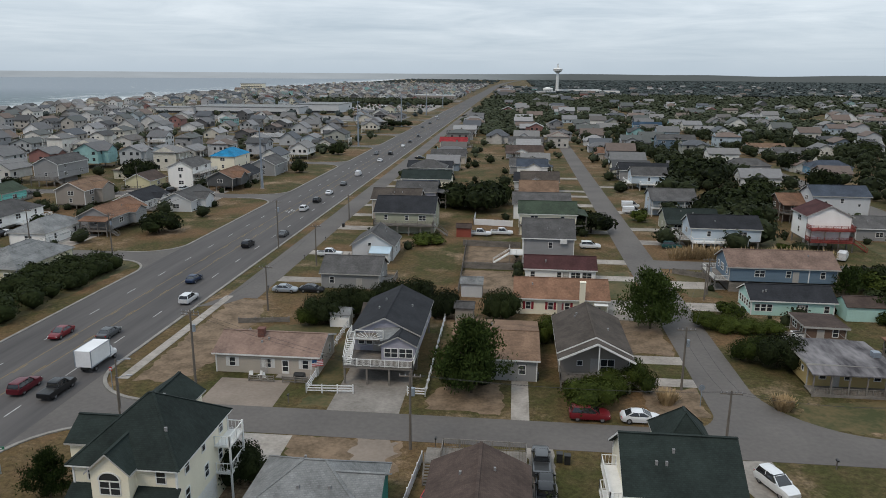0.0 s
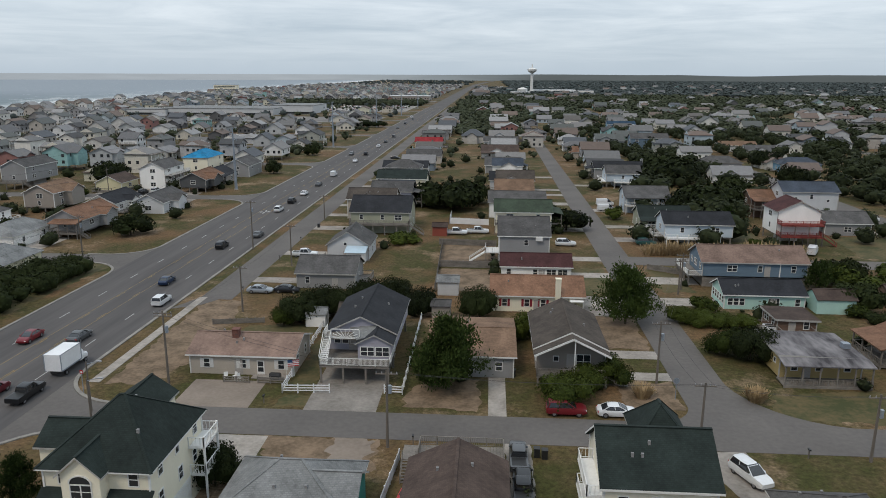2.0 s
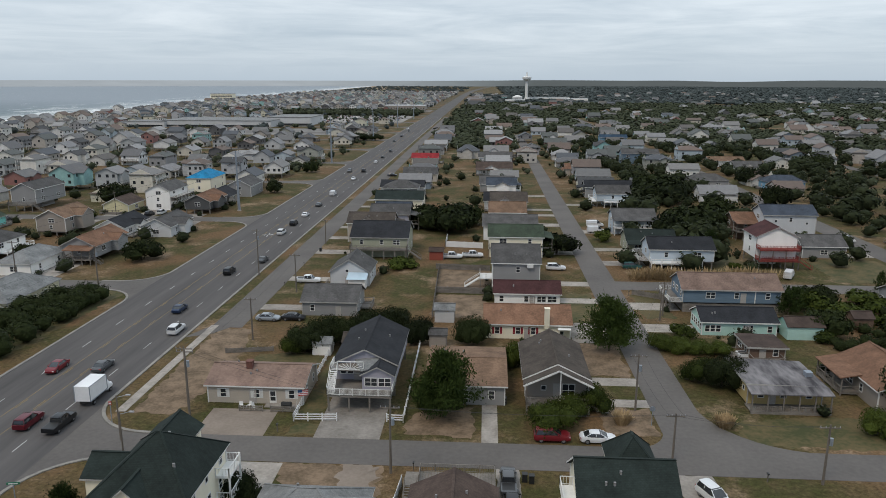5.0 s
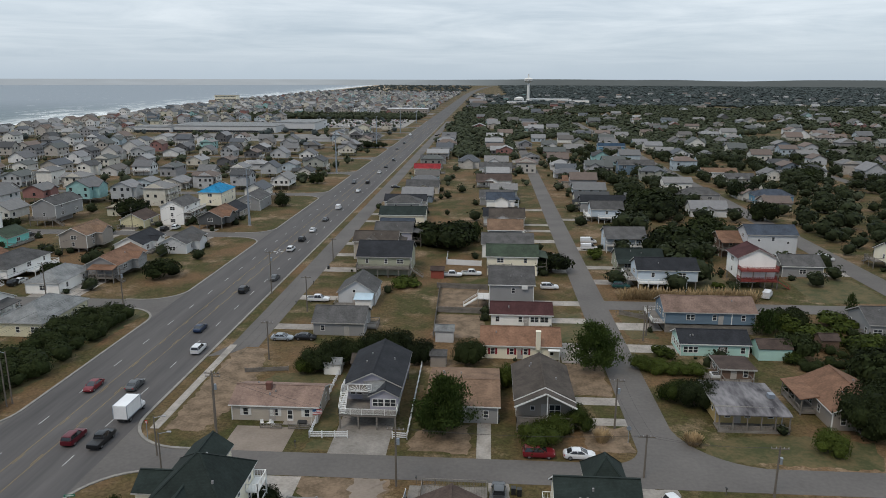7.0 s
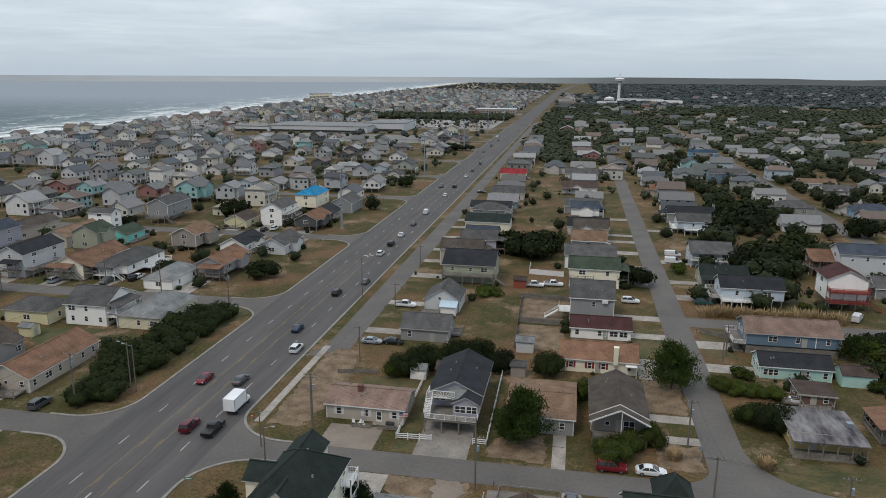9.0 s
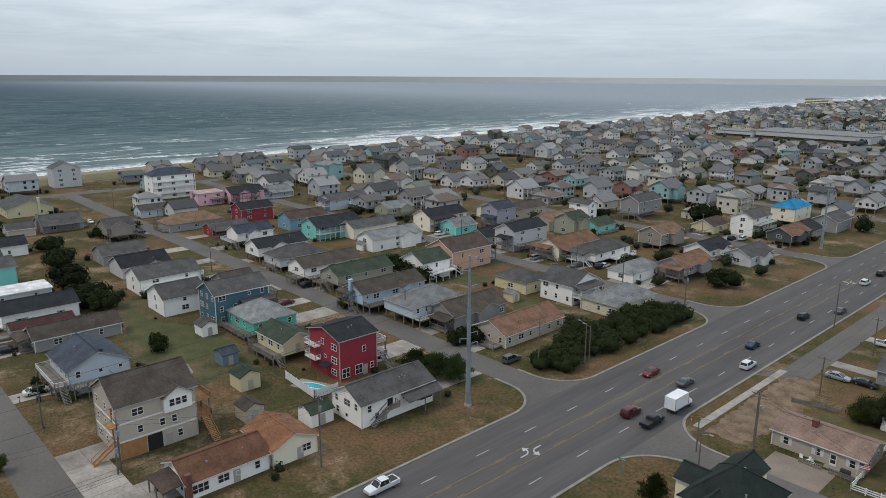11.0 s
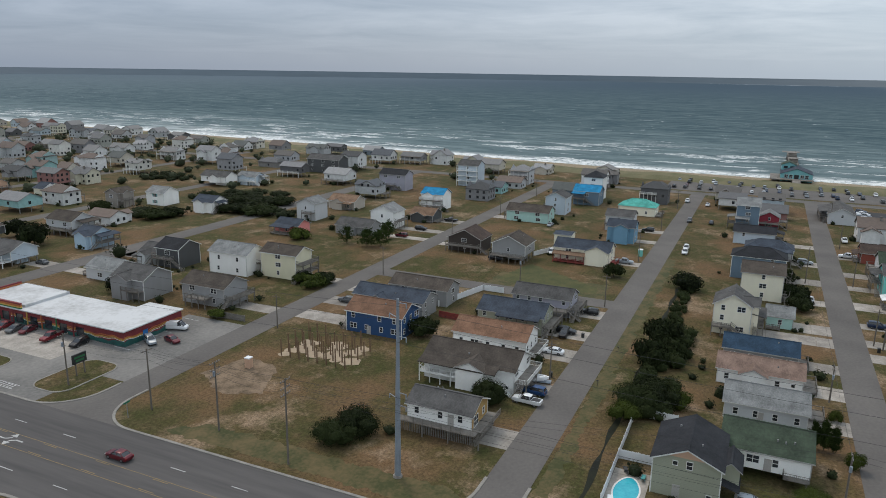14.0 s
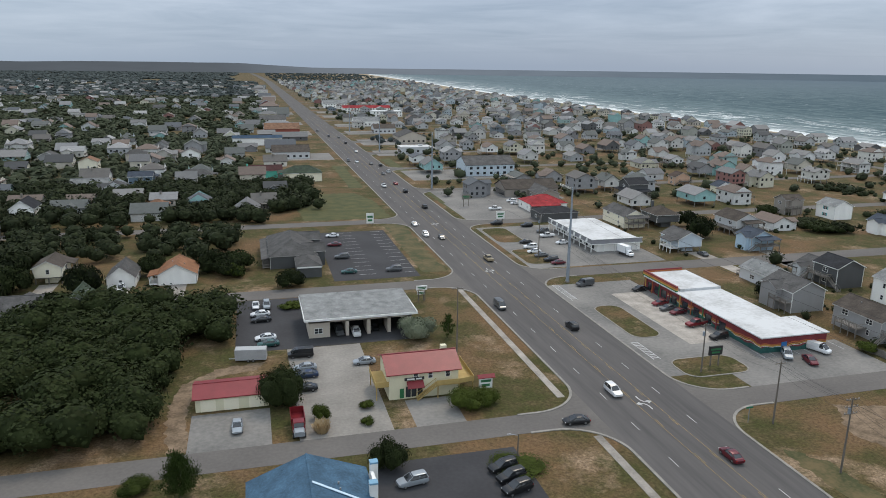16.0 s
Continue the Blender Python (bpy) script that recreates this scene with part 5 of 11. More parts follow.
house(-222.9, -120.4, 10.0, 12.0, 0, 4.6, "g", "x", "dkbrown", "brown", 2.9)
cream_house = house(-226.0, -80.5, 9.0, 18.0, 0, 4.6, "g", "y", "cream", "slateroof", 2.2, "", "keep")
wing(cream_house, 0.0, 6.4, 1.6, 8.8, 0, 4.58, 1.7, "x", "cream", "slateroof")
wing(cream_house, -9.6, -3.6, -11.6, -5.8, 0, 6.9, 0.5, "y", "cream", "slateroof")
open_deck(cream_house, "e", 9.0, 18.0, 0.6, WOODRED, -8.8, 1.4, 2.6, ROOFS["tan"], 3.2)
open_deck(cream_house, "n", 9.0, 18.0, 0.6, WOODRED, -2.0, 4.4, 2.4)
house(-260.4, -74.6, 8.0, 9.8, 0, 6, "g", "y", "blue", "slateroof", 1.9)
house(-280.3, -78.9, 8.0, 10.7, 0, 6, "g", "y", "ltgrey", "grey", 1.9)
house(-280.2, -116.5, 9.0, 18.0, 0, 4.4, "g", "y", "mint", "greybrown", 2.2)
house(-331.0, -104.0, 10.0, 12.0, 0, 6.4, "g", "y", "slate", "brightblue", 2.4)
house(-302.2, -110.7, 10.0, 8.9, 0, 7.4, "g", "x", "ltblue", "grey", 2.1)
house(-345.9, -104.4, 10.0, 9.1, 0, 11, "h", "y", "white", "charcoal", 2.6)
house(-316.8, -78.2, 10.0, 15.7, 0, 4.0, "h", "y", "cream", "aquaroof", 2.6)
house(-241.7, -163.4, 9.0, 10.3, 0, 6.4, "g", "x", "white", "ltgrey", 2.5)
house(-226.3, -167.7, 9.0, 14.5, 0, 3.2, "g", "y", "grey", "grey", 2.2)
house(-215.7, -190.5, 8.0, 10.3, 0, 3.2, "g", "y", "coral", "slateroof", 1.9)
house(-240.3, -198.3, 9.0, 8.9, 0, 6.8, "g", "x", "ltgrey", "ltgrey", 2.1)
house(-232.2, -245.3, 9.0, 10.6, 0, 4.6, "g", "y", "white", "slateroof", 2.2)
house(-267.3, -198.3, 9.0, 13.1, 0, 3.6, "g", "y", "beige", "tan", 2.2)
house(-289.6, -290.8, 9.0, 16.5, 2, 5, "g", "y", "white", "grey", 2.2)
house(-300.2, -278.4, 8.0, 11.9, 0, 4.4, "g", "y", "ltblue", "ltgrey", 1.9)
house(-323.5, -203.2, 9.0, 14.8, 0, 8, "g", "y", "lav", "charcoal", 2.2)
house(-285.1, -162.4, 9.0, 10.5, 0, 7, "g", "y", "white", "brightblue", 2.2, "e")
house(-355.8, -174.3, 10.0, 11.4, 0, 11, "g", "y", "ltblue", "grey", 2.4, "", "balconies")
house(-358.3, -268.3, 10.0, 22.0, 0, 8, "g", "y", "dkgrey", "grey", 2.4)
house(25.4, -240.8, 10.3, 11.0, 0, 3.0, "g", "y", "white", "orangebrown", 2.8)
house(40.1, -240.8, 7.2, 11.0, 0, 3.0, "g", "y", "white", "grey", 2.8)
house(60.1, -248.1, 7.3, 10.0, 2, 4.8, "g", "y", "cream", "greybrown", 1.8)
house(46.5, -216.0, 6.3, 11.0, 0, 3.2, "g", "y", "white", "greenroof", 3)
house(59.0, -214.5, 9.7, 11.0, 0, 3, "g", "x", "grey", "grey", 2.6)
house(89.2, -334.6, 8.3, 11.0, 2, 6, "g", "y", "white", "charcoal", 3)
house(80.3, -410.0, 16.9, 8.0, 0, 3.2, "g", "x", "mint", "ltgrey", 1.9)
house(57.4, -414.1, 11.4, 8.0, 0, 5.4, "g", "y", "slate", "slateroof", 2.7)
house(32.7, -429.1, 17.3, 9.0, 0, 3.4, "h", "x", "ltgrey", "grey", 2.3)
house(90.8, -464.1, 9.7, 9.0, 0, 7, "g", "y", "cream", "orange", 2.3)
house(118.5, -495.1, 9.3, 9.0, 0, 7, "g", "y", "grey", "grey", 2.2)
house(71.9, -507.1, 11.9, 9.0, 0, 6, "h", "y", "beige", "grey", 3.1)
house(40.5, -511.2, 10.8, 9.0, 0, 5.4, "g", "y", "white", "grey", 2.6)
house(-3.5, -434.7, 18.0, 10.0, 0, 4, "g", "x", "aqua", "maroon", 2.4)
house(-22.4, -419.3, 19.9, 12.0, 0, 4.6, "h", "x", "cream", "greenroof", 3.1)
house(-1.7, -601.5, 36.6, 14.0, 0, 5.5, "g", "x", "white", "blueroof", 1.5)
house(42.4, -345.0, 9.0, 8.0, 0, 3, "h", "x", "taupe", "orange", 2.1)
house(-141.6, -200.9, 9.0, 10.9, 0, 3.4, "g", "y", "ltgrey", "ltgrey", 2.2)
house(-161.4, -203.0, 9.0, 6.8, 0, 3.6, "g", "y", "ltgrey", "grey", 2.2)
house(-139.6, -241.7, 9.0, 10.8, 1.8, 4.6, "g", "y", "ltblue", "grey", 2.2)
house(-165.9, -237.0, 9.0, 8.3, 0, 4.6, "g", "y", "paleblue", "slateroof", 2.2)
house(-140.2, -283.4, 9.0, 17.5, 0, 4.6, "g", "x", "cream", "grey", 4.2)
house(-171.0, -330.8, 10.0, 9.6, 0, 8, "g", "x", "dkgrey", "charcoal", 2.3)
house(-222.4, -287.7, 9.0, 6.9, 0, 6.4, "g", "x", "taupe", "greybrown", 1.7)
house(-235.1, -275.4, 9.0, 10.1, 0, 5.6, "g", "y", "white", "ltgrey", 2.2, "", "tealshut")
house(-223.3, -334.5, 9.0, 8.7, 1.5, 4.4, "g", "y", "cream", "slateroof", 2.2)
house(-219.6, -367.9, 9.0, 6.6, 0, 4.4, "g", "y", "peach", "brown", 2.2)


# ---- vehicles ----
def loft(b, st, fine=False):
    """A rounded hull through stations (x, half width, bottom, shoulder, top, top half width)."""
    if fine:
        p = np.array(st)
        rows = []
        for i in range(len(p) - 1):
            a, q, c, e = p[max(0, i - 1)], p[i], p[i + 1], p[min(len(p) - 1, i + 2)]
            for t in (0.0, 0.33, 0.67):
                v = 0.5 * (2 * q + (c - a) * t + (2 * a - 5 * q + 4 * c - e) * t * t + (3 * q - a - 3 * c + e) * t ** 3)
                v[0] = q[0] + (c[0] - q[0]) * t
                rows.append(v)
        st = rows + [p[-1]]
    k0 = len(b.v)
    for x, hw, zb, zs, zt, tw in st:
        half = [(hw * 0.84, zb), (hw * 0.96, zb + 0.1 * (zs - zb)), (hw, zb + 0.5 * (zs - zb)), (hw * 0.985, zb + 0.88 * (zs - zb)), (hw * 0.55 + tw * 0.43, zs + 0.35 * (zt - zs)), (tw, zt - 0.02 * (zt - zs)), (tw * 0.6, zt)]
        b.v += [(x, -u, z) for u, z in half] + [(x, u, z) for u, z in reversed(half)]
    n = 14
    for i in range(len(st) - 1):
        for j in range(n):
            a, c = k0 + i * n + j, k0 + i * n + (j + 1) % n
            b.f.append((a, c, c + n, a + n))
    b.f.append(tuple(range(k0 + n - 1, k0 - 1, -1)))
    e = k0 + (len(st) - 1) * n
    b.f.append(tuple(range(e, e + n)))
    return b


def rounded(ob):
    """Shade smooth except across sharp edges."""
    me = ob.data
    me.polygons.foreach_set("use_smooth", [True] * len(me.polygons))
    me.set_sharp_from_angle(angle=radians(38))
    return ob


def rounded_box(hx, hy, z0, z1):
    """A box with a domed lid."""
    return loft(Build(), [(-hx, hy * 0.9, z0, z0 + 0.6 * (z1 - z0), z1 - 0.05, hy * 0.5), (-hx * 0.8, hy, z0, z0 + 0.65 * (z1 - z0), z1, hy * 0.6),
                          (hx * 0.8, hy, z0, z0 + 0.65 * (z1 - z0), z1, hy * 0.6), (hx, hy * 0.9, z0, z0 + 0.6 * (z1 - z0), z1 - 0.05, hy * 0.5)])


def paint(name, c, metal=0.25):
    return mat("car_paint_" + name, c, tuple(v * 0.9 for v in c), 0.28, metal=metal, scale=0.5, fine=3, spec=0.6)


PAINTS = {k: paint(k, c) for k, c in dict(white=(0.70, 0.71, 0.72), black=(0.012, 0.013, 0.015), grey=(0.09, 0.095, 0.10), steel=(0.28, 0.31, 0.34), red=(0.17, 0.012, 0.018),
          maroon=(0.11, 0.010, 0.018), navy=(0.012, 0.028, 0.07), blue=(0.02, 0.06, 0.16), green=(0.02, 0.08, 0.075), tan=(0.32, 0.26, 0.17)).items()}
BOXWHITE = mat("truck_box_white", (0.74, 0.75, 0.76), (0.64, 0.65, 0.66), 0.5, scale=0.4, fine=4)
CARGLASS = mat("car_glass", (0.012, 0.014, 0.016), (0.02, 0.022, 0.025), 0.06, spec=0.8)

tb = Build().tube((0, -0.12, 0), (0, 0.12, 0), 0.34, 0.34, 14)
TYREM = tb.mesh("tyre", TYRE)
rb = Build().tube((0, -0.125, 0), (0, 0.125, 0), 0.21, 0.21, 10)
RIMM = rb.mesh("rim", RIM)
wheel_both = Build().tube((0, -0.12, 0), (0, 0.12, 0), 0.34, 0.34, 10).tube((0, -0.125, 0), (0, 0.125, 0), 0.2, 0.2, 8)
WHEELFAR = wheel_both.mesh("wheel", TYRE)
WHEELFAR.materials.append(RIM)
for i_p, pl in enumerate(WHEELFAR.polygons):
    pl.material_index = 0 if i_p < 12 else 1
HEADM = Build().box(-0.05, -0.19, -0.07, 0.04, 0.19, 0.07).mesh("headlight", LAMPW)
TAILM = Build().box(-0.04, -0.15, -0.11, 0.05, 0.15, 0.11).mesh("tail_light", LAMPR)
SHAPES = {
    "sedan": dict(L=4.75, body=[(-2.37, .74, .36, .66, .80, .66), (-2.1, .89, .24, .80, .98, .78), (-1.3, .91, .2, .84, 1.0, .80), (0.9, .91, .2, .82, .97, .80), (1.95, .88, .24, .70, .84, .74), (2.37, .70, .36, .52, .66, .58)],
                  cabin=[(-1.85, .80, .9, .95, .99, .66), (-1.0, .82, .9, 1.05, 1.42, .62), (0.25, .82, .9, 1.05, 1.44, .62), (1.2, .80, .9, .93, .97, .66)], roof=(-1.0, 0.25, 1.445), wb=1.42, h=.62),
    "suv": dict(L=4.8, body=[(-2.4, .84, .40, .86, 1.06, .76), (-2.15, .94, .28, .92, 1.12, .84), (-1.3, .95, .26, .94, 1.12, .86), (0.9, .95, .26, .92, 1.10, .86), (2.0, .92, .28, .82, 1.02, .80), (2.4, .78, .40, .66, .84, .66)],
                cabin=[(-2.3, .84, 1.0, 1.08, 1.12, .74), (-1.95, .86, 1.0, 1.2, 1.70, .68), (0.15, .87, 1.0, 1.2, 1.74, .68), (1.15, .85, 1.0, 1.06, 1.10, .74)], roof=(-1.95, 0.15, 1.745), wb=1.45, h=.80),
    "van": dict(L=5.4, body=[(-2.7, .90, .40, .95, 1.15, .84), (-2.5, .98, .3, .98, 1.18, .90), (1.5, .98, .3, .98, 1.18, .90), (2.4, .94, .3, .86, 1.02, .82), (2.7, .80, .4, .66, .84, .66)],
                cabin=[(-2.62, .92, 1.1, 1.3, 2.0, .80), (1.0, .93, 1.1, 1.3, 2.05, .80), (2.05, .88, 1.05, 1.1, 1.14, .80)], roof=(-2.62, 1.0, 2.03), wb=1.7, h=.85, solid=True),
    "pickup": dict(L=5.7, body=[(-2.85, .92, .48, .90, 1.08, .88), (-2.6, .96, .38, .92, 1.12, .92), (0.9, .96, .34, .92, 1.10, .90), (2.3, .95, .36, .90, 1.08, .84), (2.85, .82, .46, .72, .92, .70)],
                   cabin=[(-0.95, .85, 1.0, 1.15, 1.16, .76), (-0.75, .86, 1.0, 1.25, 1.78, .70), (0.65, .87, 1.0, 1.25, 1.82, .70), (1.45, .85, 1.0, 1.06, 1.10, .76)], roof=(-0.75, 0.65, 1.82), wb=1.75, h=.80, bed=True),
}


def car_parts(kind, full, far=False):
    s = SHAPES[kind]
    th = thing(kind if kind in ("van", "sedan", "suv") else "pickup_truck", 0, 0, 0, 0, "x", "car")
    b = loft(Build(), s["body"], full)
    x0, x1, zr = s["roof"]
    loft(b, [(x0 - 0.16, .56, zr - .12, zr - .09, zr - .06, .5), (x0 + 0.1, .68, zr - .08, zr - .03, zr, .58), ((x0 + x1) / 2, .70, zr - .07, zr - .01, zr + .03, .6), (x1 - 0.1, .68, zr - .08, zr - .03, zr, .58), (x1 + 0.12, .56, zr - .12, zr - .09, zr - .06, .5)], full)
    cb = s["cabin"]
    for sy in (-1, 1):
        for xl, zl, xt in ((cb[0][0] + 0.08, cb[0][4], x0), (cb[-1][0] - 0.05, cb[-1][4], x1), ((x0 + x1) / 2 + 0.1, cb[0][3], (x0 + x1) / 2)):
            b.bar((xl, sy * (cb[1][1] - 0.03), zl - 0.04), (xt, sy * 0.66, zr - 0.05), 0.09, 0.07)
    for sy in (-1, 1):
        b.box(cb[-1][0] - 0.45, sy * 0.93 - 0.09, cb[0][3] - 0.02, cb[-1][0] - 0.3, sy * 0.93 + 0.09, cb[0][3] + 0.13)
    if s.get("solid"):
        loft(b, [(-2.64, .95, 1.1, 1.4, 2.02, .82), (0.6, .96, 1.1, 1.4, 2.06, .82)])
    if far:
        wheels = Build()
        for sx in (-1, 1):
            for sy in (-1, 1):
                wheels.tube((sx * s["wb"], sy * 0.92, 0.34), (sx * s["wb"], sy * 0.68, 0.34), 0.34, 0.34, 8)
        rounded(part("body", two_tone("body", b, PAINTS["white"], wheels, TYRE), None, th))
        rounded(part("cabin_glass", loft(Build(), s["cabin"]), CARGLASS, th))
        return th
    rounded(part("body", b, PAINTS["white"], th))
    rounded(part("cabin_glass", loft(Build(), s["cabin"]), CARGLASS, th))
    if s.get("bed"):
        part("bed_liner", Build().box(-2.6, -.74, 1.0, -1.05, .74, 1.13), BLACKP, th)
    for sx in (-1, 1):
        for sy in (-1, 1):
            if full:
                wh = part("tyre", TYREM, None, th, at=(sx * s["wb"], sy * 0.80, 0.34))
                part("rim", RIMM, None, wh)
            else:
                part("wheel", WHEELFAR, None, th, at=(sx * s["wb"], sy * 0.80, 0.34))
    if full:
        for sy in (-1, 1):
            part("headlight", HEADM, None, th, at=(s["L"] / 2 - 0.12, sy * 0.58, s["h"]))
            part("tail_light", TAILM, None, th, at=(-s["L"] / 2 + 0.06, sy * 0.68, s["h"] + 0.12))
    return th


CARS = {}
COLOUR = dict(grey="dark grey", steel="silver-grey", navy="dark blue", tan="tan")


def car(x, y, rz, kind, colour):
    """One vehicle, its wheels on the road, heading rz degrees from +x."""
    if kind == "boxtruck":
        return box_truck(x, y, rz)
    if kind == "dumptruck":
        return dump_truck(x, y, rz)
    full = math.hypot(x, y + 15) < 135
    zr = 0.045
    m = pose(x, y, zr, 0, 0, rz)
    far = math.hypot(x, y + 15) > 230
    key = (kind, full, far)
    if key not in CARS:
        th = CARS[key] = car_parts(kind, full, far)
        th.matrix_basis = m
    else:
        th = copy_thing(CARS[key], m)
    nm = {"suv": "sport utility vehicle", "pickup": "pickup truck", "van": "van", "sedan": "sedan car"}[kind]
    on_road = HWL < x < HWR
    tagged(th, f"{COLOUR.get(colour, colour)} {nm} {'driving on the highway lane' if on_road else 'parked beside buildings'}", "truck" if kind == "pickup" else "van" if kind == "van" else "car",
           "traffic on the highway" if on_road else "parked vehicles")
    for c in th.children:
        if c.name.startswith("body"):
            c.material_slots[0].link = "OBJECT"
            c.material_slots[0].material = PAINTS[colour]
    return th


def box_truck(x, y, rz):
    th = thing("box_truck", x, y, 0.045, radians(rz), "white box truck with a plain cargo box", "truck")
    part("cargo_box", Build().box(-3.4, -1.15, 0.95, 1.3, 1.15, 3.25), BOXWHITE, th)
    for sy in (-1.16, 1.16):
        for sx in (-3.4, 1.3):
            part("corner_rail", Build().box(sx - 0.06, sy - 0.04, 0.95, sx + 0.06, sy + 0.04, 3.27), STEEL, th)
        part("roof_rail", Build().box(-3.4, sy - 0.04, 3.2, 1.3, sy + 0.04, 3.28), STEEL, th)
        part("floor_rail", Build().box(-3.4, sy - 0.04, 0.9, 1.3, sy + 0.04, 1.05), STEEL, th)
    part("chassis", Build().box(-3.3, -0.5, 0.55, 3.0, 0.5, 0.95), BLACKP, th)
    part("cab", loft(Build(), [(1.4, 1.0, .5, 1.5, 2.1, .8), (2.2, 1.0, .5, 1.4, 2.0, .78), (2.6, 1.0, .5, 1.25, 1.4, .8), (3.3, .9, .5, 1.0, 1.2, .7)]), BOXWHITE, th)
    part("windscreen", loft(Build(), [(2.18, .84, 1.42, 1.5, 1.96, .74), (2.66, .84, 1.38, 1.4, 1.44, .76)]), CARGLASS, th)
    for sx in (-2.2, 2.4):
        for sy in (-1, 1):
            wh = part("tyre", TYREM, None, th, at=(sx, sy * 0.95, 0.34))
            part("rim", RIMM, None, wh)
    return th


def dump_truck(x, y, rz):
    th = thing("dump_truck", x, y, 0.045, radians(rz), "red tipper truck with grey cab parked on grass", "truck")
    b = Build().box(-4.2, -1.2, 1.1, 0.4, 1.2, 1.25)
    for q in ((-4.2, -1.2, 0.4, -1.1), (-4.2, 1.1, 0.4, 1.2), (-4.2, -1.1, -4.1, 1.1), (0.3, -1.1, 0.4, 1.1)):
        b.box(q[0], q[1], 1.25, q[2], q[3], 2.4)
    part("tipper_bed", b, PAINTS["red"], th)
    part("chassis", Build().box(-4.0, -0.5, 0.55, 3.4, 0.5, 1.1), BLACKP, th)
    part("cab", loft(Build(), [(0.6, 1.1, .6, 1.8, 2.5, .9), (1.8, 1.1, .6, 1.7, 2.45, .9), (2.1, 1.05, .6, 1.5, 1.7, .8)]), PAINTS["red"], th)
    part("bonnet", loft(Build(), [(2.1, .95, .6, 1.4, 1.62, .75), (3.5, .9, .6, 1.2, 1.45, .65)]), PAINTS["steel"], th)
    part("windscreen", Build().slab([(1.86, -.85, 2.3), (2.14, -.8, 1.72), (2.14, .8, 1.72), (1.86, .85, 2.3)], 0.04), CARGLASS, th)
    for sx in (-3.2, -2.1, 2.6):
        for sy in (-1, 1):
            wh = part("tyre", TYREM, None, th, at=(sx, sy * 0.95, 0.45))
            wh.scale = (1.3, 1.3, 1.3)
            part("rim", RIMM, None, wh)
    return th


# ---- plants ----
def ico(sub):
    bm = bmesh.new()
    bmesh.ops.create_icosphere(bm, subdivisions=sub, radius=1.0)
    v = np.array([p.co[:] for p in bm.verts])
    f = [[q.index for q in p.verts] for p in bm.faces]
    bm.free()
    return v, f


def crown_mesh(name, seed, lobes, leaves, leaf, m, tall=0.8, core=0.8):
    """A crown in a unit radius: displaced lobes clothed with many small leaf clumps."""
    rg = np.random.default_rng(seed)
    V, Fc = [], []
    iv, jf = ico(2)
    spots = []
    for i in range(lobes):
        a = 6.283 * i / max(1, lobes - 1) + rg.uniform(-0.4, 0.4)
        rr = 0.0 if i == 0 else rg.uniform(0.38, 0.62)
        c = np.array([rr * math.cos(a), rr * math.sin(a), tall * (0.62 if i == 0 else rg.uniform(0.28, 0.6))])
        s = np.array([rg.uniform(0.42, 0.56)] * 2 + [tall * rg.uniform(0.36, 0.5)])
        spots.append((c, s))
        d = np.array([0.82 + 0.34 * noise.noise(Vector(p) * 2.2 + Vector((seed, i, 0))) for p in iv])
        k = len(V)
        V += [tuple(q) for q in iv * d[:, None] * s * core + c]
        Fc += [tuple(k + j for j in q) for q in jf]
    for _ in range(leaves):
        c, s = spots[rg.integers(len(spots))]
        n = rg.normal(size=3); n /= np.linalg.norm(n)
        if n[2] < -0.45:
            n[2] *= -1
        p = c + n * s * rg.uniform(0.76, 1.03)
        t = np.cross(n, rg.normal(size=3)); t /= np.linalg.norm(t) + 1e-9
        u = np.cross(n, t) + n * rg.uniform(-0.8, 0.8)
        sz = leaf * rg.uniform(0.6, 1.4)
        k = len(V)
        V += [tuple(p - t * sz), tuple(p + u * sz * 0.6), tuple(p + t * sz), tuple(p - u * sz * 0.6 + n * sz * 0.3)]
        Fc.append((k, k + 1, k + 2, k + 3))
    me = bpy.data.meshes.new(name)
    me.from_pydata(V, [], Fc)
    me.materials.append(m)
    return me


def pine_mesh(seed, m, limbs=32, tufts=9, sprays=20, size=0.040):
    """Ragged limbs of needle tufts round a leader, widest low down, in a unit radius, 1 high."""
    rg = np.random.default_rng(seed)
    V, Fc = [], []
    for i in range(limbs):
        z = 0.16 + 0.76 * (i + rg.uniform(0, 0.8)) / limbs
        wide = 0.75 + 0.3 * z / 0.4 if z < 0.4 else 1.05 - 0.92 * (z - 0.4) / 0.6
        reach = wide * rg.uniform(0.55, 1.08)
        a = i * 2.4 + rg.uniform(-0.5, 0.5)
        d = np.array([math.cos(a), math.sin(a), 0.0])
        rise = rg.uniform(0.02, 0.16)
        for j in range(tufts):
            f = 0.22 + 0.78 * (j + 0.5) / tufts
            c = d * reach * f + np.array([0, 0, z + rise * f * f]) + rg.normal(size=3) * (0.055, 0.055, 0.02)
            spread = 0.085 * rg.uniform(0.7, 1.3)
            for _ in range(sprays):
                o = rg.normal(size=3) * spread * np.array([1, 1, 0.5])
                p = c + o
                t = o / (np.linalg.norm(o) + 1e-9) + rg.normal(size=3) * 0.35 + np.array([0, 0, 0.35])
                t /= np.linalg.norm(t)
                u = np.cross(t, rg.normal(size=3)); u /= np.linalg.norm(u) + 1e-9
                s = size * rg.uniform(0.6, 1.5)
                k = len(V)
                V += [tuple(p - t * s), tuple(p + u * s * 0.4), tuple(p + t * s), tuple(p - u * s * 0.4)]
                Fc.append((k, k + 1, k + 2, k + 3))
    me = bpy.data.meshes.new("crown")
    me.from_pydata(V, [], Fc)
    me.materials.append(m)
    return me


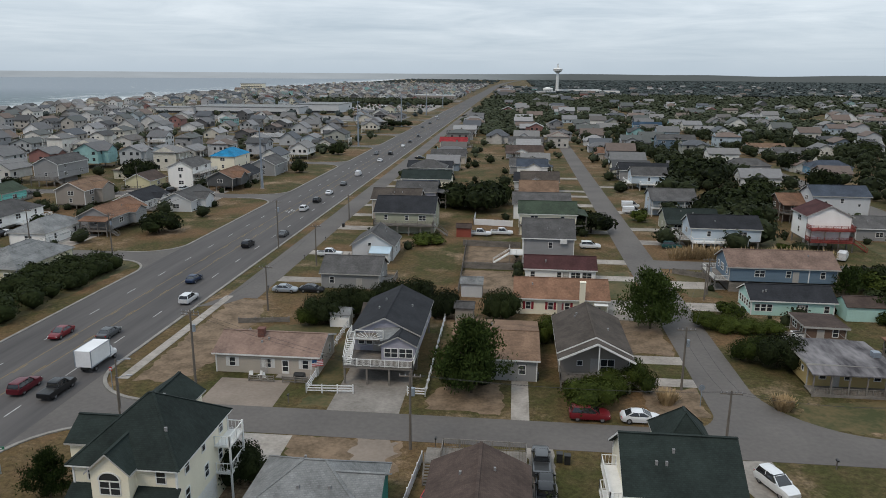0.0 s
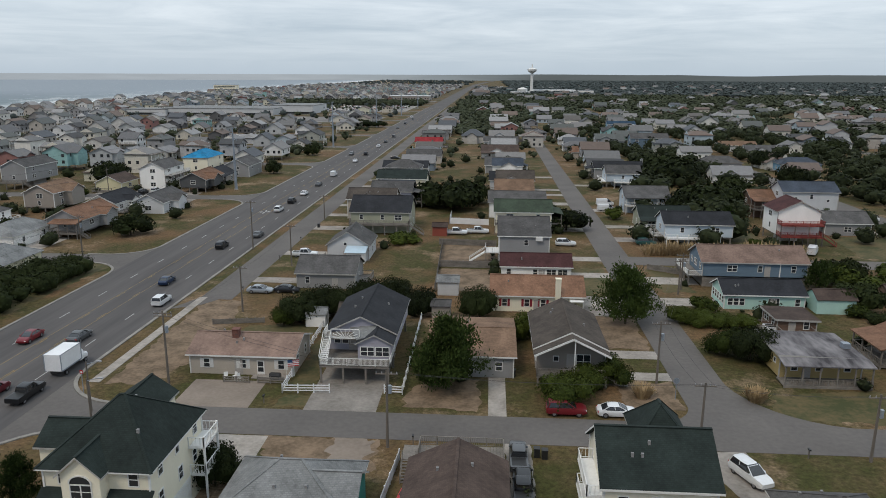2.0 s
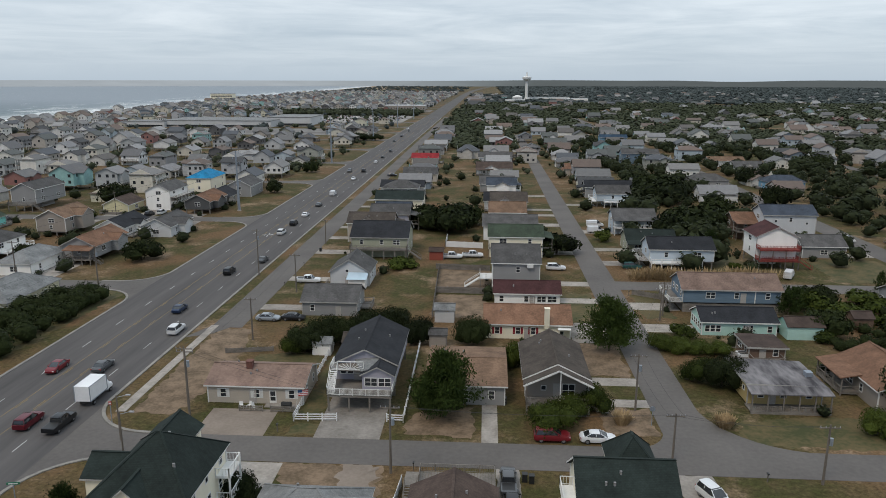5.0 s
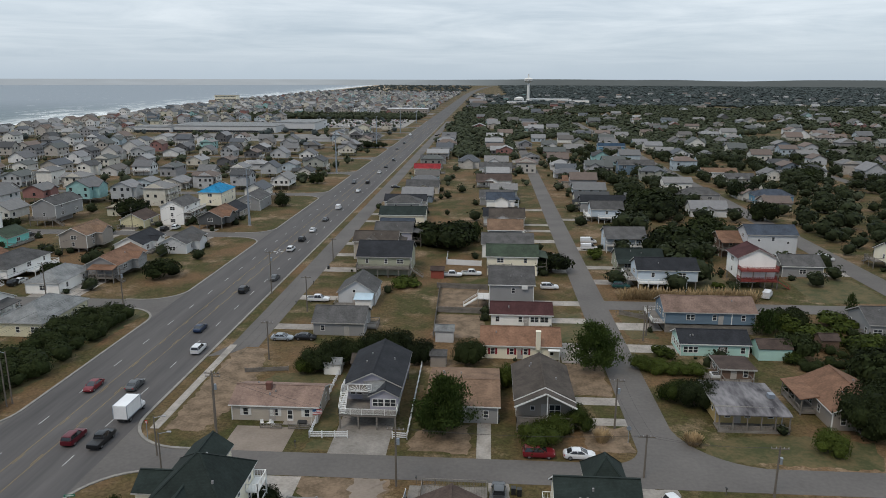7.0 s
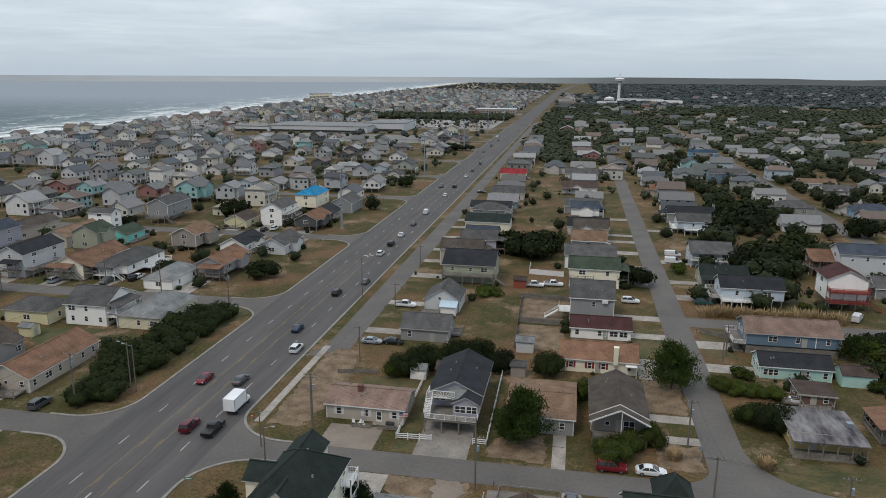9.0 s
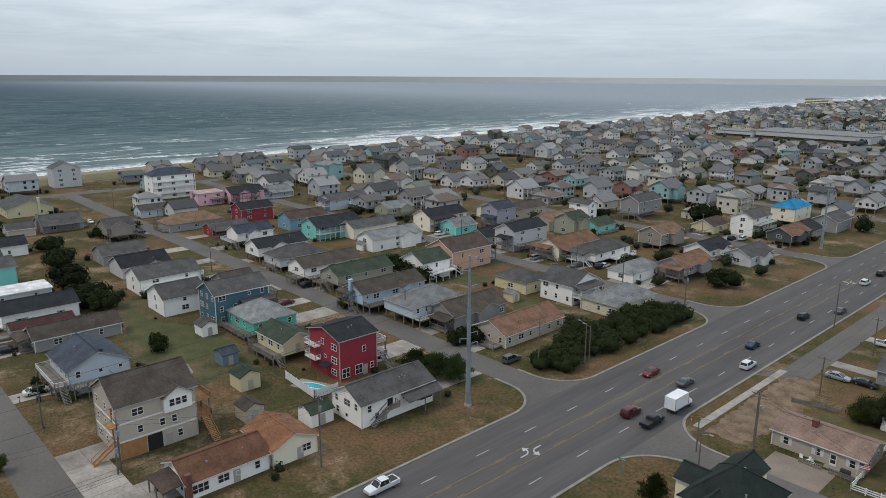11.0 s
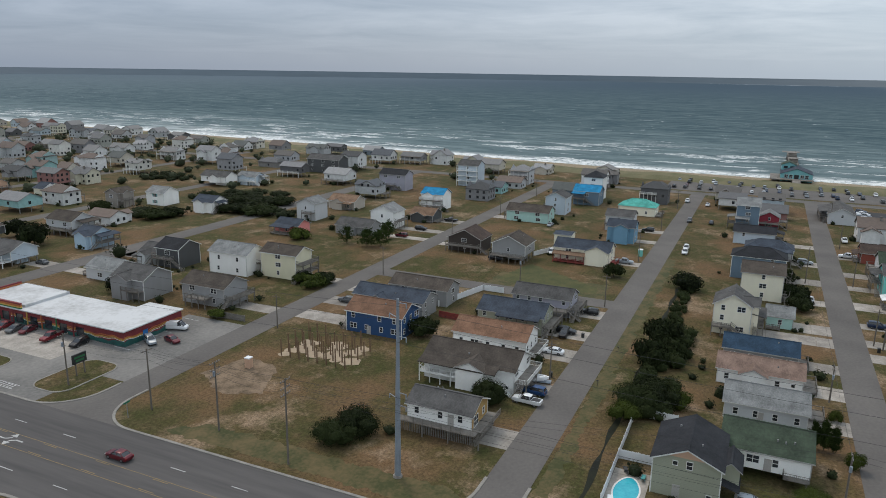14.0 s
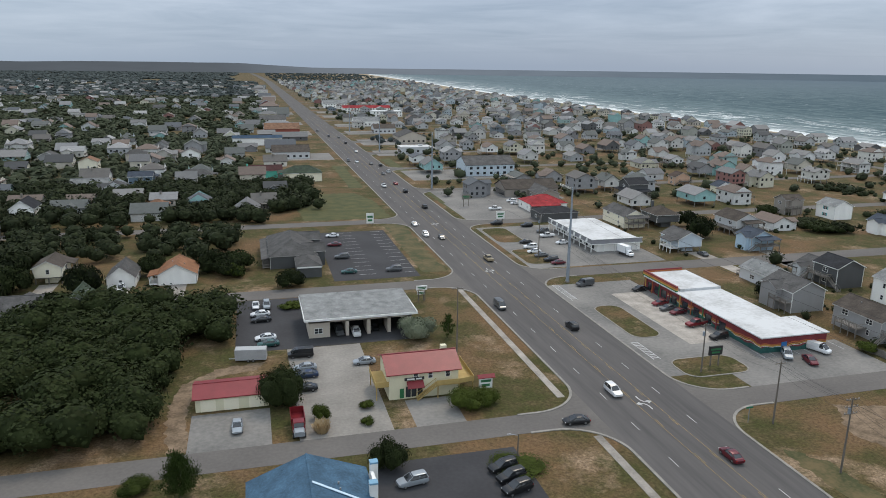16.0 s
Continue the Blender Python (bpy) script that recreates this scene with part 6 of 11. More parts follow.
def trunk_mesh(h, r):
    b = Build().tube((0, 0, -0.05), (0.04, 0.02, h * 0.5), r, r * 0.7, 7).tube((0.04, 0.02, h * 0.5), (0, 0, h), r * 0.7, r * 0.3, 7)
    for i in range(4):
        a = i * 1.7
        b.tube((0.02, 0, h * (0.4 + 0.1 * i)), (0.45 * math.cos(a), 0.45 * math.sin(a), h * (0.62 + 0.08 * i)), r * 0.4, r * 0.15, 5)
    return b.mesh("trunk", BARK)


GREYLEAF = leafmat("grey_green_leaves", (0.10, 0.12, 0.085), (0.17, 0.19, 0.13))
PLANTS = {
    "oak": ([crown_mesh("crown", s, 10, 4200, 0.028, OAKLEAF, core=0.76) for s in (1, 2, 3, 4)], trunk_mesh(0.5, 0.05)),
    "faroak": ([crown_mesh("crown", s, 8, 1100, 0.06, OAKLEAF, core=0.78) for s in (1, 2, 3, 4)], trunk_mesh(0.5, 0.05)),
    "greyoak": ([crown_mesh("crown", 9, 7, 2600, 0.036, GREYLEAF)], trunk_mesh(0.5, 0.05)),
    "pine": ([pine_mesh(s, PINELEAF, 36, 9, 44, 0.030) for s in (5, 6, 7)], trunk_mesh(0.9, 0.035)),
    "farpine": ([pine_mesh(s, PINELEAF, 26, 7, 9, 0.055) for s in (5, 6, 7)], trunk_mesh(0.9, 0.035)),
    "shrub": ([crown_mesh("crown", s, 8, 3400, 0.031, SHRUBLEAF, tall=0.85, core=0.74) for s in (11, 12, 13)], trunk_mesh(0.35, 0.04)),
    "farshrub": ([crown_mesh("crown", s, 6, 700, 0.08, SHRUBLEAF, tall=0.85, core=0.78) for s in (11, 12, 13)], trunk_mesh(0.35, 0.04)),
}
TREES = {}
tree_rnd = random.Random(8)


def tree(kind, x, y, h, r):
    """A tree or shrub of height h and crown radius r."""
    if kind == "grass":
        return grass_clump(x, y, h, r)
    i = tree_rnd.randrange(len(PLANTS[kind][0]))
    top = 1.0
    if kind in ("oak", "shrub", "pine") and math.hypot(x, y + 15) > 140:
        kind = "far" + kind
    m = Matrix.Translation((x, y, 0)) @ Matrix.Rotation(tree_rnd.uniform(0, 6.28), 4, "Z") @ Matrix.Diagonal((r, r, h / (0.86 if not kind.endswith("pine") else 1.0) * top, 1))
    if (kind, i) not in TREES:
        lab = {"oak": "dense dark green live oak with rounded crown", "greyoak": "round grey-green shrubby tree on a lawn", "pine": "dark green pine with layered drooping branches", "shrub": "dense green coastal shrub growing on sandy grass"}[kind.replace("far", "")]
        bush = kind.endswith("shrub")
        th = thing("shrub" if bush else "pine_tree" if kind.endswith("pine") else "oak_tree", 0, 0, 0, 0, lab, "shrub" if bush else "tree",
                   "coastal shrubs" if bush else "pine trees" if kind.endswith("pine") else "live oak trees")
        part("trunk", PLANTS[kind][1], None, th)
        part("crown", PLANTS[kind][0][i], None, th)
        th.matrix_basis = m
        TREES[kind, i] = [th, Matrix.Diagonal((1, 1, 1, 1))]
        return th
    src = TREES[kind, i][0]
    made = copy_thing(src, Matrix())
    made.matrix_basis = m
    return made


def reed_build(b, x, y, h, r, n, rg):
    for _ in range(n):
        a, q = rg.uniform(0, 6.28), r * math.sqrt(rg.random()) * 0.6
        px, py = x + q * math.cos(a), y + q * math.sin(a)
        hh = h * rg.uniform(0.6, 1.15)
        lean = rg.uniform(0.1, 0.5) * h
        tx, ty = px + lean * math.cos(a), py + lean * math.sin(a)
        wv = rg.uniform(0.04, 0.09)
        s, c = math.sin(a) * wv, math.cos(a) * wv
        b.poly([(px - s, py + c, 0), (px + s, py - c, 0), (tx + s, ty - c, hh * 0.75), (tx - s, ty + c, hh * 0.75)])
        b.poly([(tx - s * 2, ty + c * 2, hh * 0.72), (tx + s * 2, ty - c * 2, hh * 0.72), (tx + lean * 0.3 * math.cos(a), ty + lean * 0.3 * math.sin(a), hh)])


def grass_clump(x, y, h, r):
    b = Build()
    reed_build(b, 0, 0, h, r, 260, random.Random(int(x * 7 + y)))
    ob = new("grass_clump", b.mesh("grass_clump", REEDLEAF))
    ob.location = (x, y, 0)
    return tagged(ob, "clump of tall dry ornamental grass", "grass")


# ---- utility poles and lamps ----
INSUL = mat("insulator", (0.30, 0.30, 0.31), (0.2, 0.2, 0.21), 0.3)


def pole(x, y, h, kind):
    if kind == "steel":
        th = thing("transmission_pole", x, y, 0, 0, "tall galvanised steel power transmission pole", "pole", "steel transmission poles")
        part("shaft", Build().tube((0, 0, 0), (0, 0, h), 0.52, 0.2, 14), STEEL, th)
        part("base_plate", Build().tube((0, 0, -0.05), (0, 0, 0.35), 0.75, 0.7, 12), CONCRETE, th)
        for z, s in ((h * 0.42, 1), (h * 0.455, -1), (h * 0.49, 1), (h * 0.8, 1), (h * 0.9, -1), (h * 0.98, 1)):
            part("crossarm", Build().tube((0, 0, z), (1.7 * s * 0.35, 1.7 * s, z + 0.25), 0.09, 0.06, 6).tube((1.7 * s * 0.35, 1.7 * s, z + 0.2), (1.7 * s * 0.35, 1.7 * s, z - 0.5), 0.09, 0.09, 6), STEEL, th)
        return th
    if kind == "lamp":
        th = thing("street_lamp", x, y, 0, 0, "slim street lamp on a weathered pole", "street lamp", "street lamps")
        part("post", Build().tube((0, 0, 0), (0, 0, h), 0.13, 0.09, 8), POLEWOOD, th)
        part("arm", Build().tube((0, 0, h - 0.3), (-1.6 if x < HWL else 1.4, 0, h + 0.1), 0.04, 0.03, 6), STEEL, th)
        part("lamp_head", Build().box(-2.1 if x < HWL else 1.3, -0.14, h + 0.04, -1.5 if x < HWL else 1.9, 0.14, h + 0.18), INSUL, th)
        return th
    th = thing("utility_pole", x, y, 0, 0, "weathered wooden utility pole with crossarm", "pole", "wooden utility poles")
    part("post", Build().tube((0, 0, 0), (0, 0, h), 0.17, 0.11, 8), POLEWOOD, th)
    zs = [h - 0.4] if kind != "double" else [h - 0.3, h - 1.5, h - 2.6]
    for z in zs:
        arm = part("crossarm", Build().box(-1.2, -0.06, z - 0.06, 1.2, 0.06, z + 0.06), POLEWOOD, th)
        for u in (-1.1, -0.5, 0.5, 1.1):
            part("insulator", Build().tube((u, 0, z + 0.06), (u, 0, z + 0.26), 0.06, 0.04, 6), INSUL, arm)
    if kind in ("double", "wood") and int(x) % 2 == 0:
        part("transformer", Build().tube((0.32, 0, h - 2.6), (0.32, 0, h - 1.7), 0.22, 0.22, 10), STEEL, th)
    return th


# ---- vehicles: parked and on the highway ----
car(9.9, 79.5, 0, "suv", "red")
car(15.9, 79.5, 0, "sedan", "white")
car(4.1, 63.9, 90, "suv", "black")
car(3.8, 68.0, 90, "pickup", "grey")
car(4.0, 61.8, 90, "pickup", "black")
car(27.0, 66.4, -68, "suv", "white")
car(-41.8, 124.6, 0, "sedan", "steel")
car(-36.9, 125.2, 0, "sedan", "black")
car(-40.4, 151.8, 0, "pickup", "white")
car(-2.5, 179.0, 0, "pickup", "white")
car(18.6, 167.1, 0, "suv", "white")
car(36.3, 222.8, 0, "van", "white")
car(35.3, 213.4, 0, "van", "white")
car(74.1, 163.6, 60, "van", "white")
car(37.9, 169.6, 0, "suv", "green")
car(46.9, 110.2, 0, "pickup", "white")
car(36.2, 223.4, 0, "suv", "black")
car(106.5, 204.1, 0, "van", "white")
car(-45.0, 340.9, 0, "sedan", "black")
car(-8.0, 177.2, 0, "pickup", "white")
car(-61.6, 79.3, 90, "suv", "maroon")
car(-57.0, 88.2, 90, "boxtruck", "white")
car(-68.9, 98.0, -90, "sedan", "red")
car(-57.0, 116.8, 90, "suv", "white")
car(-61.6, 129.1, 90, "sedan", "navy")
car(-61.6, 158.3, 90, "suv", "black")
car(-57.0, 170.5, 90, "sedan", "grey")
car(-61.6, 204.2, 90, "suv", "white")
car(-61.6, 218.5, 90, "suv", "black")
car(-61.6, 233.9, 90, "sedan", "white")
car(-61.6, 254.3, 90, "sedan", "grey")
car(-61.6, 279.9, 90, "van", "white")
car(-61.6, 326.6, 90, "sedan", "white")
car(-61.6, 355.4, 90, "suv", "black")
car(-68.9, 355.0, -90, "suv", "grey")
car(-61.6, 396.6, 90, "sedan", "white")
car(-61.6, 423.5, 90, "sedan", "black")
car(-61.6, 460.4, 90, "suv", "grey")
car(-68.9, 537.3, -90, "sedan", "black")
car(-68.9, 585.7, -90, "suv", "black")
car(-68.9, 643.0, -90, "sedan", "grey")
car(-73.2, 674.4, -90, "suv", "white")
car(-73.2, 30.7, -90, "pickup", "white")
car(-57.0, 79.0, 90, "pickup", "black")
car(-61.6, 98.9, 90, "sedan", "grey")
car(-61.6, -143.2, 90, "suv", "white")
car(-68.9, -117.3, -90, "sedan", "maroon")
car(-68.9, -177.6, -90, "suv", "black")
car(-57.0, -195.8, 90, "van", "grey")
car(-68.9, -241.1, -90, "pickup", "tan")
car(-61.6, -272.8, 90, "sedan", "grey")
car(-57.0, -278.2, 90, "suv", "white")
car(-57.0, -296.8, 90, "sedan", "white")
car(-68.9, -329.5, -90, "suv", "black")
car(-68.9, -370.4, -90, "suv", "black")
car(-61.6, -388.8, 90, "pickup", "white")
car(-68.9, -394.9, -90, "sedan", "red")
car(-68.9, -430.0, -90, "sedan", "grey")
car(-73.2, -437.6, -90, "suv", "white")
car(-73.2, -464.6, -90, "suv", "black")
car(-68.9, -473.2, -90, "sedan", "grey")
car(-57.0, -491.5, 90, "suv", "grey")
car(-61.6, -485.1, 90, "sedan", "white")
car(-68.9, -539.4, -90, "sedan", "white")
car(-68.9, -596.6, -90, "suv", "black")
car(-68.9, -641.7, -90, "sedan", "grey")
car(-61.6, -652.5, 90, "suv", "black")
car(-57.0, -707.3, 90, "sedan", "black")
car(-49.5, -133.9, -5, "sedan", "black")
car(-99.3, -188.5, 10, "sedan", "red")
car(-99.1, -184.4, 10, "sedan", "grey")
car(-100.0, -181.1, 10, "sedan", "maroon")
car(-99.4, -172.4, 10, "pickup", "red")
car(-99.5, -163.6, 10, "suv", "black")
car(-100.4, -200.9, 10, "sedan", "black")
car(-87.3, -208.7, 10, "van", "grey")
car(-107.5, -150.7, 60, "suv", "steel")
car(-110.2, -146.9, 75, "sedan", "maroon")
car(-116.6, -151.8, 110, "van", "white")
car(-116.0, -237.3, 100, "boxtruck", "white")
car(-89.1, -260.0, 0, "sedan", "black")
car(-88.0, -252.8, 0, "suv", "white")
car(-87.0, -246.7, 0, "sedan", "white")
car(-87.4, -241.4, 0, "sedan", "grey")
car(-88.3, -235.4, 0, "suv", "black")
car(-89.2, -231.8, 0, "sedan", "maroon")
car(-99.3, -285.0, 0, "suv", "black")
car(-101.6, -274.5, 0, "suv", "grey")
car(-100.4, -267.3, 0, "pickup", "white")
car(-101.6, -256.4, 0, "sedan", "white")
car(-88.9, -291.3, 0, "suv", "black")
car(-111.7, -336.0, 0, "suv", "white")
car(-111.6, -330.3, 0, "sedan", "white")
car(-98.1, -319.7, 0, "pickup", "white")
car(-14.3, -187.2, 90, "pickup", "grey")
car(-18.0, -185.6, 90, "pickup", "white")
car(-22.7, -188.2, 90, "suv", "black")
car(4.3, -210.0, 90, "sedan", "white")
car(1.6, -209.4, 90, "suv", "steel")
car(3.3, -203.2, 5, "sedan", "white")
car(3.1, -199.0, 5, "sedan", "black")
car(2.4, -186.7, 5, "sedan", "white")
car(1.9, -182.8, 5, "sedan", "green")
car(-4.6, -175.0, 0, "van", "black")
car(-5.0, -168.0, 0, "sedan", "steel")
car(-5.0, -164.3, 0, "sedan", "navy")
car(-4.3, -158.2, 0, "sedan", "black")
car(-17.3, -168.3, 0, "sedan", "steel")
car(8.1, -145.8, 90, "sedan", "steel")
car(-17.4, -122.3, 10, "suv", "steel")
car(-31.9, -122.8, 15, "suv", "black")
car(-32.2, -119.9, 15, "suv", "black")
car(-32.0, -116.8, 15, "suv", "black")
car(-2.0, -142.9, 90, "dumptruck", "red")
car(-23.5, -283.7, 0, "sedan", "white")
car(-22.7, -270.2, 0, "sedan", "maroon")
car(-23.2, -253.3, 0, "suv", "grey")
car(-23.2, -236.0, 0, "sedan", "green")
car(-36.8, -235.5, 0, "suv", "grey")
car(39.7, -232.6, 90, "suv", "white")
car(-120.7, -64.8, -94, "suv", "blue")
car(-116.2, -64.8, -93, "pickup", "white")
car(-154.0, -67.8, 0, "suv", "black")
car(-250.5, -51.1, 0, "suv", "white")
car(-256.9, -51.4, 0, "suv", "white")
car(-98.6, -25.2, 90, "suv", "steel")
car(-272.3, -105.6, 0, "sedan", "steel")
car(-229.0, -92.7, 0, "suv", "white")
car(-212.6, -106.9, 90, "suv", "black")
car(-308.4, -46.9, 0, "sedan", "black")
car(-308.6, -55.6, 0, "suv", "grey")
car(-351.9, -51.9, 0, "sedan", "white")
car(-297.2, 1.1, 0, "pickup", "white")
car(-357.7, -61.7, 0, "suv", "white")
car(-306.9, 61.8, 0, "sedan", "white")
car(-288.0, 114.8, 0, "suv", "black")
car(-278.2, 112.5, 0, "sedan", "grey")
car(-170.1, 79.3, 90, "suv", "black")
car(-125.3, 160.2, 90, "suv", "black")
car(-125.2, 162.5, 90, "sedan", "white")
car(-113.0, 234.5, 90, "suv", "white")
car(-115.9, 231.3, 90, "suv", "black")
car(-93.1, 81.8, 90, "suv", "grey")


# ---- trees, shrubs ----
tree("pine", -4.5, 85.2, 10.0, 5.4)
for ox, oy, oh, orad in ((49.5, -232.5, 8.0, 5.5), (52.0, -214.5, 6.5, 5.0), (72.0, -252.0, 8.0, 7.0), (68.0, -238.0, 7.5, 6.0), (12.5, -242.0, 5.5, 5.0), (9.0, -248.0, 6.0, 5.5), (33.0, -247.0, 6.5, 4.6),
                         (72.5, -226.0, 7.0, 6.0), (110.9, 268.6, 8.0, 7.0), (120.4, 324.9, 8.0, 8.0), (178.3, 388.4, 8.0, 9.0), (78.9, 234.5, 8.0, 8.0), (71.9, 297.3, 8.0, 9.0)):
    tree("oak", ox, oy, oh, orad)
tree("pine", -6.7, 85.8, 6.5, 3.2)
tree("pine", 22.8, 112.4, 9.5, 6.0)
tree("shrub", 10.0, 82.5, 3.6, 4.2)
tree("shrub", 12.9, 86.4, 3.4, 3.4)
tree("shrub", 16.8, 88.5, 3.8, 2.8)
tree("grass", 20.0, 84.8, 1.6, 1.4)
tree("oak", -30.2, 109.3, 5.0, 4.0)
tree("oak", -27.6, 112.4, 5.5, 3.6)
tree("oak", -24.9, 113.3, 5.0, 3.6)
tree("oak", -20.7, 116.9, 5.5, 3.8)
tree("oak", -16.4, 118.3, 5.5, 3.8)
tree("oak", -11.0, 114.5, 5.0, 3.4)
tree("shrub", -32.6, 107.6, 3.0, 2.6)
tree("oak", -1.0, 114.2, 5.5, 3.6)
tree("shrub", 5.7, 104.6, 4.2, 2.6)
tree("oak", -11.0, 212.3, 9.0, 11.0)
tree("oak", -18.9, 220.9, 7.0, 6.0)
tree("oak", -4.8, 222.9, 7.0, 6.0)
tree("shrub", -20.3, 166.6, 2.6, 4.5)
tree("oak", 20.4, 184.8, 6.0, 7.0)
tree("shrub", 15.8, 186.9, 3.5, 4.0)
tree("oak", 70.0, 274.5, 10.0, 13.0)
tree("oak", 65.7, 298.3, 8.0, 9.0)
tree("oak", 65.1, 214.1, 9.0, 11.0)
tree("oak", 73.0, 218.7, 7.0, 7.0)
tree("oak", 57.4, 210.4, 7.0, 7.0)
tree("pine", 63.4, 190.6, 6.0, 2.6)
tree("shrub", 35.0, 100.2, 4.0, 3.4)
tree("oak", 37.9, 98.5, 5.2, 4.4)
tree("shrub", 35.4, 201.6, 3.0, 3.4)
tree("shrub", 32.1, 114.1, 2.6, 3.0)
tree("shrub", 35.0, 113.1, 2.4, 3.0)
tree("shrub", 38.2, 112.2, 2.2, 3.0)
tree("shrub", 41.7, 112.1, 2.2, 3.0)
tree("shrub", 37.5, 120.4, 2.4, 2.6)
tree("pine", 62.4, 134.8, 5.0, 3.6)
tree("shrub", 68.1, 137.2, 4.0, 4.0)
tree("oak", 64.5, 123.7, 5.0, 5.0)
tree("grass", 34.0, 84.8, 1.5, 1.6)
tree("oak", -26.4, 61.9, 4.6, 3.0)
tree("pine", -43.3, 57.1, 5.0, 2.6)
tree("oak", 63.0, 90.4, 8.0, 6.5)
tree("oak", 67.5, 95.5, 7.5, 6.0)
tree("oak", 73.6, 105.2, 8.0, 7.0)
tree("shrub", 72.9, 133.6, 3.0, 5.0)
tree("shrub", 81.3, 141.4, 3.0, 5.0)
tree("shrub", 80.6, 127.5, 3.4, 5.0)
tree("oak", 71.0, 140.6, 5.0, 4.5)
tree("pine", 63.8, 136.4, 5.5, 4.0)
tree("pine", 89.2, 151.6, 5.0, 1.8)
tree("oak", 76.8, 115.5, 5.0, 5.0)
tree("shrub", 54.2, 84.0, 3.2, 3.2)
tree("shrub", 62.8, 120.1, 2.0, 3.0)
tree("shrub", 64.0, 171.5, 1.4, 2.0)
tree("oak", -87.4, 284.9, 5.0, 4.0)
tree("oak", -88.0, 353.0, 6.0, 4.6)
tree("oak", -89.3, 169.9, 5.5, 5.5)
tree("oak", -139.6, 254.7, 8.0, 7.0)
tree("shrub", -133.4, 223.5, 3.0, 3.0)
tree("oak", -98.5, 547.7, 6.0, 9.0)
tree("oak", -107.4, 546.8, 6.0, 8.0)
tree("oak", -85.2, 549.0, 5.0, 7.0)
tree("oak", -173.5, 230.0, 4.0, 4.0)
tree("oak", -120.4, 169.9, 4.0, 4.0)
tree("shrub", -153.3, 28.9, 3.0, 2.2)
tree("oak", -159.1, 107.6, 6.0, 6.5)
tree("oak", -167.5, 109.9, 5.0, 5.0)
tree("oak", -151.7, 106.8, 5.0, 4.5)
tree("pine", -98.1, 64.0, 5.0, 4.6)
tree("pine", -103.6, 63.4, 4.4, 3.6)
tree("pine", -94.5, 66.2, 5.0, 4.0)
tree("oak", -107.7, 80.6, 4.0, 3.4)
tree("oak", -106.0, 83.5, 4.0, 3.0)
tree("shrub", -166.3, 136.1, 2.0, 4.0)
tree("shrub", -120.2, 171.2, 3.0, 3.0)
tree("shrub", -146.8, 76.7, 3.0, 3.0)
tree("oak", -276.2, 64.6, 5.0, 7.0)
tree("oak", -276.2, 57.3, 5.0, 5.0)
tree("oak", -88.4, -89.6, 4.0, 4.2)
tree("oak", -93.3, -88.0, 4.4, 4.6)
tree("oak", -157.9, -46.1, 7.0, 5.0)
tree("oak", -146.1, -46.5, 6.0, 4.5)
tree("oak", -151.2, -42.6, 5.0, 4.0)
tree("oak", -206.6, -45.9, 5.0, 5.0)
tree("oak", -123.2, -45.7, 5.0, 5.0)
tree("oak", -126.5, -42.8, 5.0, 5.0)
tree("shrub", -118.0, -47.0, 3.4, 3.6)
tree("shrub", -127.3, -39.5, 3.4, 3.6)
tree("pine", -121.2, -14.8, 5.5, 1.6)
tree("pine", -121.3, -16.3, 5.0, 1.3)
tree("pine", -121.1, -13.3, 4.6, 1.4)
tree("shrub", -116.8, -10.6, 3.0, 1.8)
tree("shrub", -103.4, -16.9, 1.8, 3.4)
tree("oak", -241.9, 32.2, 6.0, 6.0)
tree("oak", -218.1, 29.4, 6.0, 6.5)
tree("oak", -195.8, 26.4, 6.0, 7.0)
tree("oak", -189.4, 29.0, 5.0, 5.0)
tree("oak", -267.0, 36.8, 5.0, 5.0)
tree("shrub", -160.1, -142.7, 3.4, 4.0)
tree("shrub", -161.4, -147.8, 3.0, 3.0)
tree("oak", -139.3, -97.8, 4.5, 4.0)
tree("pine", -209.5, -162.5, 6.0, 3.6)
tree("pine", -208.0, -153.2, 6.5, 4.5)
tree("pine", -210.6, -149.4, 6.0, 4.5)
tree("pine", -223.1, -153.0, 6.5, 3.6)
tree("oak", -113.3, -71.4, 4.6, 3.8)
tree("oak", -210.1, -67.6, 4.6, 3.6)
tree("shrub", -206.9, -181.3, 4.0, 4.5)
tree("oak", -249.8, -233.5, 4.0, 9.0)
tree("oak", -252.1, -247.6, 4.0, 9.0)
tree("oak", -257.7, -227.4, 4.0, 7.0)
tree("oak", -251.0, -260.4, 4.0, 7.0)
tree("oak", -209.0, -17.5, 5.0, 5.0)
tree("oak", -200.6, -16.2, 4.0, 4.0)
tree("oak", -228.3, -19.6, 4.0, 3.6)
tree("shrub", -134.0, -12.3, 2.0, 1.6)
tree("shrub", -137.0, 5.6, 1.6, 2.0)
tree("oak", -149.9, 28.0, 3.6, 2.4)
tree("oak", -310.9, 29.6, 4.0, 5.0)
tree("oak", -132.3, -187.6, 5.0, 4.6)
tree("oak", -164.2, -141.5, 3.6, 3.6)
tree("oak", -162.9, -147.7, 3.4, 3.0)
tree("shrub", -126.8, -148.8, 2.4, 2.6)
tree("oak", -156.6, -255.0, 8.0, 6.0)
tree("oak", -162.2, -271.9, 7.0, 5.0)
tree("oak", -153.6, -282.0, 5.0, 5.0)
tree("oak", -210.2, -286.4, 4.6, 5.0)
tree("oak", -235.9, -221.7, 4.6, 9.0)
tree("oak", -234.4, -233.4, 4.4, 8.0)
tree("oak", -208.8, -253.2, 4.4, 7.0)
tree("oak", -216.2, -250.4, 4.0, 6.0)
tree("oak", 0.2, -153.6, 7.5, 5.0)
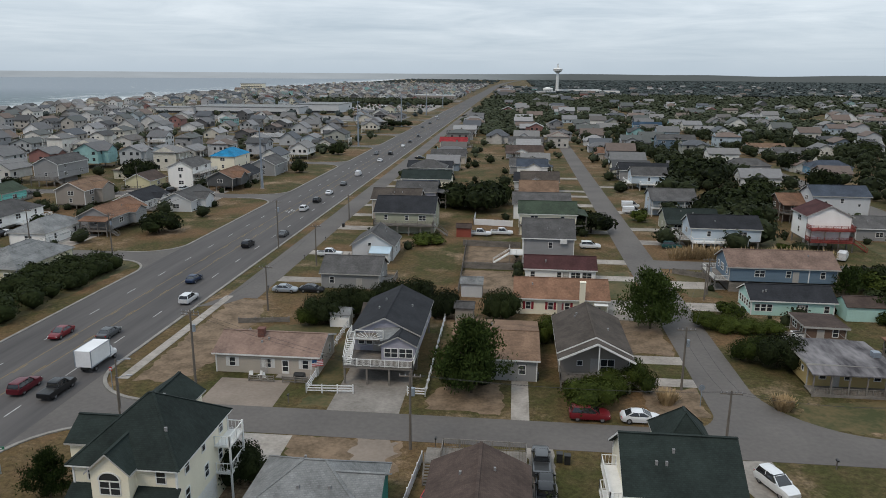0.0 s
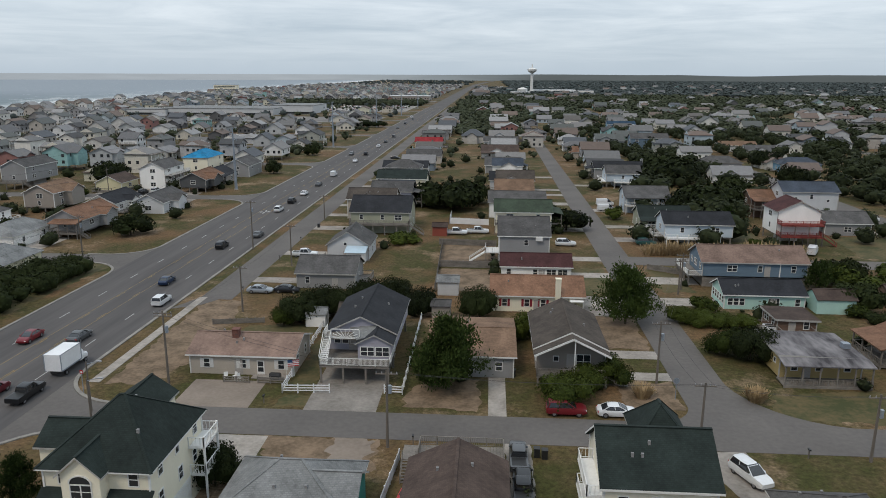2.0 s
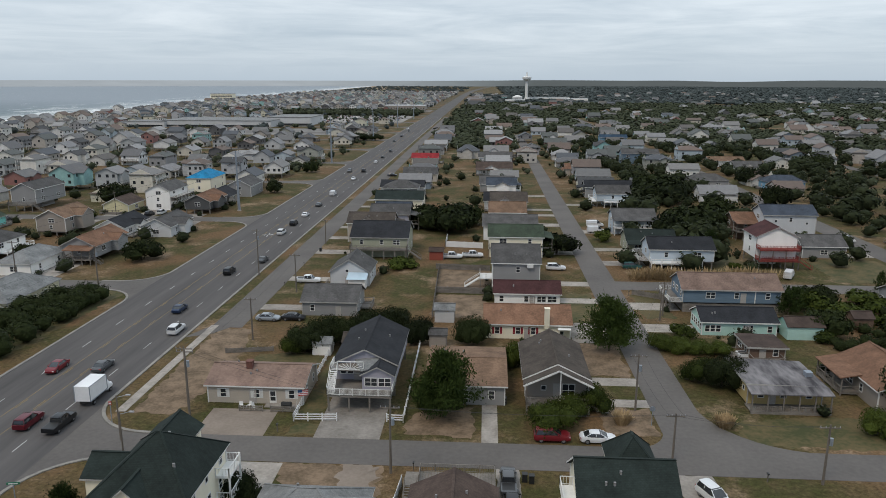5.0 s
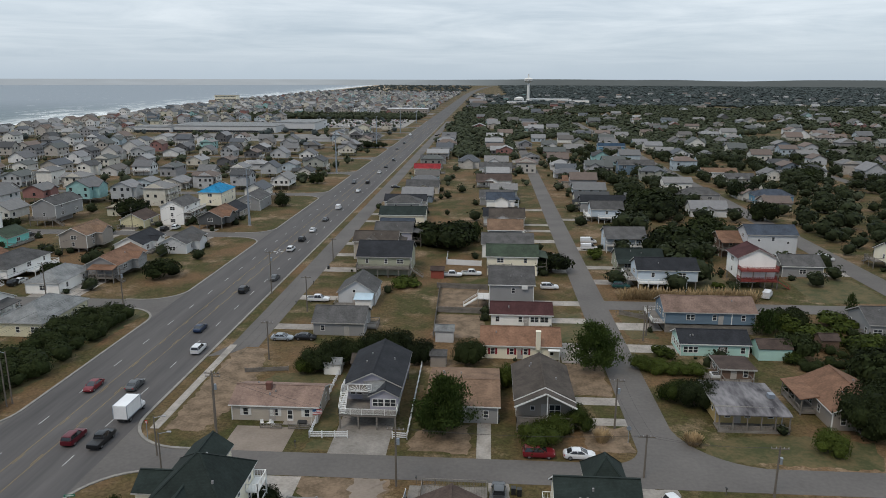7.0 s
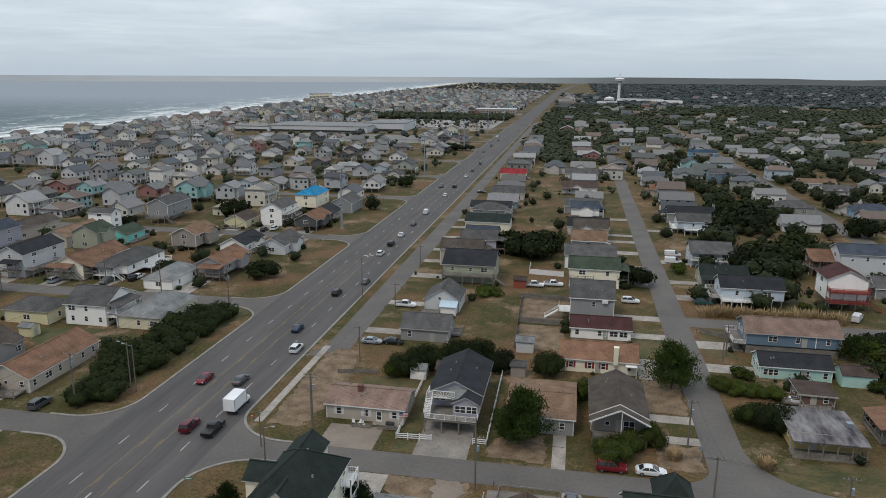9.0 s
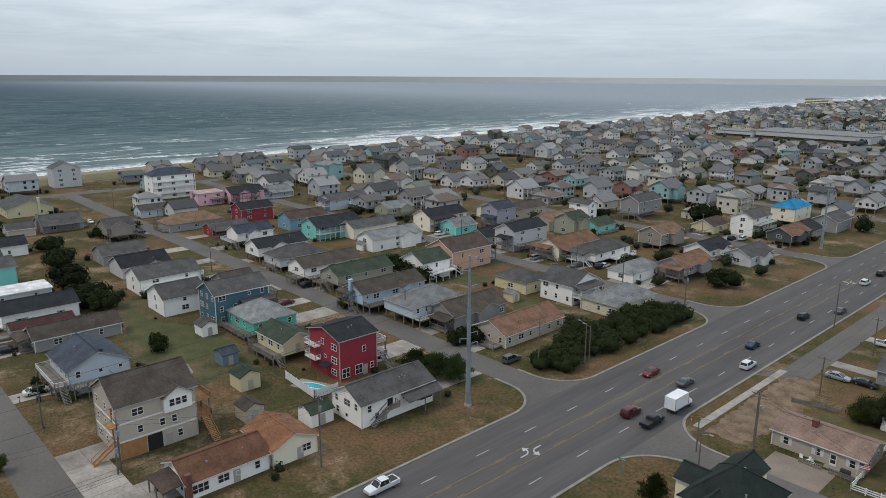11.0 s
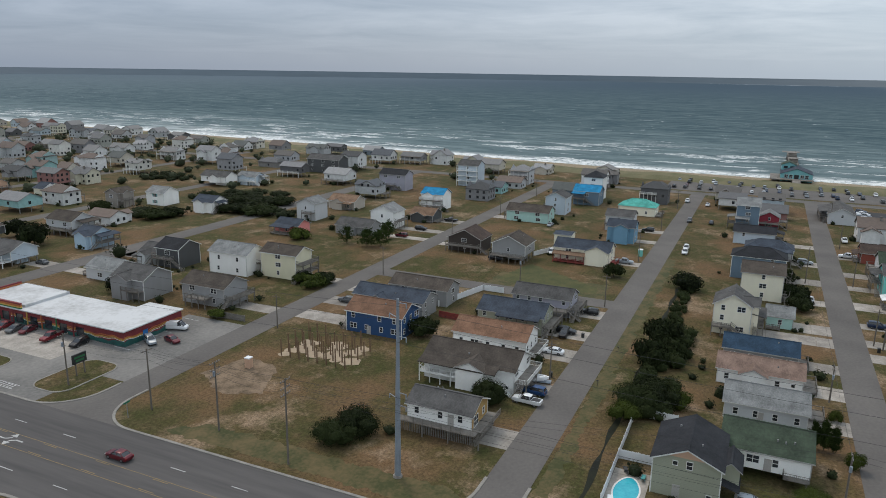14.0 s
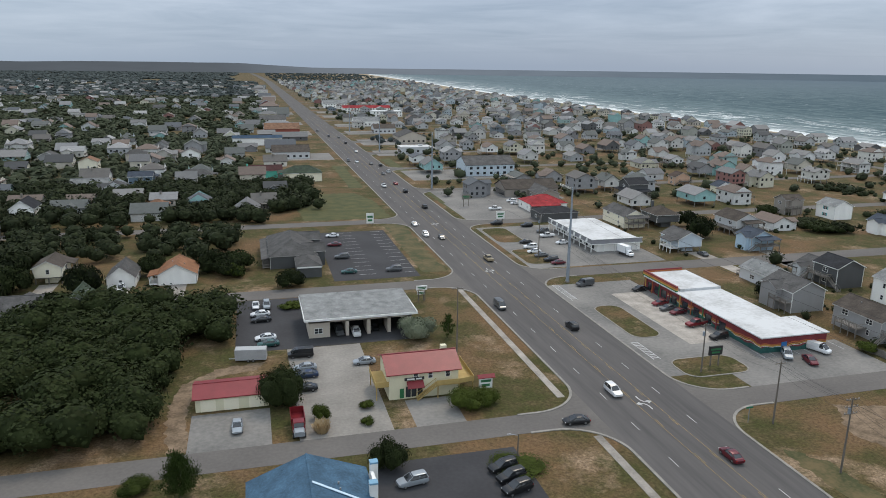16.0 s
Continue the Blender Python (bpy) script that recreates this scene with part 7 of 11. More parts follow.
tree("shrub", -6.1, -146.5, 2.4, 1.9)
tree("greyoak", -31.4, -179.5, 5.4, 4.6)
tree("pine", -38.4, -178.9, 5.5, 2.0)
tree("shrub", -32.5, -144.6, 3.4, 4.2)
tree("shrub", -36.4, -144.8, 3.0, 3.0)
tree("oak", -5.0, -226.2, 5.0, 4.4)
tree("pine", 15.8, -126.9, 7.0, 3.2)
tree("oak", -14.9, -127.3, 5.0, 3.4)
tree("grass", -5.8, -141.4, 1.8, 1.6)
tree("shrub", -14.7, -148.4, 1.5, 1.6)
tree("shrub", -13.8, -142.5, 1.2, 1.4)
tree("shrub", -4.5, -208.0, 1.5, 3.0)
tree("shrub", -34.6, -122.5, 1.0, 5.0)
tree("shrub", 22.3, -130.2, 2.0, 3.0)
tree("oak", 15.9, -247.2, 7.0, 6.0)
tree("shrub", 10.8, -240.0, 4.0, 4.0)


# ---- utility poles ----
pole(-10.3, 70.1, 9.0, "wood")
pole(22.7, 89.1, 8.7, "wood")
pole(-41.3, 84.6, 10.0, "wood")
pole(24.4, 74.7, 6.7, "tee")
pole(-46.9, 75.9, 6.4, "lamp")
pole(-54.0, 157.5, 11.4, "wood")
pole(-41.2, 143.9, 8.9, "wood")
pole(-41.4, 113.7, 8.1, "wood")
pole(-79.5, 91.0, 9.6, "lamp")
pole(40.9, 70.8, 7.7, "wood")
pole(36.8, 132.7, 7.1, "wood")
pole(35.6, 129.7, 6.7, "wood")
pole(-45.2, 192.1, 7.2, "wood")
pole(-86.2, 142.8, 10.3, "wood")
pole(-109.6, 149.1, 9.5, "wood")
pole(-84.6, 60.1, 29.1, "steel")
pole(-86.3, 82.6, 10.9, "wood")
pole(-79.7, 89.8, 10.5, "lamp")
pole(-84.5, 27.4, 12.4, "wood")
pole(-104.0, 3.1, 6.3, "wood")
pole(-88.0, 242.5, 21.6, "steel")
pole(-43.7, 70.5, 6.8, "lamp")
pole(-40.5, 83.0, 10.2, "wood")
pole(-204.7, 66.1, 9.1, "wood")
pole(-83.6, -75.0, 28.7, "steel")
pole(-79.2, -92.2, 14.6, "double")
pole(-82.9, -109.4, 12.8, "double")
pole(-83.6, -125.6, 11.9, "wood")
pole(-83.9, -213.2, 27.9, "steel")
pole(-84.1, -147.8, 10.8, "wood")
pole(-84.9, -238.0, 14.9, "wood")
pole(-37.8, -169.5, 15.1, "wood")
pole(-35.3, -125.4, 4.4, "lamp")
pole(-84.2, -377.7, 28.4, "steel")
pole(-104.0, -13.0, 8.8, "wood")
pole(-104.7, 3.8, 8.7, "wood")
pole(-142.3, -12.7, 7.5, "wood")
pole(-190.0, -90.9, 8.6, "wood")
pole(-229.7, -14.2, 11.3, "wood")
pole(-177.7, 0.2, 8.9, "wood")
for py in (392, 545, 700, 860, -540, -700):
    pole(-86.0, py, 25.0, "steel")


def street_pole(x, y, h):
    """A plain timber pole with one crossarm, along a beach street."""
    th = thing("utility_pole", x, y, 0, 0, "weathered timber utility pole with one crossarm", "pole", "utility poles")
    part("pole", Build().tube((0, 0, -0.1), (0, 0, h), 0.16, 0.10, 8), POLEWOOD, th)
    part("crossarm", Build().box(-0.06, -1.1, h - 0.75, 0.06, 1.1, h - 0.62), POLEWOOD, th)


for sy in (-63.8, -1.4, 81.0, -131.2, 151.2, 231.4):
    for k_p in range(5):
        street_pole(-128.0 - 52.0 * k_p, sy, 8.6 + 0.4 * (k_p % 3))

car(43.5, 103.2, 0, "pickup", "white")


# ---- further houses that fill the blocks ----
fill = random.Random(21)
WALLPICK = ["white", "ltgrey", "grey", "cream", "beige", "taupe", "ltblue", "slate", "sage", "white", "ltgrey", "white", "dkgrey", "paleyellow", "white", "lav"]
ROOFPICK = ["grey", "greybrown", "charcoal", "ltgrey", "slateroof", "grey", "brown", "greenroof", "greybrown", "tan"]
# shops and motels beside the highway: place, size, eave, wall, roof
FLATS = ((-128, -425, 29, 20, 6.4, "ltblue", "grey"), (-127, -357, 27, 16, 3.8, "taupe", "greybrown"), (-110, -532, 22, 14, 4.2, "ltgrey", ""), (-122, -606, 22, 26, 5.0, "beige", "grey"),
         (-116, -690, 20, 16, 4.5, "ltgrey", "greybrown"), (-112, -772, 26, 18, 5.0, "white", "ltgrey"), (-145, -978, 62, 14, 6.0, "white", "redroof"), (-158, -903, 36, 20, 6.0, "white", ""),
         (-116, -1085, 34, 24, 6.0, "white", "ltgrey"), (-22, -520, 24, 18, 4.5, "ltgrey", "greybrown"), (-24, -690, 30, 22, 5.0, "redbrown", "orange"), (-20, -800, 26, 18, 5.0, "white", "grey"),
         (-24, -960, 36, 24, 6.0, "ltgrey", ""), (-120, 1085, 60, 34, 8.0, "taupe", ""))
KEEP = [(-132, -42, 90, 18), (26, 62, 26, 20), (-113, -180, 26, 58), (-115, -262, 32, 60), (-100, -100, 40, 60), (-355, 20, 60, 60), (-410, -20, 60, 110), (-25, -165, 70, 60), (-20, -240, 60, 60),
        (-25, -262, 60, 90), (-82, 110, 40, 62), (-88, 55, 30, 30), (-108, 30, 30, 50), (-120, -312, 30, 40), (-250, 690, 200, 200), (-5, -600, 60, 40), (20, 105, 110, 70), (40, -95, 160, 60), (-262, -246, 46, 38), (-294, -330, 22, 30), (-195, -428, 24, 70), (-225, -92, 200, 84), (-298, -78, 18, 20), (95, 168, 40, 34), (-162, 850, 150, 170), (-200, 985, 240, 60)] + [(q[0], q[1], q[2] + 12, q[3] + 14) for q in FLATS]


def free(x, y, w, d, gap=2.5):
    for bx, by, bw, bd in BOXES + KEEP:
        if abs(x - bx) < (w + bw) / 2 + gap and abs(y - by) < (d + bd) / 2 + gap:
            return False
    return True


FARS = []


def lot(x, y, w, d):
    """A house on a lot, if nothing stands there: whole near by, joined into the far mass further off."""
    if not free(x, y, w, d):
        return
    dist = math.hypot(x, y + 15)
    if dist < 305:
        fl = fill.choice((1, 1, 1, 2))
        base = fill.choice((0, 2.2, 2.3) if x < HWL else (0, 0, 2.2))
        house(round(x, 1), round(y, 1), w, d, base, base + 2.7 * fl + 0.2, fill.choice("gggh"), "x" if w > d else "y", fill.choice(WALLPICK), fill.choice(ROOFPICK), 0.25 * min(w, d), fill.choice(("", "", "e", "s")))
    else:
        BOXES.append((x, y, w, d))
        FARS.append((x, y, w, d, fill.choice((3.4, 5.2, 5.6, 5.8, 6.4, 7.6, 8.8 if x < -300 else 5.4) if x < HWL else (3.2, 3.2, 3.4, 4.6, 5.4, 6.2, 3.2)), fill.random()))


yrows = []
for y0, y1 in SEA_ST:
    yrows += [y1 + 14, y0 - 14]
for y in FAR_SEA:
    yrows += [y + 21, y - 14]
yrows += [114, 187, 262, 288, -34, -86, -112, -182, -262, -200]
for y in sorted(yrows, key=abs):
    x = -97.0 - fill.uniform(0, 6)
    while x > shore(y) + 48:
        if not (-396 < x < -380):
            w = fill.uniform(8, 11)
            if fill.random() < (0.35 if -345 < y < -150 and x < -150 else 0.74 if y < -330 else 0.88 if abs(y) > 130 else 0.62):
                lot(x, y + fill.uniform(-3, 3), w, fill.uniform(9, 15))
        x -= fill.uniform(15, 23)
# oceanfront row
y = -1400.0
while y < 1600:
    if not (-90 < y < 70):
        lot(shore(y) + 52, y, fill.uniform(9, 13), fill.uniform(9, 13))
    y += fill.uniform(16, 40)
# land side
for xc in (8, 47, 92, 126, 182, 216):
    y = 165.0
    while y < 900:
        if fill.random() < ((0.9 if y < 480 else 0.45) if xc < 60 else (0.62 if y < 400 else 0.34)):
            lot(xc + fill.uniform(-2, 2), y, fill.uniform(11, 15), fill.uniform(8, 11))
        y += fill.uniform(17, 24) if xc < 60 else fill.uniform(20, 32)
y = 200.0
while y < 640:
    lot(-31 + fill.uniform(-2, 2), y, fill.uniform(11, 15), fill.uniform(8, 10))
    y += fill.uniform(15, 20)
for _ in range(820):
    s = fill.choice((-1, -1, 1))
    y = s * (330 + 2100 * fill.random() ** 1.6) + (60 if s > 0 else 0)
    x = fill.uniform(-15, 120 + (0.55 if s > 0 else 0.34) * abs(y))
    lot(x, y, fill.uniform(9, 14), fill.uniform(9, 13))
for _ in range(55):
    y = fill.uniform(80, 900)
    lot(fill.uniform(230, 700), y, fill.uniform(10, 14), fill.uniform(9, 13))
for _ in range(60):
    lot(fill.uniform(90, 240), fill.uniform(-320, -150), fill.uniform(10, 14), fill.uniform(9, 13))
# shops beside the highway, further out
for s, ya, yb in ((1, 1280, 2100), (-1, 450, 1900)):
    y = ya
    while y < yb:
        lot(HWR + fill.uniform(24, 40), s * y, fill.uniform(16, 28), fill.uniform(12, 22))
        y += fill.uniform(35, 60)


def ramp_mat(name, cols, rough, glow=None):
    """One tone for each joined house, picked at random from a small palette."""
    m = bpy.data.materials.new(name)
    n, l, p = nodes_of(m)
    gm = n.new("ShaderNodeNewGeometry"); cr2 = n.new("ShaderNodeValToRGB")
    cr2.color_ramp.interpolation = "CONSTANT"
    # distance haze put into the palette: every tone is muted towards grey
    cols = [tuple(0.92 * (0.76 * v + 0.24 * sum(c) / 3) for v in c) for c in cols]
    el = cr2.color_ramp.elements
    for i, c in enumerate(cols):
        e = el[i] if i < 2 else el.new(i / len(cols))
        e.position, e.color = i / len(cols), (*c, 1)
    l.new(gm.outputs["Random Per Island"], cr2.inputs[0])
    tcs = n.new("ShaderNodeTexCoord"); na = n.new("ShaderNodeTexNoise"); na.inputs["Scale"].default_value = 0.8
    l.new(tcs.outputs["Object"], na.inputs["Vector"])
    mr = n.new("ShaderNodeMapRange"); mr.inputs["To Min"].default_value, mr.inputs["To Max"].default_value = 0.75, 1.2
    l.new(na.outputs["Fac"], mr.inputs["Value"])
    vm = n.new("ShaderNodeVectorMath"); vm.operation = "SCALE"
    l.new(cr2.outputs[0], vm.inputs[0]); l.new(mr.outputs[0], vm.inputs["Scale"])
    l.new(vm.outputs[0], p.inputs["Base Color"])
    p.inputs["Roughness"].default_value = rough
    return m


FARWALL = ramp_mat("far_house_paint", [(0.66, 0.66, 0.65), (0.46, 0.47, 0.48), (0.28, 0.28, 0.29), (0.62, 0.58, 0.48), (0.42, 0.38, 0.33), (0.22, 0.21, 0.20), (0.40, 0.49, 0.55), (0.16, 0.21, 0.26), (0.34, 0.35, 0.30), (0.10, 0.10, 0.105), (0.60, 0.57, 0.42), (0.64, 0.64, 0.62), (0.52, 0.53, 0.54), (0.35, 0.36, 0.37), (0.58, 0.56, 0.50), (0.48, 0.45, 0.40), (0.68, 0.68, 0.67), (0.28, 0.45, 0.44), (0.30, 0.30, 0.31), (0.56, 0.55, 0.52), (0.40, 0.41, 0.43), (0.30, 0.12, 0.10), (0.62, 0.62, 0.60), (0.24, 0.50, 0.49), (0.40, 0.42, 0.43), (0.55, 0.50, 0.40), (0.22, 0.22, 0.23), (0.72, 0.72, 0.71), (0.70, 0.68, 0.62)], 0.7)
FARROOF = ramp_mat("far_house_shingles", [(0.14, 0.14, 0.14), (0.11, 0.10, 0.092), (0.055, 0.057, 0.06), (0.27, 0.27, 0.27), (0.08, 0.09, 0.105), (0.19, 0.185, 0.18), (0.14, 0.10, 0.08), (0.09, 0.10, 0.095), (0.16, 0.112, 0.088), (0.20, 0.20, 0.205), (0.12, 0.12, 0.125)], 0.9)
wb, rb2, gb, db, tb = Build(), Build(), Build(), Build(), Build()
far_rng = random.Random(63)


def far_block(x, y, w, d, base, e, rise, alongx, hip):
    """Walls and roof of one joined block; gives its first wall corner and first ridge corner."""
    X, Y = w / 2, d / 2
    k = k_wall = len(wb.v)
    wb.v += [(x - X, y - Y, base), (x + X, y - Y, base), (x + X, y + Y, base), (x - X, y + Y, base), (x - X, y - Y, e), (x + X, y - Y, e), (x + X, y + Y, e), (x - X, y + Y, e)]
    if alongx:
        wb.v += [(x - X, y, e + rise), (x + X, y, e + rise)]
        wb.f += [(k, k + 1, k + 5, k + 4), (k + 2, k + 3, k + 7, k + 6), (k + 1, k + 2, k + 6, k + 9, k + 5), (k + 3, k, k + 4, k + 8, k + 7)]
    else:
        wb.v += [(x, y - Y, e + rise), (x, y + Y, e + rise)]
        wb.f += [(k + 1, k + 2, k + 6, k + 5), (k + 3, k, k + 4, k + 7), (k, k + 1, k + 5, k + 8, k + 4), (k + 2, k + 3, k + 7, k + 9, k + 6)]
    if base:
        wb.f.append((k + 3, k + 2, k + 1, k))
    o, t = 0.5, 0.22
    zt = e - rise * o / (Y if alongx else X) + t
    A = [(x - X - o, y - Y - o, zt), (x + X + o, y - Y - o, zt), (x + X + o, y + Y + o, zt), (x - X - o, y + Y + o, zt)]
    r = max(0.3, (X - Y) if alongx else (Y - X)) if hip else (X if alongx else Y) + o
    R = [(x - r, y, e + rise + t), (x + r, y, e + rise + t)] if alongx else [(x, y - r, e + rise + t), (x, y + r, e + rise + t)]
    k = len(rb2.v)
    rb2.v += A + R + [(a, b_, c - t) for a, b_, c in A + R]
    near_end, far_end = ((0, 3), (1, 2)) if alongx else ((0, 1), (3, 2))
    slopes = ((0, 1, 5, 4), (2, 3, 4, 5)) if alongx else ((1, 2, 5, 4), (3, 0, 4, 5))
    rb2.f += [tuple(k + i for i in q) for q in slopes]
    for q in slopes:
        rb2.f.append((k + q[1], k + q[0], k + q[0] + 6, k + q[1] + 6))
    if hip:
        rb2.f += [(k + near_end[0], k + near_end[1], k + 4), (k + far_end[0], k + far_end[1], k + 5), (k + 9, k + 8, k + 7, k + 6)]
    else:
        rb2.f += [tuple(k + i + 6 for i in q[::-1]) for q in slopes]
        for (a, b_), r_ in ((near_end, 4), (far_end, 5)):
            rb2.f += [(k + a, k + r_, k + r_ + 6, k + a + 6), (k + r_, k + b_, k + b_ + 6, k + r_ + 6)]
    return k_wall, k + 4


for x, y, w, d, e, q in FARS:
    X, Y = w / 2, d / 2
    dist = math.hypot(x, y)
    base = 2.3 if q > 0.35 and e > 4 else 0.0
    alongx = w > d
    hip = q < 0.2
    rise = min(w, d) * (0.2 + 0.14 * ((q * 7.3) % 1))
    kw, kr = far_block(x, y, w, d, base, e, rise, alongx, hip)
    if base:
        for px in (-X + .3, 0, X - .3):
            for py in (-Y + .3, Y - .3):
                tb.box(x + px - .15, y + py - .15, 0, x + px + .15, y + py + .15, base)
    if dist < 1000 and far_rng.random() < 0.5:
        # a cross wing, tied to its house inside the roof so that both share a tone
        s, out, half = far_rng.choice((-1, 1)), far_rng.uniform(1.2, 3.4), far_rng.uniform(0.5, 0.72) * min(X, Y)
        drop = far_rng.choice((0.0, 0.0, 1.2)) if e > 5 else 0.0
        if alongx:
            ox = far_rng.uniform(-0.8, 0.8) * (X - half)
            k2, r2 = far_block(x + ox, y + s * (Y + out) / 2, 2 * half, Y + out, base, e - drop, rise * half / Y * 0.97, False, False)
        else:
            oy = far_rng.uniform(-0.8, 0.8) * (Y - half)
            k2, r2 = far_block(x + s * (X + out) / 2, y + oy, X + out, 2 * half, base, e - drop, rise * half / X * 0.97, True, False)
        inner = (1 if s < 0 else 0)
        wb.f.append((kw, kw + 2, k2))
        rb2.f.append((kr, kr + 1, r2 + inner))
    if dist < 800 and far_rng.random() < 0.65:
        # deck with posts and rails on one side
        s, out = far_rng.choice((-1, 1)), far_rng.uniform(1.6, 3.0)
        z = base if base else (e - 2.8 if e > 5 else 0.5)
        if alongx:
            x0, x1, y0, y1 = x - X, x + X * far_rng.choice((1, 1, 0.2)), y + s * Y, y + s * (Y + out)
        else:
            x0, x1, y0, y1 = x + s * X, x + s * (X + out), y - Y, y + Y * far_rng.choice((1, 1, 0.2))
        x0, x1, y0, y1 = min(x0, x1), max(x0, x1), min(y0, y1), max(y0, y1)
        rail = db if far_rng.random() < 0.6 else tb
        tb.box(x0, y0, z - 0.22, x1, y1, z - 0.02)
        fx = y1 if s > 0 else y0
        fy = x1 if s > 0 else x0
        for h in (0.25, 0.6, 1.0):
            if alongx:
                rail.box(x0, fx - 0.05, z + h - 0.06, x1, fx + 0.05, z + h + 0.06)
            else:
                rail.box(fy - 0.05, y0, z + h - 0.06, fy + 0.05, y1, z + h + 0.06)
        roofed = e - z < 3.4 and far_rng.random() < 0.5
        for i in range(5):
            px, py = (x0 + (x1 - x0) * i / 4, fx) if alongx else (fy, y0 + (y1 - y0) * i / 4)
            rail.box(px - 0.09, py - 0.09, 0, px + 0.09, py + 0.09, e - 0.35 if roofed else z + 1.1)
        if roofed:
            tb.box(x0 - 0.2, y0 - 0.2, e - 0.36, x1 + 0.2, y1 + 0.2, e - 0.16)
    if dist < 500 and far_rng.random() < 0.3:
        tb.box(x + 0.9, y + 0.8, e, x + 1.7, y + 1.6, e + rise + 0.9)
    if dist < 1300:
        for z in ([base + 1.0] if e - base < 4 else [base + 1.0, base + 3.6]):
            for s in (-1, 1):
                for u in (-0.3, 0.05, 0.33):
                    if far_rng.random() < 0.4:
                        continue
                    yw, xw = y + s * (Y + 0.05), x + s * (X + 0.05)
                    gb.poly([(x + u * w - 0.6, yw, z), (x + u * w + 0.6, yw, z), (x + u * w + 0.6, yw, z + 1.3), (x + u * w - 0.6, yw, z + 1.3)])
                    gb.poly([(xw, y + u * d - 0.6, z), (xw, y + u * d + 0.6, z), (xw, y + u * d + 0.6, z + 1.3), (xw, y + u * d - 0.6, z + 1.3)])
                if dist < 700:
                    db.box(x + s * (X + 0.02) - 0.03, y - Y, e - 0.25, x + s * (X + 0.02) + 0.03, y + Y, e)
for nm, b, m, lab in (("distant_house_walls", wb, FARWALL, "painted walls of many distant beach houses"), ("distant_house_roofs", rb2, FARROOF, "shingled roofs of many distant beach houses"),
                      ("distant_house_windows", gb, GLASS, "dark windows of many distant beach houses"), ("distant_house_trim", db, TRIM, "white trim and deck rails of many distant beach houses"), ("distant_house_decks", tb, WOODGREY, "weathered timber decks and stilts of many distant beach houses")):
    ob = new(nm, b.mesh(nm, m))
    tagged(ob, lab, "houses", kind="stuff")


# ---- driveways ----
DRIVES = []


def drive(x0, y0, x1, y1):
    DRIVES.append((x0, y0, x1, y1))
    if abs(x1 - x0) < 1 or abs(y1 - y0) < 1:
        return
    b = Build()
    along_y = abs(y1 - y0) > abs(x1 - x0)
    top = 0.018 + 0.004 * (len(DRIVES) % 4)
    n = max(1, round((abs(y1 - y0) if along_y else abs(x1 - x0)) / 4.0))
    for i in range(n):
        if along_y:
            b.box(x0, y0 + (y1 - y0) * i / n + 0.02, -0.06, x1, y0 + (y1 - y0) * (i + 1) / n - 0.02, top)
        else:
            b.box(x0 + (x1 - x0) * i / n + 0.02, y0, -0.06, x0 + (x1 - x0) * (i + 1) / n - 0.02, y1, top)
    setting("driveway", b, CONCRETE, "worn pale concrete driveway in front of a house", "driveway")


dr = random.Random(5)
for bx, by, bw, bd in list(BOXES):
    if math.hypot(bx, by + 15) > 300:
        continue
    if bx < HWL and -50 < by < -12 and bx > -125:
        continue
    if bx < HWL:
        opts = [(abs((a + b_) / 2 - by), a, b_) for a, b_ in SEA_ST]
        gap, a, b_ = min(opts)
        wd = dr.uniform(4.4, 7.4)
        u = bx + dr.uniform(-0.25, 0.1) * bw
        if by > b_ and by - bd / 2 - b_ < 22:
            drive(u - wd / 2, b_, u + wd / 2, by - bd / 2 + (0 if bd < 12 else 0))
        elif by < a and a - by - bd / 2 < 22:
            drive(u - wd / 2, by + bd / 2, u + wd / 2, a)
    elif by > 78:
        v = by + dr.uniform(-0.2, 0.1) * bd
        wd = dr.uniform(3.4, 5)
        if bx > -5 and bx < 25 and by > 118:
            drive(bx + bw / 2, v - wd / 2, 25, v + wd / 2)
        elif 32 < bx < 70 and by > 118:
            drive(31.6, v - wd / 2, bx - bw / 2, v + wd / 2)
        elif -45 < bx < -12 and by > 118:
            drive(-45.6, v - wd / 2, bx - bw / 2, v + wd / 2)
        elif 80 < bx < 106:
            drive(bx + bw / 2, v - wd / 2, 105.5, v + wd / 2)
    elif by < -200 and by > -260 and bx > 0:
        if by < -224:
            drive(bx - 2.5, by + bd / 2, bx + 2.5, -224)


# cars standing on some of the driveways by the beach streets
sea_drives = [q for q in DRIVES if q[0] < -130 and abs(q[3] - q[1]) > 6 and abs(q[1]) < 260]
for x0, y0, x1, y1 in dr.sample(sea_drives, min(26, len(sea_drives))):
    car((x0 + x1) / 2, (y0 + y1) / 2 + dr.uniform(-0.6, 0.6), dr.choice((90, -90)), dr.choice(("suv", "sedan", "suv", "pickup")), dr.choice(("black", "white", "grey", "steel", "navy", "white", "black", "maroon")))


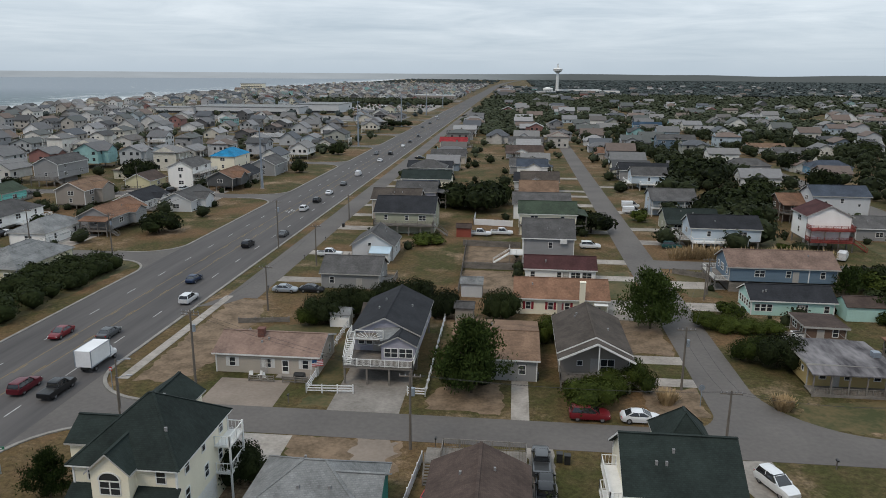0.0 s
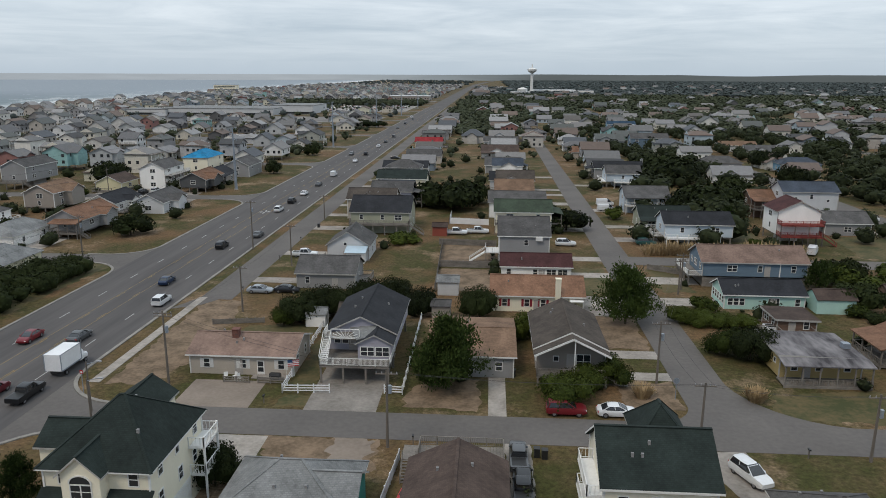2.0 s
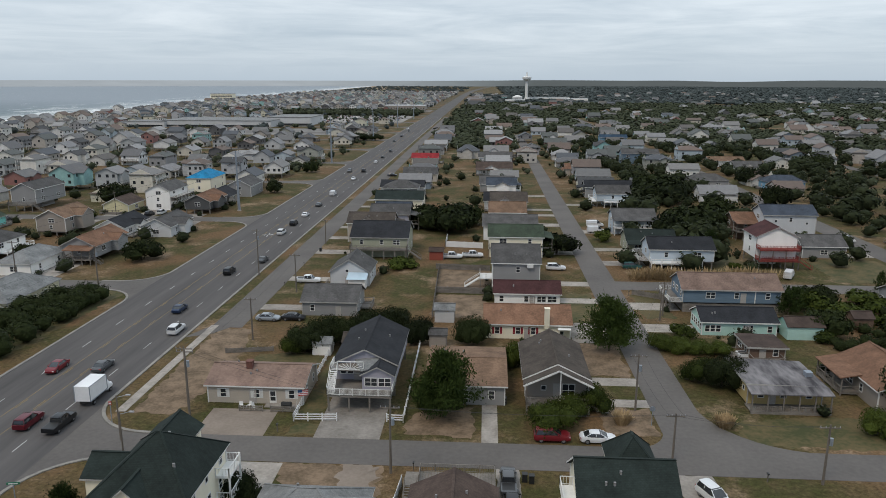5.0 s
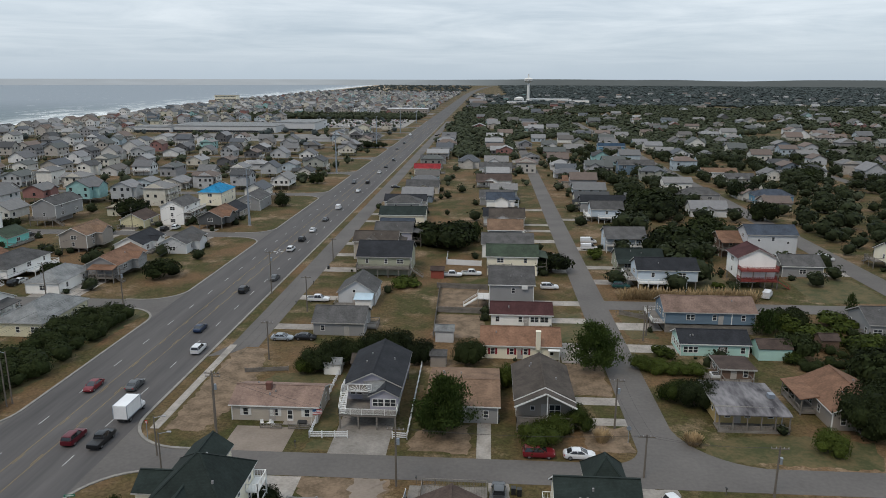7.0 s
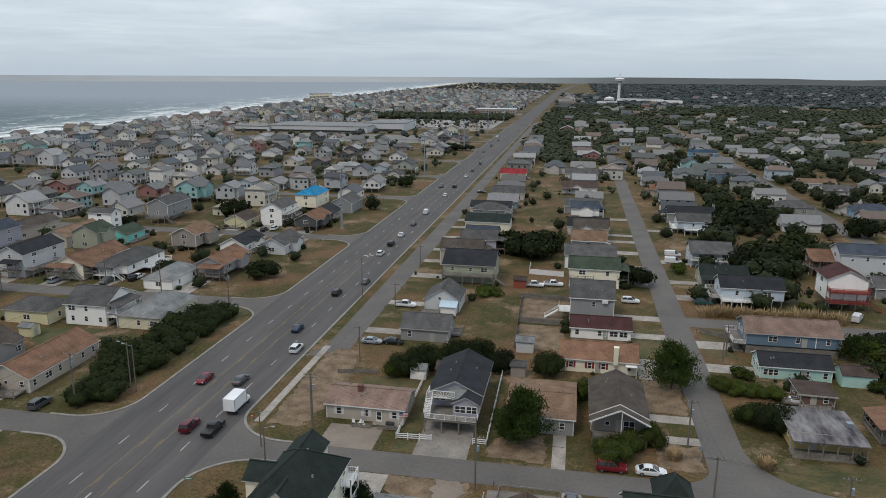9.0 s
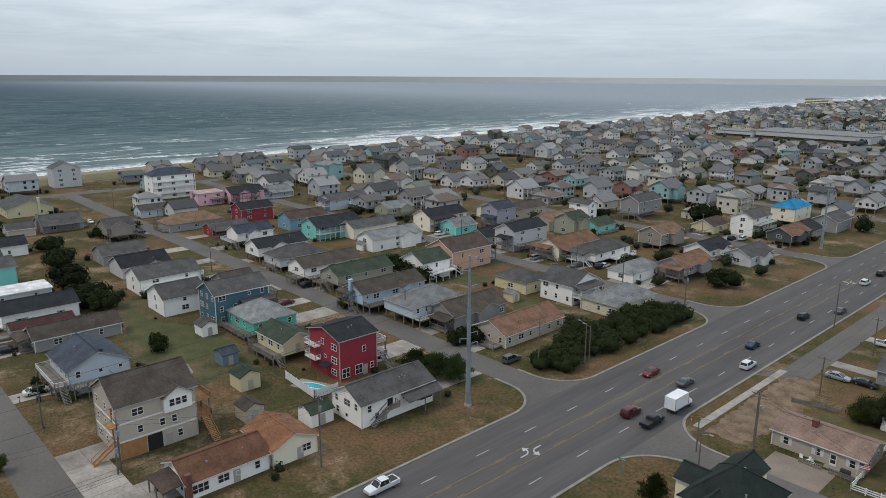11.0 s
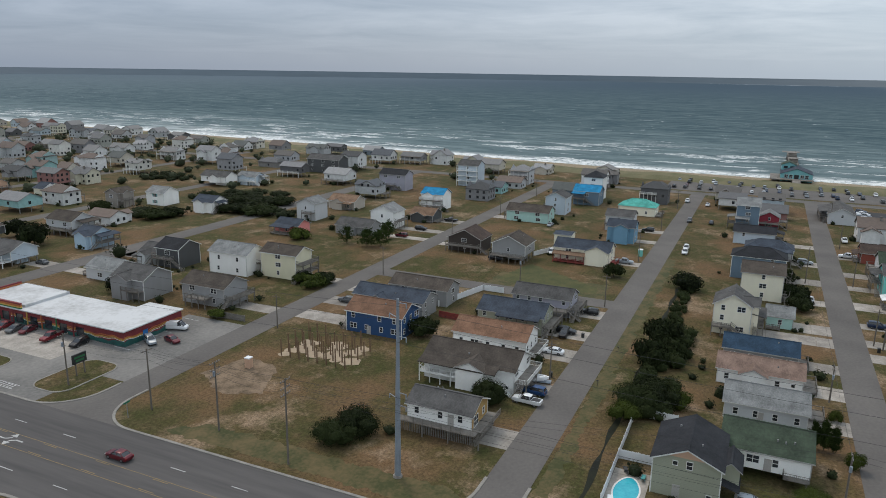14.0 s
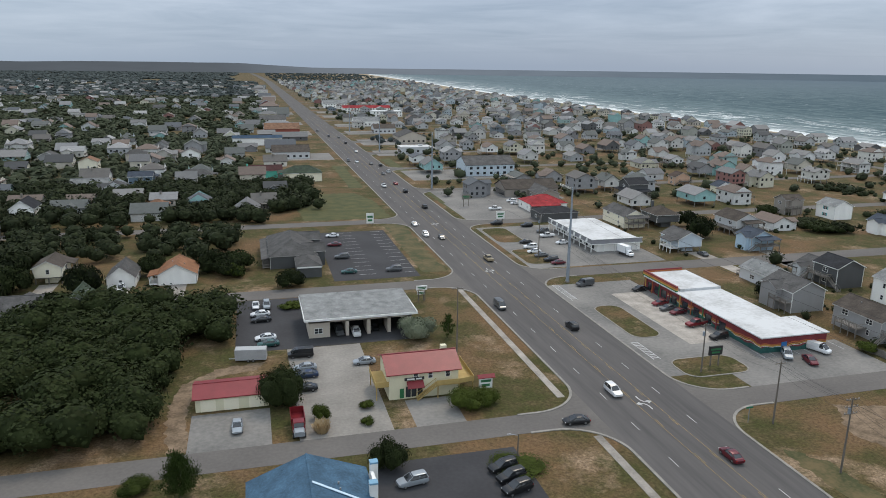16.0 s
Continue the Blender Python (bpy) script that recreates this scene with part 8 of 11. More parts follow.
# ---- woodland and scattered trees ----
def scatter(name, spots, m, seed, sub, leaves, leaf, lab):
    """Joined crowns: each a displaced ball clothed with leaf clumps."""
    rg = np.random.default_rng(seed)
    iv, jf = ico(sub)
    jf = np.array(jf)
    kinds = []
    for k in range(6):
        d = np.array([0.84 + 0.5 * noise.noise(Vector(p) * 1.9 + Vector((k * 5.0, seed, 0))) for p in iv])
        V = [iv * d[:, None] * 0.84]
        n = rg.normal(size=(leaves, 3)); n /= np.linalg.norm(n, axis=1)[:, None]
        n[:, 2] = np.where(n[:, 2] < -0.3, -n[:, 2], n[:, 2])
        base_r = np.array([0.84 + 0.5 * noise.noise(Vector(p) * 1.9 + Vector((k * 5.0, seed, 0))) for p in n])
        p = n * (base_r * rg.uniform(0.84, 1.0, leaves))[:, None]
        t = np.cross(n, rg.normal(size=(leaves, 3))); t /= np.linalg.norm(t, axis=1)[:, None]
        u = np.cross(n, t) + n * rg.uniform(-0.9, 0.9, (leaves, 1))
        s = (leaf * rg.uniform(0.6, 1.5, leaves))[:, None]
        quad = np.stack([p - t * s, p + u * s * 0.7, p + t * s, p - u * s * 0.7], 1).reshape(-1, 3)
        kinds.append((np.concatenate([V[0], quad]), jf, len(iv) + np.arange(leaves * 4).reshape(-1, 4)))
    VV, F3, F4, k0 = [], [], [], 0
    for x, y, z, r, h in spots:
        v, f3, f4 = kinds[rg.integers(6)]
        a = rg.uniform(0, 6.28)
        c, s_ = math.cos(a), math.sin(a)
        q = np.stack([(v[:, 0] * c - v[:, 1] * s_) * r + x, (v[:, 0] * s_ + v[:, 1] * c) * r + y, v[:, 2] * h + z], 1)
        VV.append(q); F3.append(f3 + k0); F4.append(f4 + k0)
        k0 += len(v)
    VV = np.concatenate(VV); F3 = np.concatenate(F3); F4 = np.concatenate(F4) if leaves else np.zeros((0, 4), int)
    me = bpy.data.meshes.new(name)
    me.vertices.add(len(VV)); me.vertices.foreach_set("co", VV.astype(np.float32).ravel())
    nl = F3.size + F4.size
    me.loops.add(nl); me.loops.foreach_set("vertex_index", np.concatenate([F3.ravel(), F4.ravel()]).astype(np.int32))
    me.polygons.add(len(F3) + len(F4))
    me.polygons.foreach_set("loop_start", np.concatenate([np.arange(len(F3)) * 3, F3.size + np.arange(len(F4)) * 4]).astype(np.int32))
    me.update(calc_edges=True)
    me.validate()
    me.materials.append(m)
    ob = new(name, me)
    return tagged(ob, lab, "trees", kind="stuff")


wr = random.Random(77)


def clear(x, y, r):
    if math.hypot(x, y) < 420 and any(abs(x - bx) < bw / 2 and abs(y - by) < bd / 2 for bx, by, bw, bd in PAVED):
        return False
    for a, b_ in SEA_ST:
        if x < HWL and a - r * 0.8 < y < b_ + r * 0.8:
            return False
    if (y > 2200 or y < -2600) and -80 < x < 60 or HWL - 4 < x < HWR + 4 or (x < HWL and x < shore(y) + 46):
        return False
    for a, b_ in LAND_ST:
        if x > HWR and a - r * 0.7 < y < b_ + r * 0.7:
            return False
    if 105.5 - r < x < 113.5 + r and 154 < y < 900 or 25 - r < x < 31.6 + r and 78 < y < 620 or 150.5 - r < y < 157.5 + r and x > 25 or -52 < x < -45 and y > 110:
        return False
    return all(not (abs(x - bx) < bw / 2 + r * 0.65 and abs(y - by) < bd / 2 + r * 0.65) for bx, by, bw, bd in BOXES)


PAVED = [(-100, -175, 56, 80), (-103, -262, 52, 66), (-100, -318, 44, 48), (-11, -198, 44, 40), (-31, -260, 30, 66), (-24, -118, 28, 26), (-418, -24, 48, 112), (-342, 21, 64, 28)]
near_w, edge_w, mid_w, far_w, yard_w = [], [], [], [], []
# the dense oak wood beside the shops
while len(near_w) < 400:
    x, y = wr.uniform(4, 78), wr.uniform(-214, -141)
    if y > -185 and x < 21.5 or not clear(x, y, 3.0) or (x < 12 and y > -200):
        continue
    r = wr.choice((wr.uniform(1.6, 2.8), wr.uniform(3.0, 4.6), wr.uniform(4.2, 6.4)))
    near_w.append((x, y, 0.4 * r + 1.2 + 1.4 * noise.noise((x * 0.07, y * 0.07, 2.0)), r, r * wr.uniform(0.62, 0.9)))
for _ in range(620):
    x, y = wr.uniform(-24, 110), wr.uniform(-398, -312)
    if x < 0 and y > -330:
        continue
    if clear(x, y, 4):
        r = wr.uniform(3.0, 5.2)
        edge_w.append((x, y, wr.uniform(2.0, 4.0), r, r * 0.85))
for _ in range(420):
    x, y = wr.uniform(10, 150), wr.uniform(-300, -226)
    if clear(x, y, 3.0) and not (x < 72 and y > -262):
        r = wr.uniform(2.6, 4.6)
        edge_w.append((x, y, wr.uniform(1.8, 3.8), r, r * 0.85))
for _ in range(420):
    x, y = wr.uniform(76, 200), wr.uniform(-215, -60)
    if clear(x, y, 3.0):
        r = wr.uniform(2.8, 4.8)
        edge_w.append((x, y, wr.uniform(1.8, 3.8), r, r * 0.85))
# hedge wood beside the highway on the sea side
for _ in range(120):
    y = wr.uniform(83, 138)
    x = -81.5 - wr.uniform(0, 7 + 8 * (1 - abs(y - 112) / 28))
    r = wr.uniform(1.9, 3.2)
    near_w.append((x, y, r * 0.6, r, r * 0.85))
for _ in range(150):
    x, y = wr.uniform(62, 104), wr.uniform(96, 148)
    if clear(x, y, 2.2) and not (x < 80 and y > 128):
        r = wr.uniform(1.5, 2.8)
        near_w.append((x, y, r * 0.4, r, r * 0.7))
# shrub belt beside the ditch
for _ in range(110):
    x = wr.uniform(-168, -119)
    if -146 < x < -136:
        continue
    y = -44.6 + wr.uniform(-2.6, 4.6)
    r = wr.uniform(1.2, 2.6)
    near_w.append((x, y, r * 0.5, r, r * 0.8))
for _ in range(150):
    x, y, r = wr.uniform(-214, -120), -45.6 + wr.uniform(-1.6, 1.8), wr.uniform(0.7, 1.7)
    near_w.append((x, y, r * 0.5, r, r * 0.85))
# thickets on the open lots towards the sea
for cx, cy, rx, ry, n_t in ((-258, -245, 24, 30, 90), (-213, -262, 7, 10, 16), (-294, -330, 11, 17, 34), (-240, -210, 8, 6, 10)):
    for _ in range(n_t):
        a, g = wr.uniform(0, 6.283), math.sqrt(wr.random())
        x, y, r = cx + rx * g * math.cos(a), cy + ry * g * math.sin(a), wr.uniform(1.8, 3.4)
        if clear(x, y, 2.5):
            yard_w.append((x, y, r * 0.35, r, r * 0.62))
# scattered garden trees
for _ in range(2300):
    s = wr.choice((-1, 1))
    x = wr.uniform(-450, -85) if wr.random() < 0.42 else wr.uniform(-20, 240)
    y = s * wr.uniform(150, 560)
    if abs(y) < 330 and x < -85 and wr.random() < (0.35 if y > 0 else 0.7):
        continue
    if x > -60 and y < 0:
        continue
    if x > -25 and x < 120 and 0 < y < 330 and wr.random() < 0.55:
        continue
    if clear(x, y, 3):
        r = wr.uniform(1.4, 3.6)
        (yard_w if math.hypot(x, y) < 330 else mid_w).append((x, y, r * 0.62, r, r * 0.85))
# closed oak canopy inland, broken by house lots and a few clearings
def canopy(out, side, y0, y1, step, r0, r1, x0, x1):
    y = y0
    while y < y1:
        x = x0 + wr.uniform(0, step)
        while x < x1(y):
            px, py, r = x + wr.uniform(-0.4, 0.4) * step, side * (y + wr.uniform(-0.4, 0.4) * step), wr.uniform(r0, r1)
            if noise.noise((px * 0.008, py * 0.008, 4.0)) < 0.34 and clear(px, py, r * 0.8):
                hc = min(r * wr.uniform(0.6, 0.88), wr.uniform(3.2, 4.6))
                out.append((px, py, hc * 0.55, r, hc))
            x += step
        y += step


deep_w, rim_w = [], []
canopy(mid_w, 1, 480, 700, 9.5, 3.6, 5.8, -38, lambda y: 60 + 0.56 * y)
canopy(deep_w, 1, 700, 1400, 12.5, 5.0, 8.0, -38, lambda y: 40 + 0.56 * y)
canopy(far_w, 1, 1400, 2500, 19.0, 10.0, 15.0, -36, lambda y: 40 + 0.57 * y)
canopy(rim_w, 1, 2500, 4700, 36.0, 17.0, 25.0, 60, lambda y: 60 + 0.58 * y)
canopy(mid_w, -1, 400, 700, 9.0, 3.8, 6.0, 8, lambda y: 60 + 0.36 * y)
canopy(deep_w, -1, 700, 1400, 12.5, 5.0, 8.0, -12, lambda y: 60 + 0.36 * y)
canopy(far_w, -1, 1400, 2500, 19.0, 10.0, 15.0, -20, lambda y: 60 + 0.36 * y)
canopy(rim_w, -1, 2500, 4700, 36.0, 17.0, 25.0, 30, lambda y: 60 + 0.37 * y)
for _ in range(900):
    x, y = wr.uniform(40, 330), wr.uniform(165, 540)
    if clear(x, y, 3.5):
        r = wr.uniform(2.8, 5.4)
        edge_w.append((x, y, r * 0.65, r, r * 0.8))
for _ in range(700):
    x, y = wr.uniform(215, 560), wr.uniform(-330, 470)
    if clear(x, y, 4):
        r = wr.uniform(3.5, 6.5)
        mid_w.append((x, y, r * 0.6, r, r * 0.8))
# tree belts by the shopping centre
for _ in range(420):
    x, y = wr.uniform(-320, -88), wr.choice((wr.uniform(958, 1012), wr.uniform(960, 990), wr.uniform(930, 945)))
    r = wr.uniform(3.5, 6.5)
    deep_w.append((x, y, r * 0.5, r, r * 0.8))
for k_i in range(60):
    x, y, r = -228 + 3.9 * wr.randrange(34), 775 + 18.5 * wr.randrange(9), wr.uniform(1.2, 2.4)
    deep_w.append((x, y, r * 0.5, r, r * 0.85))
for _ in range(900):
    s = wr.choice((-1, 1))
    y = s * (560 + 2600 * wr.random())
    x = wr.uniform(shore(y) + 60, -90)
    if clear(x, y, 4):
        r = wr.uniform(2.5, 5)
        far_w.append((x, y, r * 0.5, r, r * 0.8))
for _ in range(900):
    y = wr.choice((-1, -1, 1)) * wr.uniform(330, 1500)
    x = wr.uniform(shore(y) + 60, -88)
    if clear(x, y, 3):
        r = wr.uniform(1.8, 4.4)
        deep_w.append((x, y, r * 0.5, r, r * 0.85))
for _ in range(1300):
    s = wr.choice((-1, 1))
    y = s * (1900 + 2700 * wr.random())
    x = wr.uniform(shore(y) + 70, -90)
    if clear(x, y, 5):
        r = wr.uniform(5, 10)
        far_w.append((x, y, r * 0.3, r, r * 0.6))
foot_w = []
for bx, by, bw, bd in BOXES:
    if not 60 < math.hypot(bx, by + 15) < 430:
        continue
    for _ in range(wr.choice((1, 2, 3, 4, 5) if bx < HWL else (0, 1, 2, 3, 4))):
        if wr.random() < 0.5:
            x, y = bx + wr.uniform(-0.6, 0.6) * bw, by + wr.choice((-1, 1)) * (bd / 2 + wr.uniform(0.8, 4.5))
        else:
            x, y = bx + wr.choice((-1, 1)) * (bw / 2 + wr.uniform(0.8, 3.0)), by + wr.uniform(-0.8, 0.8) * bd
        r = wr.choice((wr.uniform(0.5, 1.2), wr.uniform(0.8, 2.0)))
        if clear(x, y, r * 0.5):
            foot_w.append((x, y, r * 0.45, r, r * wr.uniform(0.7, 1.1)))
scatter("foundation_shrubs", foot_w, YARDLEAF, 12, 1, 70, 0.13, "small green shrubs along house walls and lot edges")
scatter("woodland", near_w, OAKLEAF, 3, 1, 280, 0.066, "dense dark green coastal oak thicket")
scatter("oak_wood", edge_w, YARDLEAF, 6, 1, 110, 0.12, "dark green oak wood behind the houses")
scatter("garden_shrubs", yard_w, YARDLEAF, 8, 1, 150, 0.095, "dark green garden trees between the cottages")
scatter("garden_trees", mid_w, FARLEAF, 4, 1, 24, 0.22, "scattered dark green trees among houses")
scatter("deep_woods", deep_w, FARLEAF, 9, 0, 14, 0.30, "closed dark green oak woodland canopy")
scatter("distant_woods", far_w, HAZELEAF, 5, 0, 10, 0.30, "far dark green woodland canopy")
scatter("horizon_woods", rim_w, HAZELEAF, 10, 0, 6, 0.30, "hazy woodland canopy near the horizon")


# ---- added pieces on single houses ----
def wins(ho, side, w, d, items):
    """Single windows on one wall: (offset along the wall, height, kind)."""
    dx, dy = SIDES[side]
    rz = {"n": 0, "s": math.pi, "e": -math.pi / 2, "w": math.pi / 2}[side]
    for u, z, kind in items:
        edge = d / 2 if dy else w / 2
        wo = part("window", WIN[kind][0], None, ho, at=(u * abs(dy) + dx * edge, u * abs(dx) + dy * edge, z), rz=rz)
        part("pane", WIN[kind][1], None, wo)


# the tall cream house with the dark green roof by the highway corner
h1 = big_cream
wing(h1, -4.4, 0.3, 4.0, 9.3, 0, 7.8, 1.6, "y", "cream", "dkgreen")
wing(h1, -7.6, -3.5, -1.2, 3.6, 0, 7.2, 1.4, "x", "cream", "dkgreen")
wing(h1, -2.3, 1.0, -6.6, -3.0, 0, 7.9, 1.5, "y", "cream", "dkgreen")
for x0, x1 in ((-4.8, -2.4), (1.1, 4.9)):
    b = Build().slab([(x0, -7.2, 4.8), (x1, -7.2, 4.8), (x1, -5.4, 5.9), (x0, -5.4, 5.9)], 0.15)
    part("skirt_roof", b, ROOFS["dkgreen"], h1)
wins(h1, "s", 9.1, 13.2, [(-0.65, 5.6, "double"), (-0.65, 3.0, "double")])
ab = Build()
seg = [(math.cos(radians(a)) * 0.95, math.sin(radians(a)) * 0.75) for a in range(0, 181, 15)]
ab.poly([(-0.65 + u, -6.64, 7.0 + v) for u, v in seg])
ab.poly([(-0.65 + u, -6.63, 7.0 + v) for u, v in seg][::-1])
part("arched_window", ab, GLASS, h1)
ar = Build()
for (u0, v0), (u1, v1) in zip(seg[:-1], seg[1:]):
    ar.bar((-0.65 + u0, -6.66, 7.0 + v0), (-0.65 + u1, -6.66, 7.0 + v1), 0.1, 0.1)
part("arched_window_frame", ar, TRIM, h1)
for z in (2.8, 5.6):
    b = Build().box(4.55, 2.2, z - 0.15, 6.1, 5.6, z)
    part("balcony", railing(b, [(4.6, 2.2), (6.05, 2.2), (6.05, 5.55), (4.6, 5.55)], z, gap=0.3), TRIM, h1)
for yy2 in (2.25, 5.5):
    part("post", Build().box(5.95, yy2 - 0.09, 0, 6.13, yy2 + 0.09, 6.7), TRIM, h1)
lat = Build()
for i in range(16):
    lat.box(4.57, -5.4, 0.15 + i * 0.17, 4.62, 2.0, 0.23 + i * 0.17)
part("lattice", lat, TRIM, h1)

# the cream house with a pyramid turret
h2 = turret_house
wing(h2, -0.3, 4.4, 3.5, 9.2, 0, 6.3, 2.6, "y", "cream", "dkgreen", kind="h")
for z in (2.6, 5.2):
    b = Build().box(-6.1, -4.2, z - 0.14, -4.65, 2.0, z)
    part("balcony", railing(b, [(-4.7, -4.2), (-6.05, -4.2), (-6.05, 2.0), (-4.7, 2.0)], z, gap=0.3), TRIM, h2)

# the grey house on posts: porch gable, white deck, upper sun deck with a sunburst rail
h3 = post_house
deck(h3, "s", 9.2, 15.0, 2.6, WOODGREY, TRIM, depth=5.6, steps=False)
wing(h3, 0.1, 4.6, -10.9, -7.4, 2.6, 4.9, 1.15, "y", "lav", "charcoal")
wins(h3, "s", 9.2, 21.8, [(1.4, 3.1, "double"), (3.4, 3.1, "double")])
wins(h3, "s", 9.2, 15.02, [(-3.3, 3.5, "single"), (-2.2, 3.5, "single"), (-1.1, 3.5, "single")])
part("upper_deck", Build().box(-4.6, -10.0, 5.0, 0.0, -7.5, 5.2), WOODGREY, h3)
part("upper_railing", railing(Build(), [(-4.6, -7.6), (-4.6, -9.95), (-3.6, -9.95)], 5.2, gap=0.2), TRIM, h3)
part("deck_awning", Build().slab([(-0.1, -10.6, 5.25), (2.4, -10.2, 5.9), (2.4, -7.4, 6.3), (-1.6, -7.4, 5.9)], 0.1), ROOFS["ltgrey"], h3)
sr = Build()
for i in range(9):
    a = radians(20 * i + 10)
    sr.bar((-1.7, -10.0, 5.2), (-1.7 + 1.9 * math.cos(a), -10.0, 5.2 + 1.2 * math.sin(a)), 0.07)
for p, q in (((-3.6, 6.45), (0.2, 6.45)), ((-3.6, 5.2), (-3.6, 6.45)), ((0.2, 5.2), (0.2, 6.45)), ((-3.6, 5.2), (0.2, 5.2))):
    sr.bar((p[0], -10.0, p[1]), (q[0], -10.0, q[1]), 0.1)
part("sunburst_screen", sr, TRIM, h3)
fl = Build()
for i in range(13):
    fl.box(-4.6, -13.0 + i * 0.24, 2.75 + i * 0.2, -3.7, -12.72 + i * 0.24, 2.8 + i * 0.2)
for px in (-4.65, -3.65):
    for dz in (0.0, 0.95):
        fl.bar((px, -13.0, 2.75 + dz), (px, -9.9, 5.2 + dz), 0.07, 0.14)
part("upper_stairs", fl, TRIM, h3)

# the beige three-storey house being finished
h4 = beige_house
wing(h4, 4.2, 6.1, 0.9, 5.6, 6.0, 8.6, 1.5, "x", "white", "greybrown")
belt = Build()
for z in (2.95, 6.0):
    belt.box(-5.58, -6.53, z, 5.58, 6.53, z + 0.24)
part("belt_trim", belt, TRIM, h4)
part("timber_panel", Build().box(5.5, -6.4, 0, 5.62, -2.2, 2.9), WOODNEW, h4)
# dark panel on the wall as the shade of a garage opening
part("garage_shade_panel", Build().box(5.48, -2.0, 0, 5.6, 0.4, 2.8), DARK, h4)
wins(h4, "e", 12.3, 12.9, [(2.2, 6.9, "single"), (3.25, 6.9, "single"), (4.3, 6.9, "single")])
wins(h4, "e", 11.06, 12.9, [(-3.2, 6.9, "double"), (-3.0, 3.8, "single"), (0.6, 3.8, "single"), (2.6, 3.8, "single"), (3.4, 0.9, "single")])
stairs(h4, 4.2, -6.5, 2.7, 0, -1, WOODNEW)
part("stair_tower", Build().box(3.0, -6.62, 2.9, 3.2, -6.42, 8.4).box(5.2, -6.62, 0, 5.4, -6.42, 8.4).box(3.0, -7.6, 5.7, 5.4, -6.5, 5.9), WOODNEW, h4)

# the sage house beside the pool
h5 = sage_house
part("gable_panel", Build().poly([(5.83, -2.9, 6.6), (5.83, 2.9, 6.6), (5.83, 0, 7.8)]), WALLS["peach"], h5)
wins(h5, "e", 11.65, 9.6, [(-1.6, 5.2, "small"), (0.4, 4.9, "single"), (3.4, 0.8, "small")])
wing(h5, -1.5, 3.6, 4.6, 7.2, 2.6, 5.2, 1.0, "x", "sage", "charcoal")
part("porch_roof", Build().slab([(1.0, 7.4, 2.9), (5.6, 7.4, 2.9), (5.6, 4.7, 3.7), (1.0, 4.7, 3.7)], 0.14), ROOFS["charcoal"], h5)
for px in (1.4, 5.6):
    part("post", POSTM, None, h5, at=(px, 7.0, 0)).scale = (1, 1, 2.8)

# red house windows and front porch roofs
h6 = red_house
wins(h6, "e", 11.05, 9.3, [(1.4, 5.0, "single"), (-3.2, 0.5, "slider"), (0.0, 0.5, "slider"), (3.4, 0.9, "single")])
wins(h6, "s", 11.05, 9.32, [(3.6, 6.2, "double"), (-0.5, 6.4, "single"), (3.6, 3.4, "double"), (0.4, 3.7, "small"), (3.4, 0.8, "double")])
for z in (2.9, 5.8):
    b = Build().box(-5.5, -6.0, z - 0.14, -1.4, -4.65, z)
    part("balcony", railing(b, [(-5.5, -4.7), (-5.5, -5.95), (-1.4, -5.95), (-1.4, -4.7)], z, gap=0.3), TRIM, h6)
part("entry_roof", Build().slab([(0.2, -6.2, 2.5), (2.6, -6.2, 2.5), (2.6, -4.6, 3.1), (0.2, -4.6, 3.1)], 0.12), ROOFS["charcoal"], h6)

# white ranch porch
h7 = ranch_house
part("porch_roof", Build().slab([(-2.5, -10.0, 2.5), (3.6, -10.0, 2.5), (3.6, -6.5, 2.9), (-2.5, -6.5, 2.9)], 0.14), ROOFS["brown"], h7)
for px in (-2.2, 0.5, 3.3):
    po = part("post", POSTM, None, h7, at=(px, -9.8, 0)); po.scale = (0.8, 0.8, 2.4)
part("chimney", Build().box(3.7, -6.9, 0, 4.5, -6.0, 4.4), BRICK, h7)
wins(h7, "e", 8.05, 13.2, [(-4.6, 0.7, "triple"), (-1.0, 0.9, "double"), (1.4, 1.1, "small"), (4.6, 0.9, "single")])

# the split-roof blue-grey house
part("clerestory", Build().box(-6.0, -0.1, 7.0, 6.2, 1.0, 8.1), ROOFS["slateroof"], split_house)

# grey flat-roofed cottage with a deep porch
h9 = flat_house
part("porch_roof", Build().slab([(-5.8, -7.2, 3.1), (5.8, -7.2, 3.1), (5.8, -4.95, 3.46), (-5.8, -4.95, 3.46)], 0.16), ROOFS["weather"], h9)
part("porch_floor", Build().box(-5.6, -7.1, 0.25, 5.6, -4.5, 0.4), WOODGREY, h9)
for i in range(6):
    po = part("post", POSTM, None, h9, at=(-5.5 + i * 2.2, -7.0, 0)); po.scale = (0.7, 0.7, 3.0)
part("porch_railing", railing(Build(), [(-5.6, -7.05), (5.6, -7.05)], 0.4, 0.8, 0.3), WOODGREY, h9)
part("skirting", Build().box(-5.6, -7.16, 0, 5.6, -7.1, 0.34), WOODGREY, h9)
part("rooftop_unit", Build().box(4.0, -1.6, 3.5, 5.0, -0.6, 4.2), STEEL, h9)

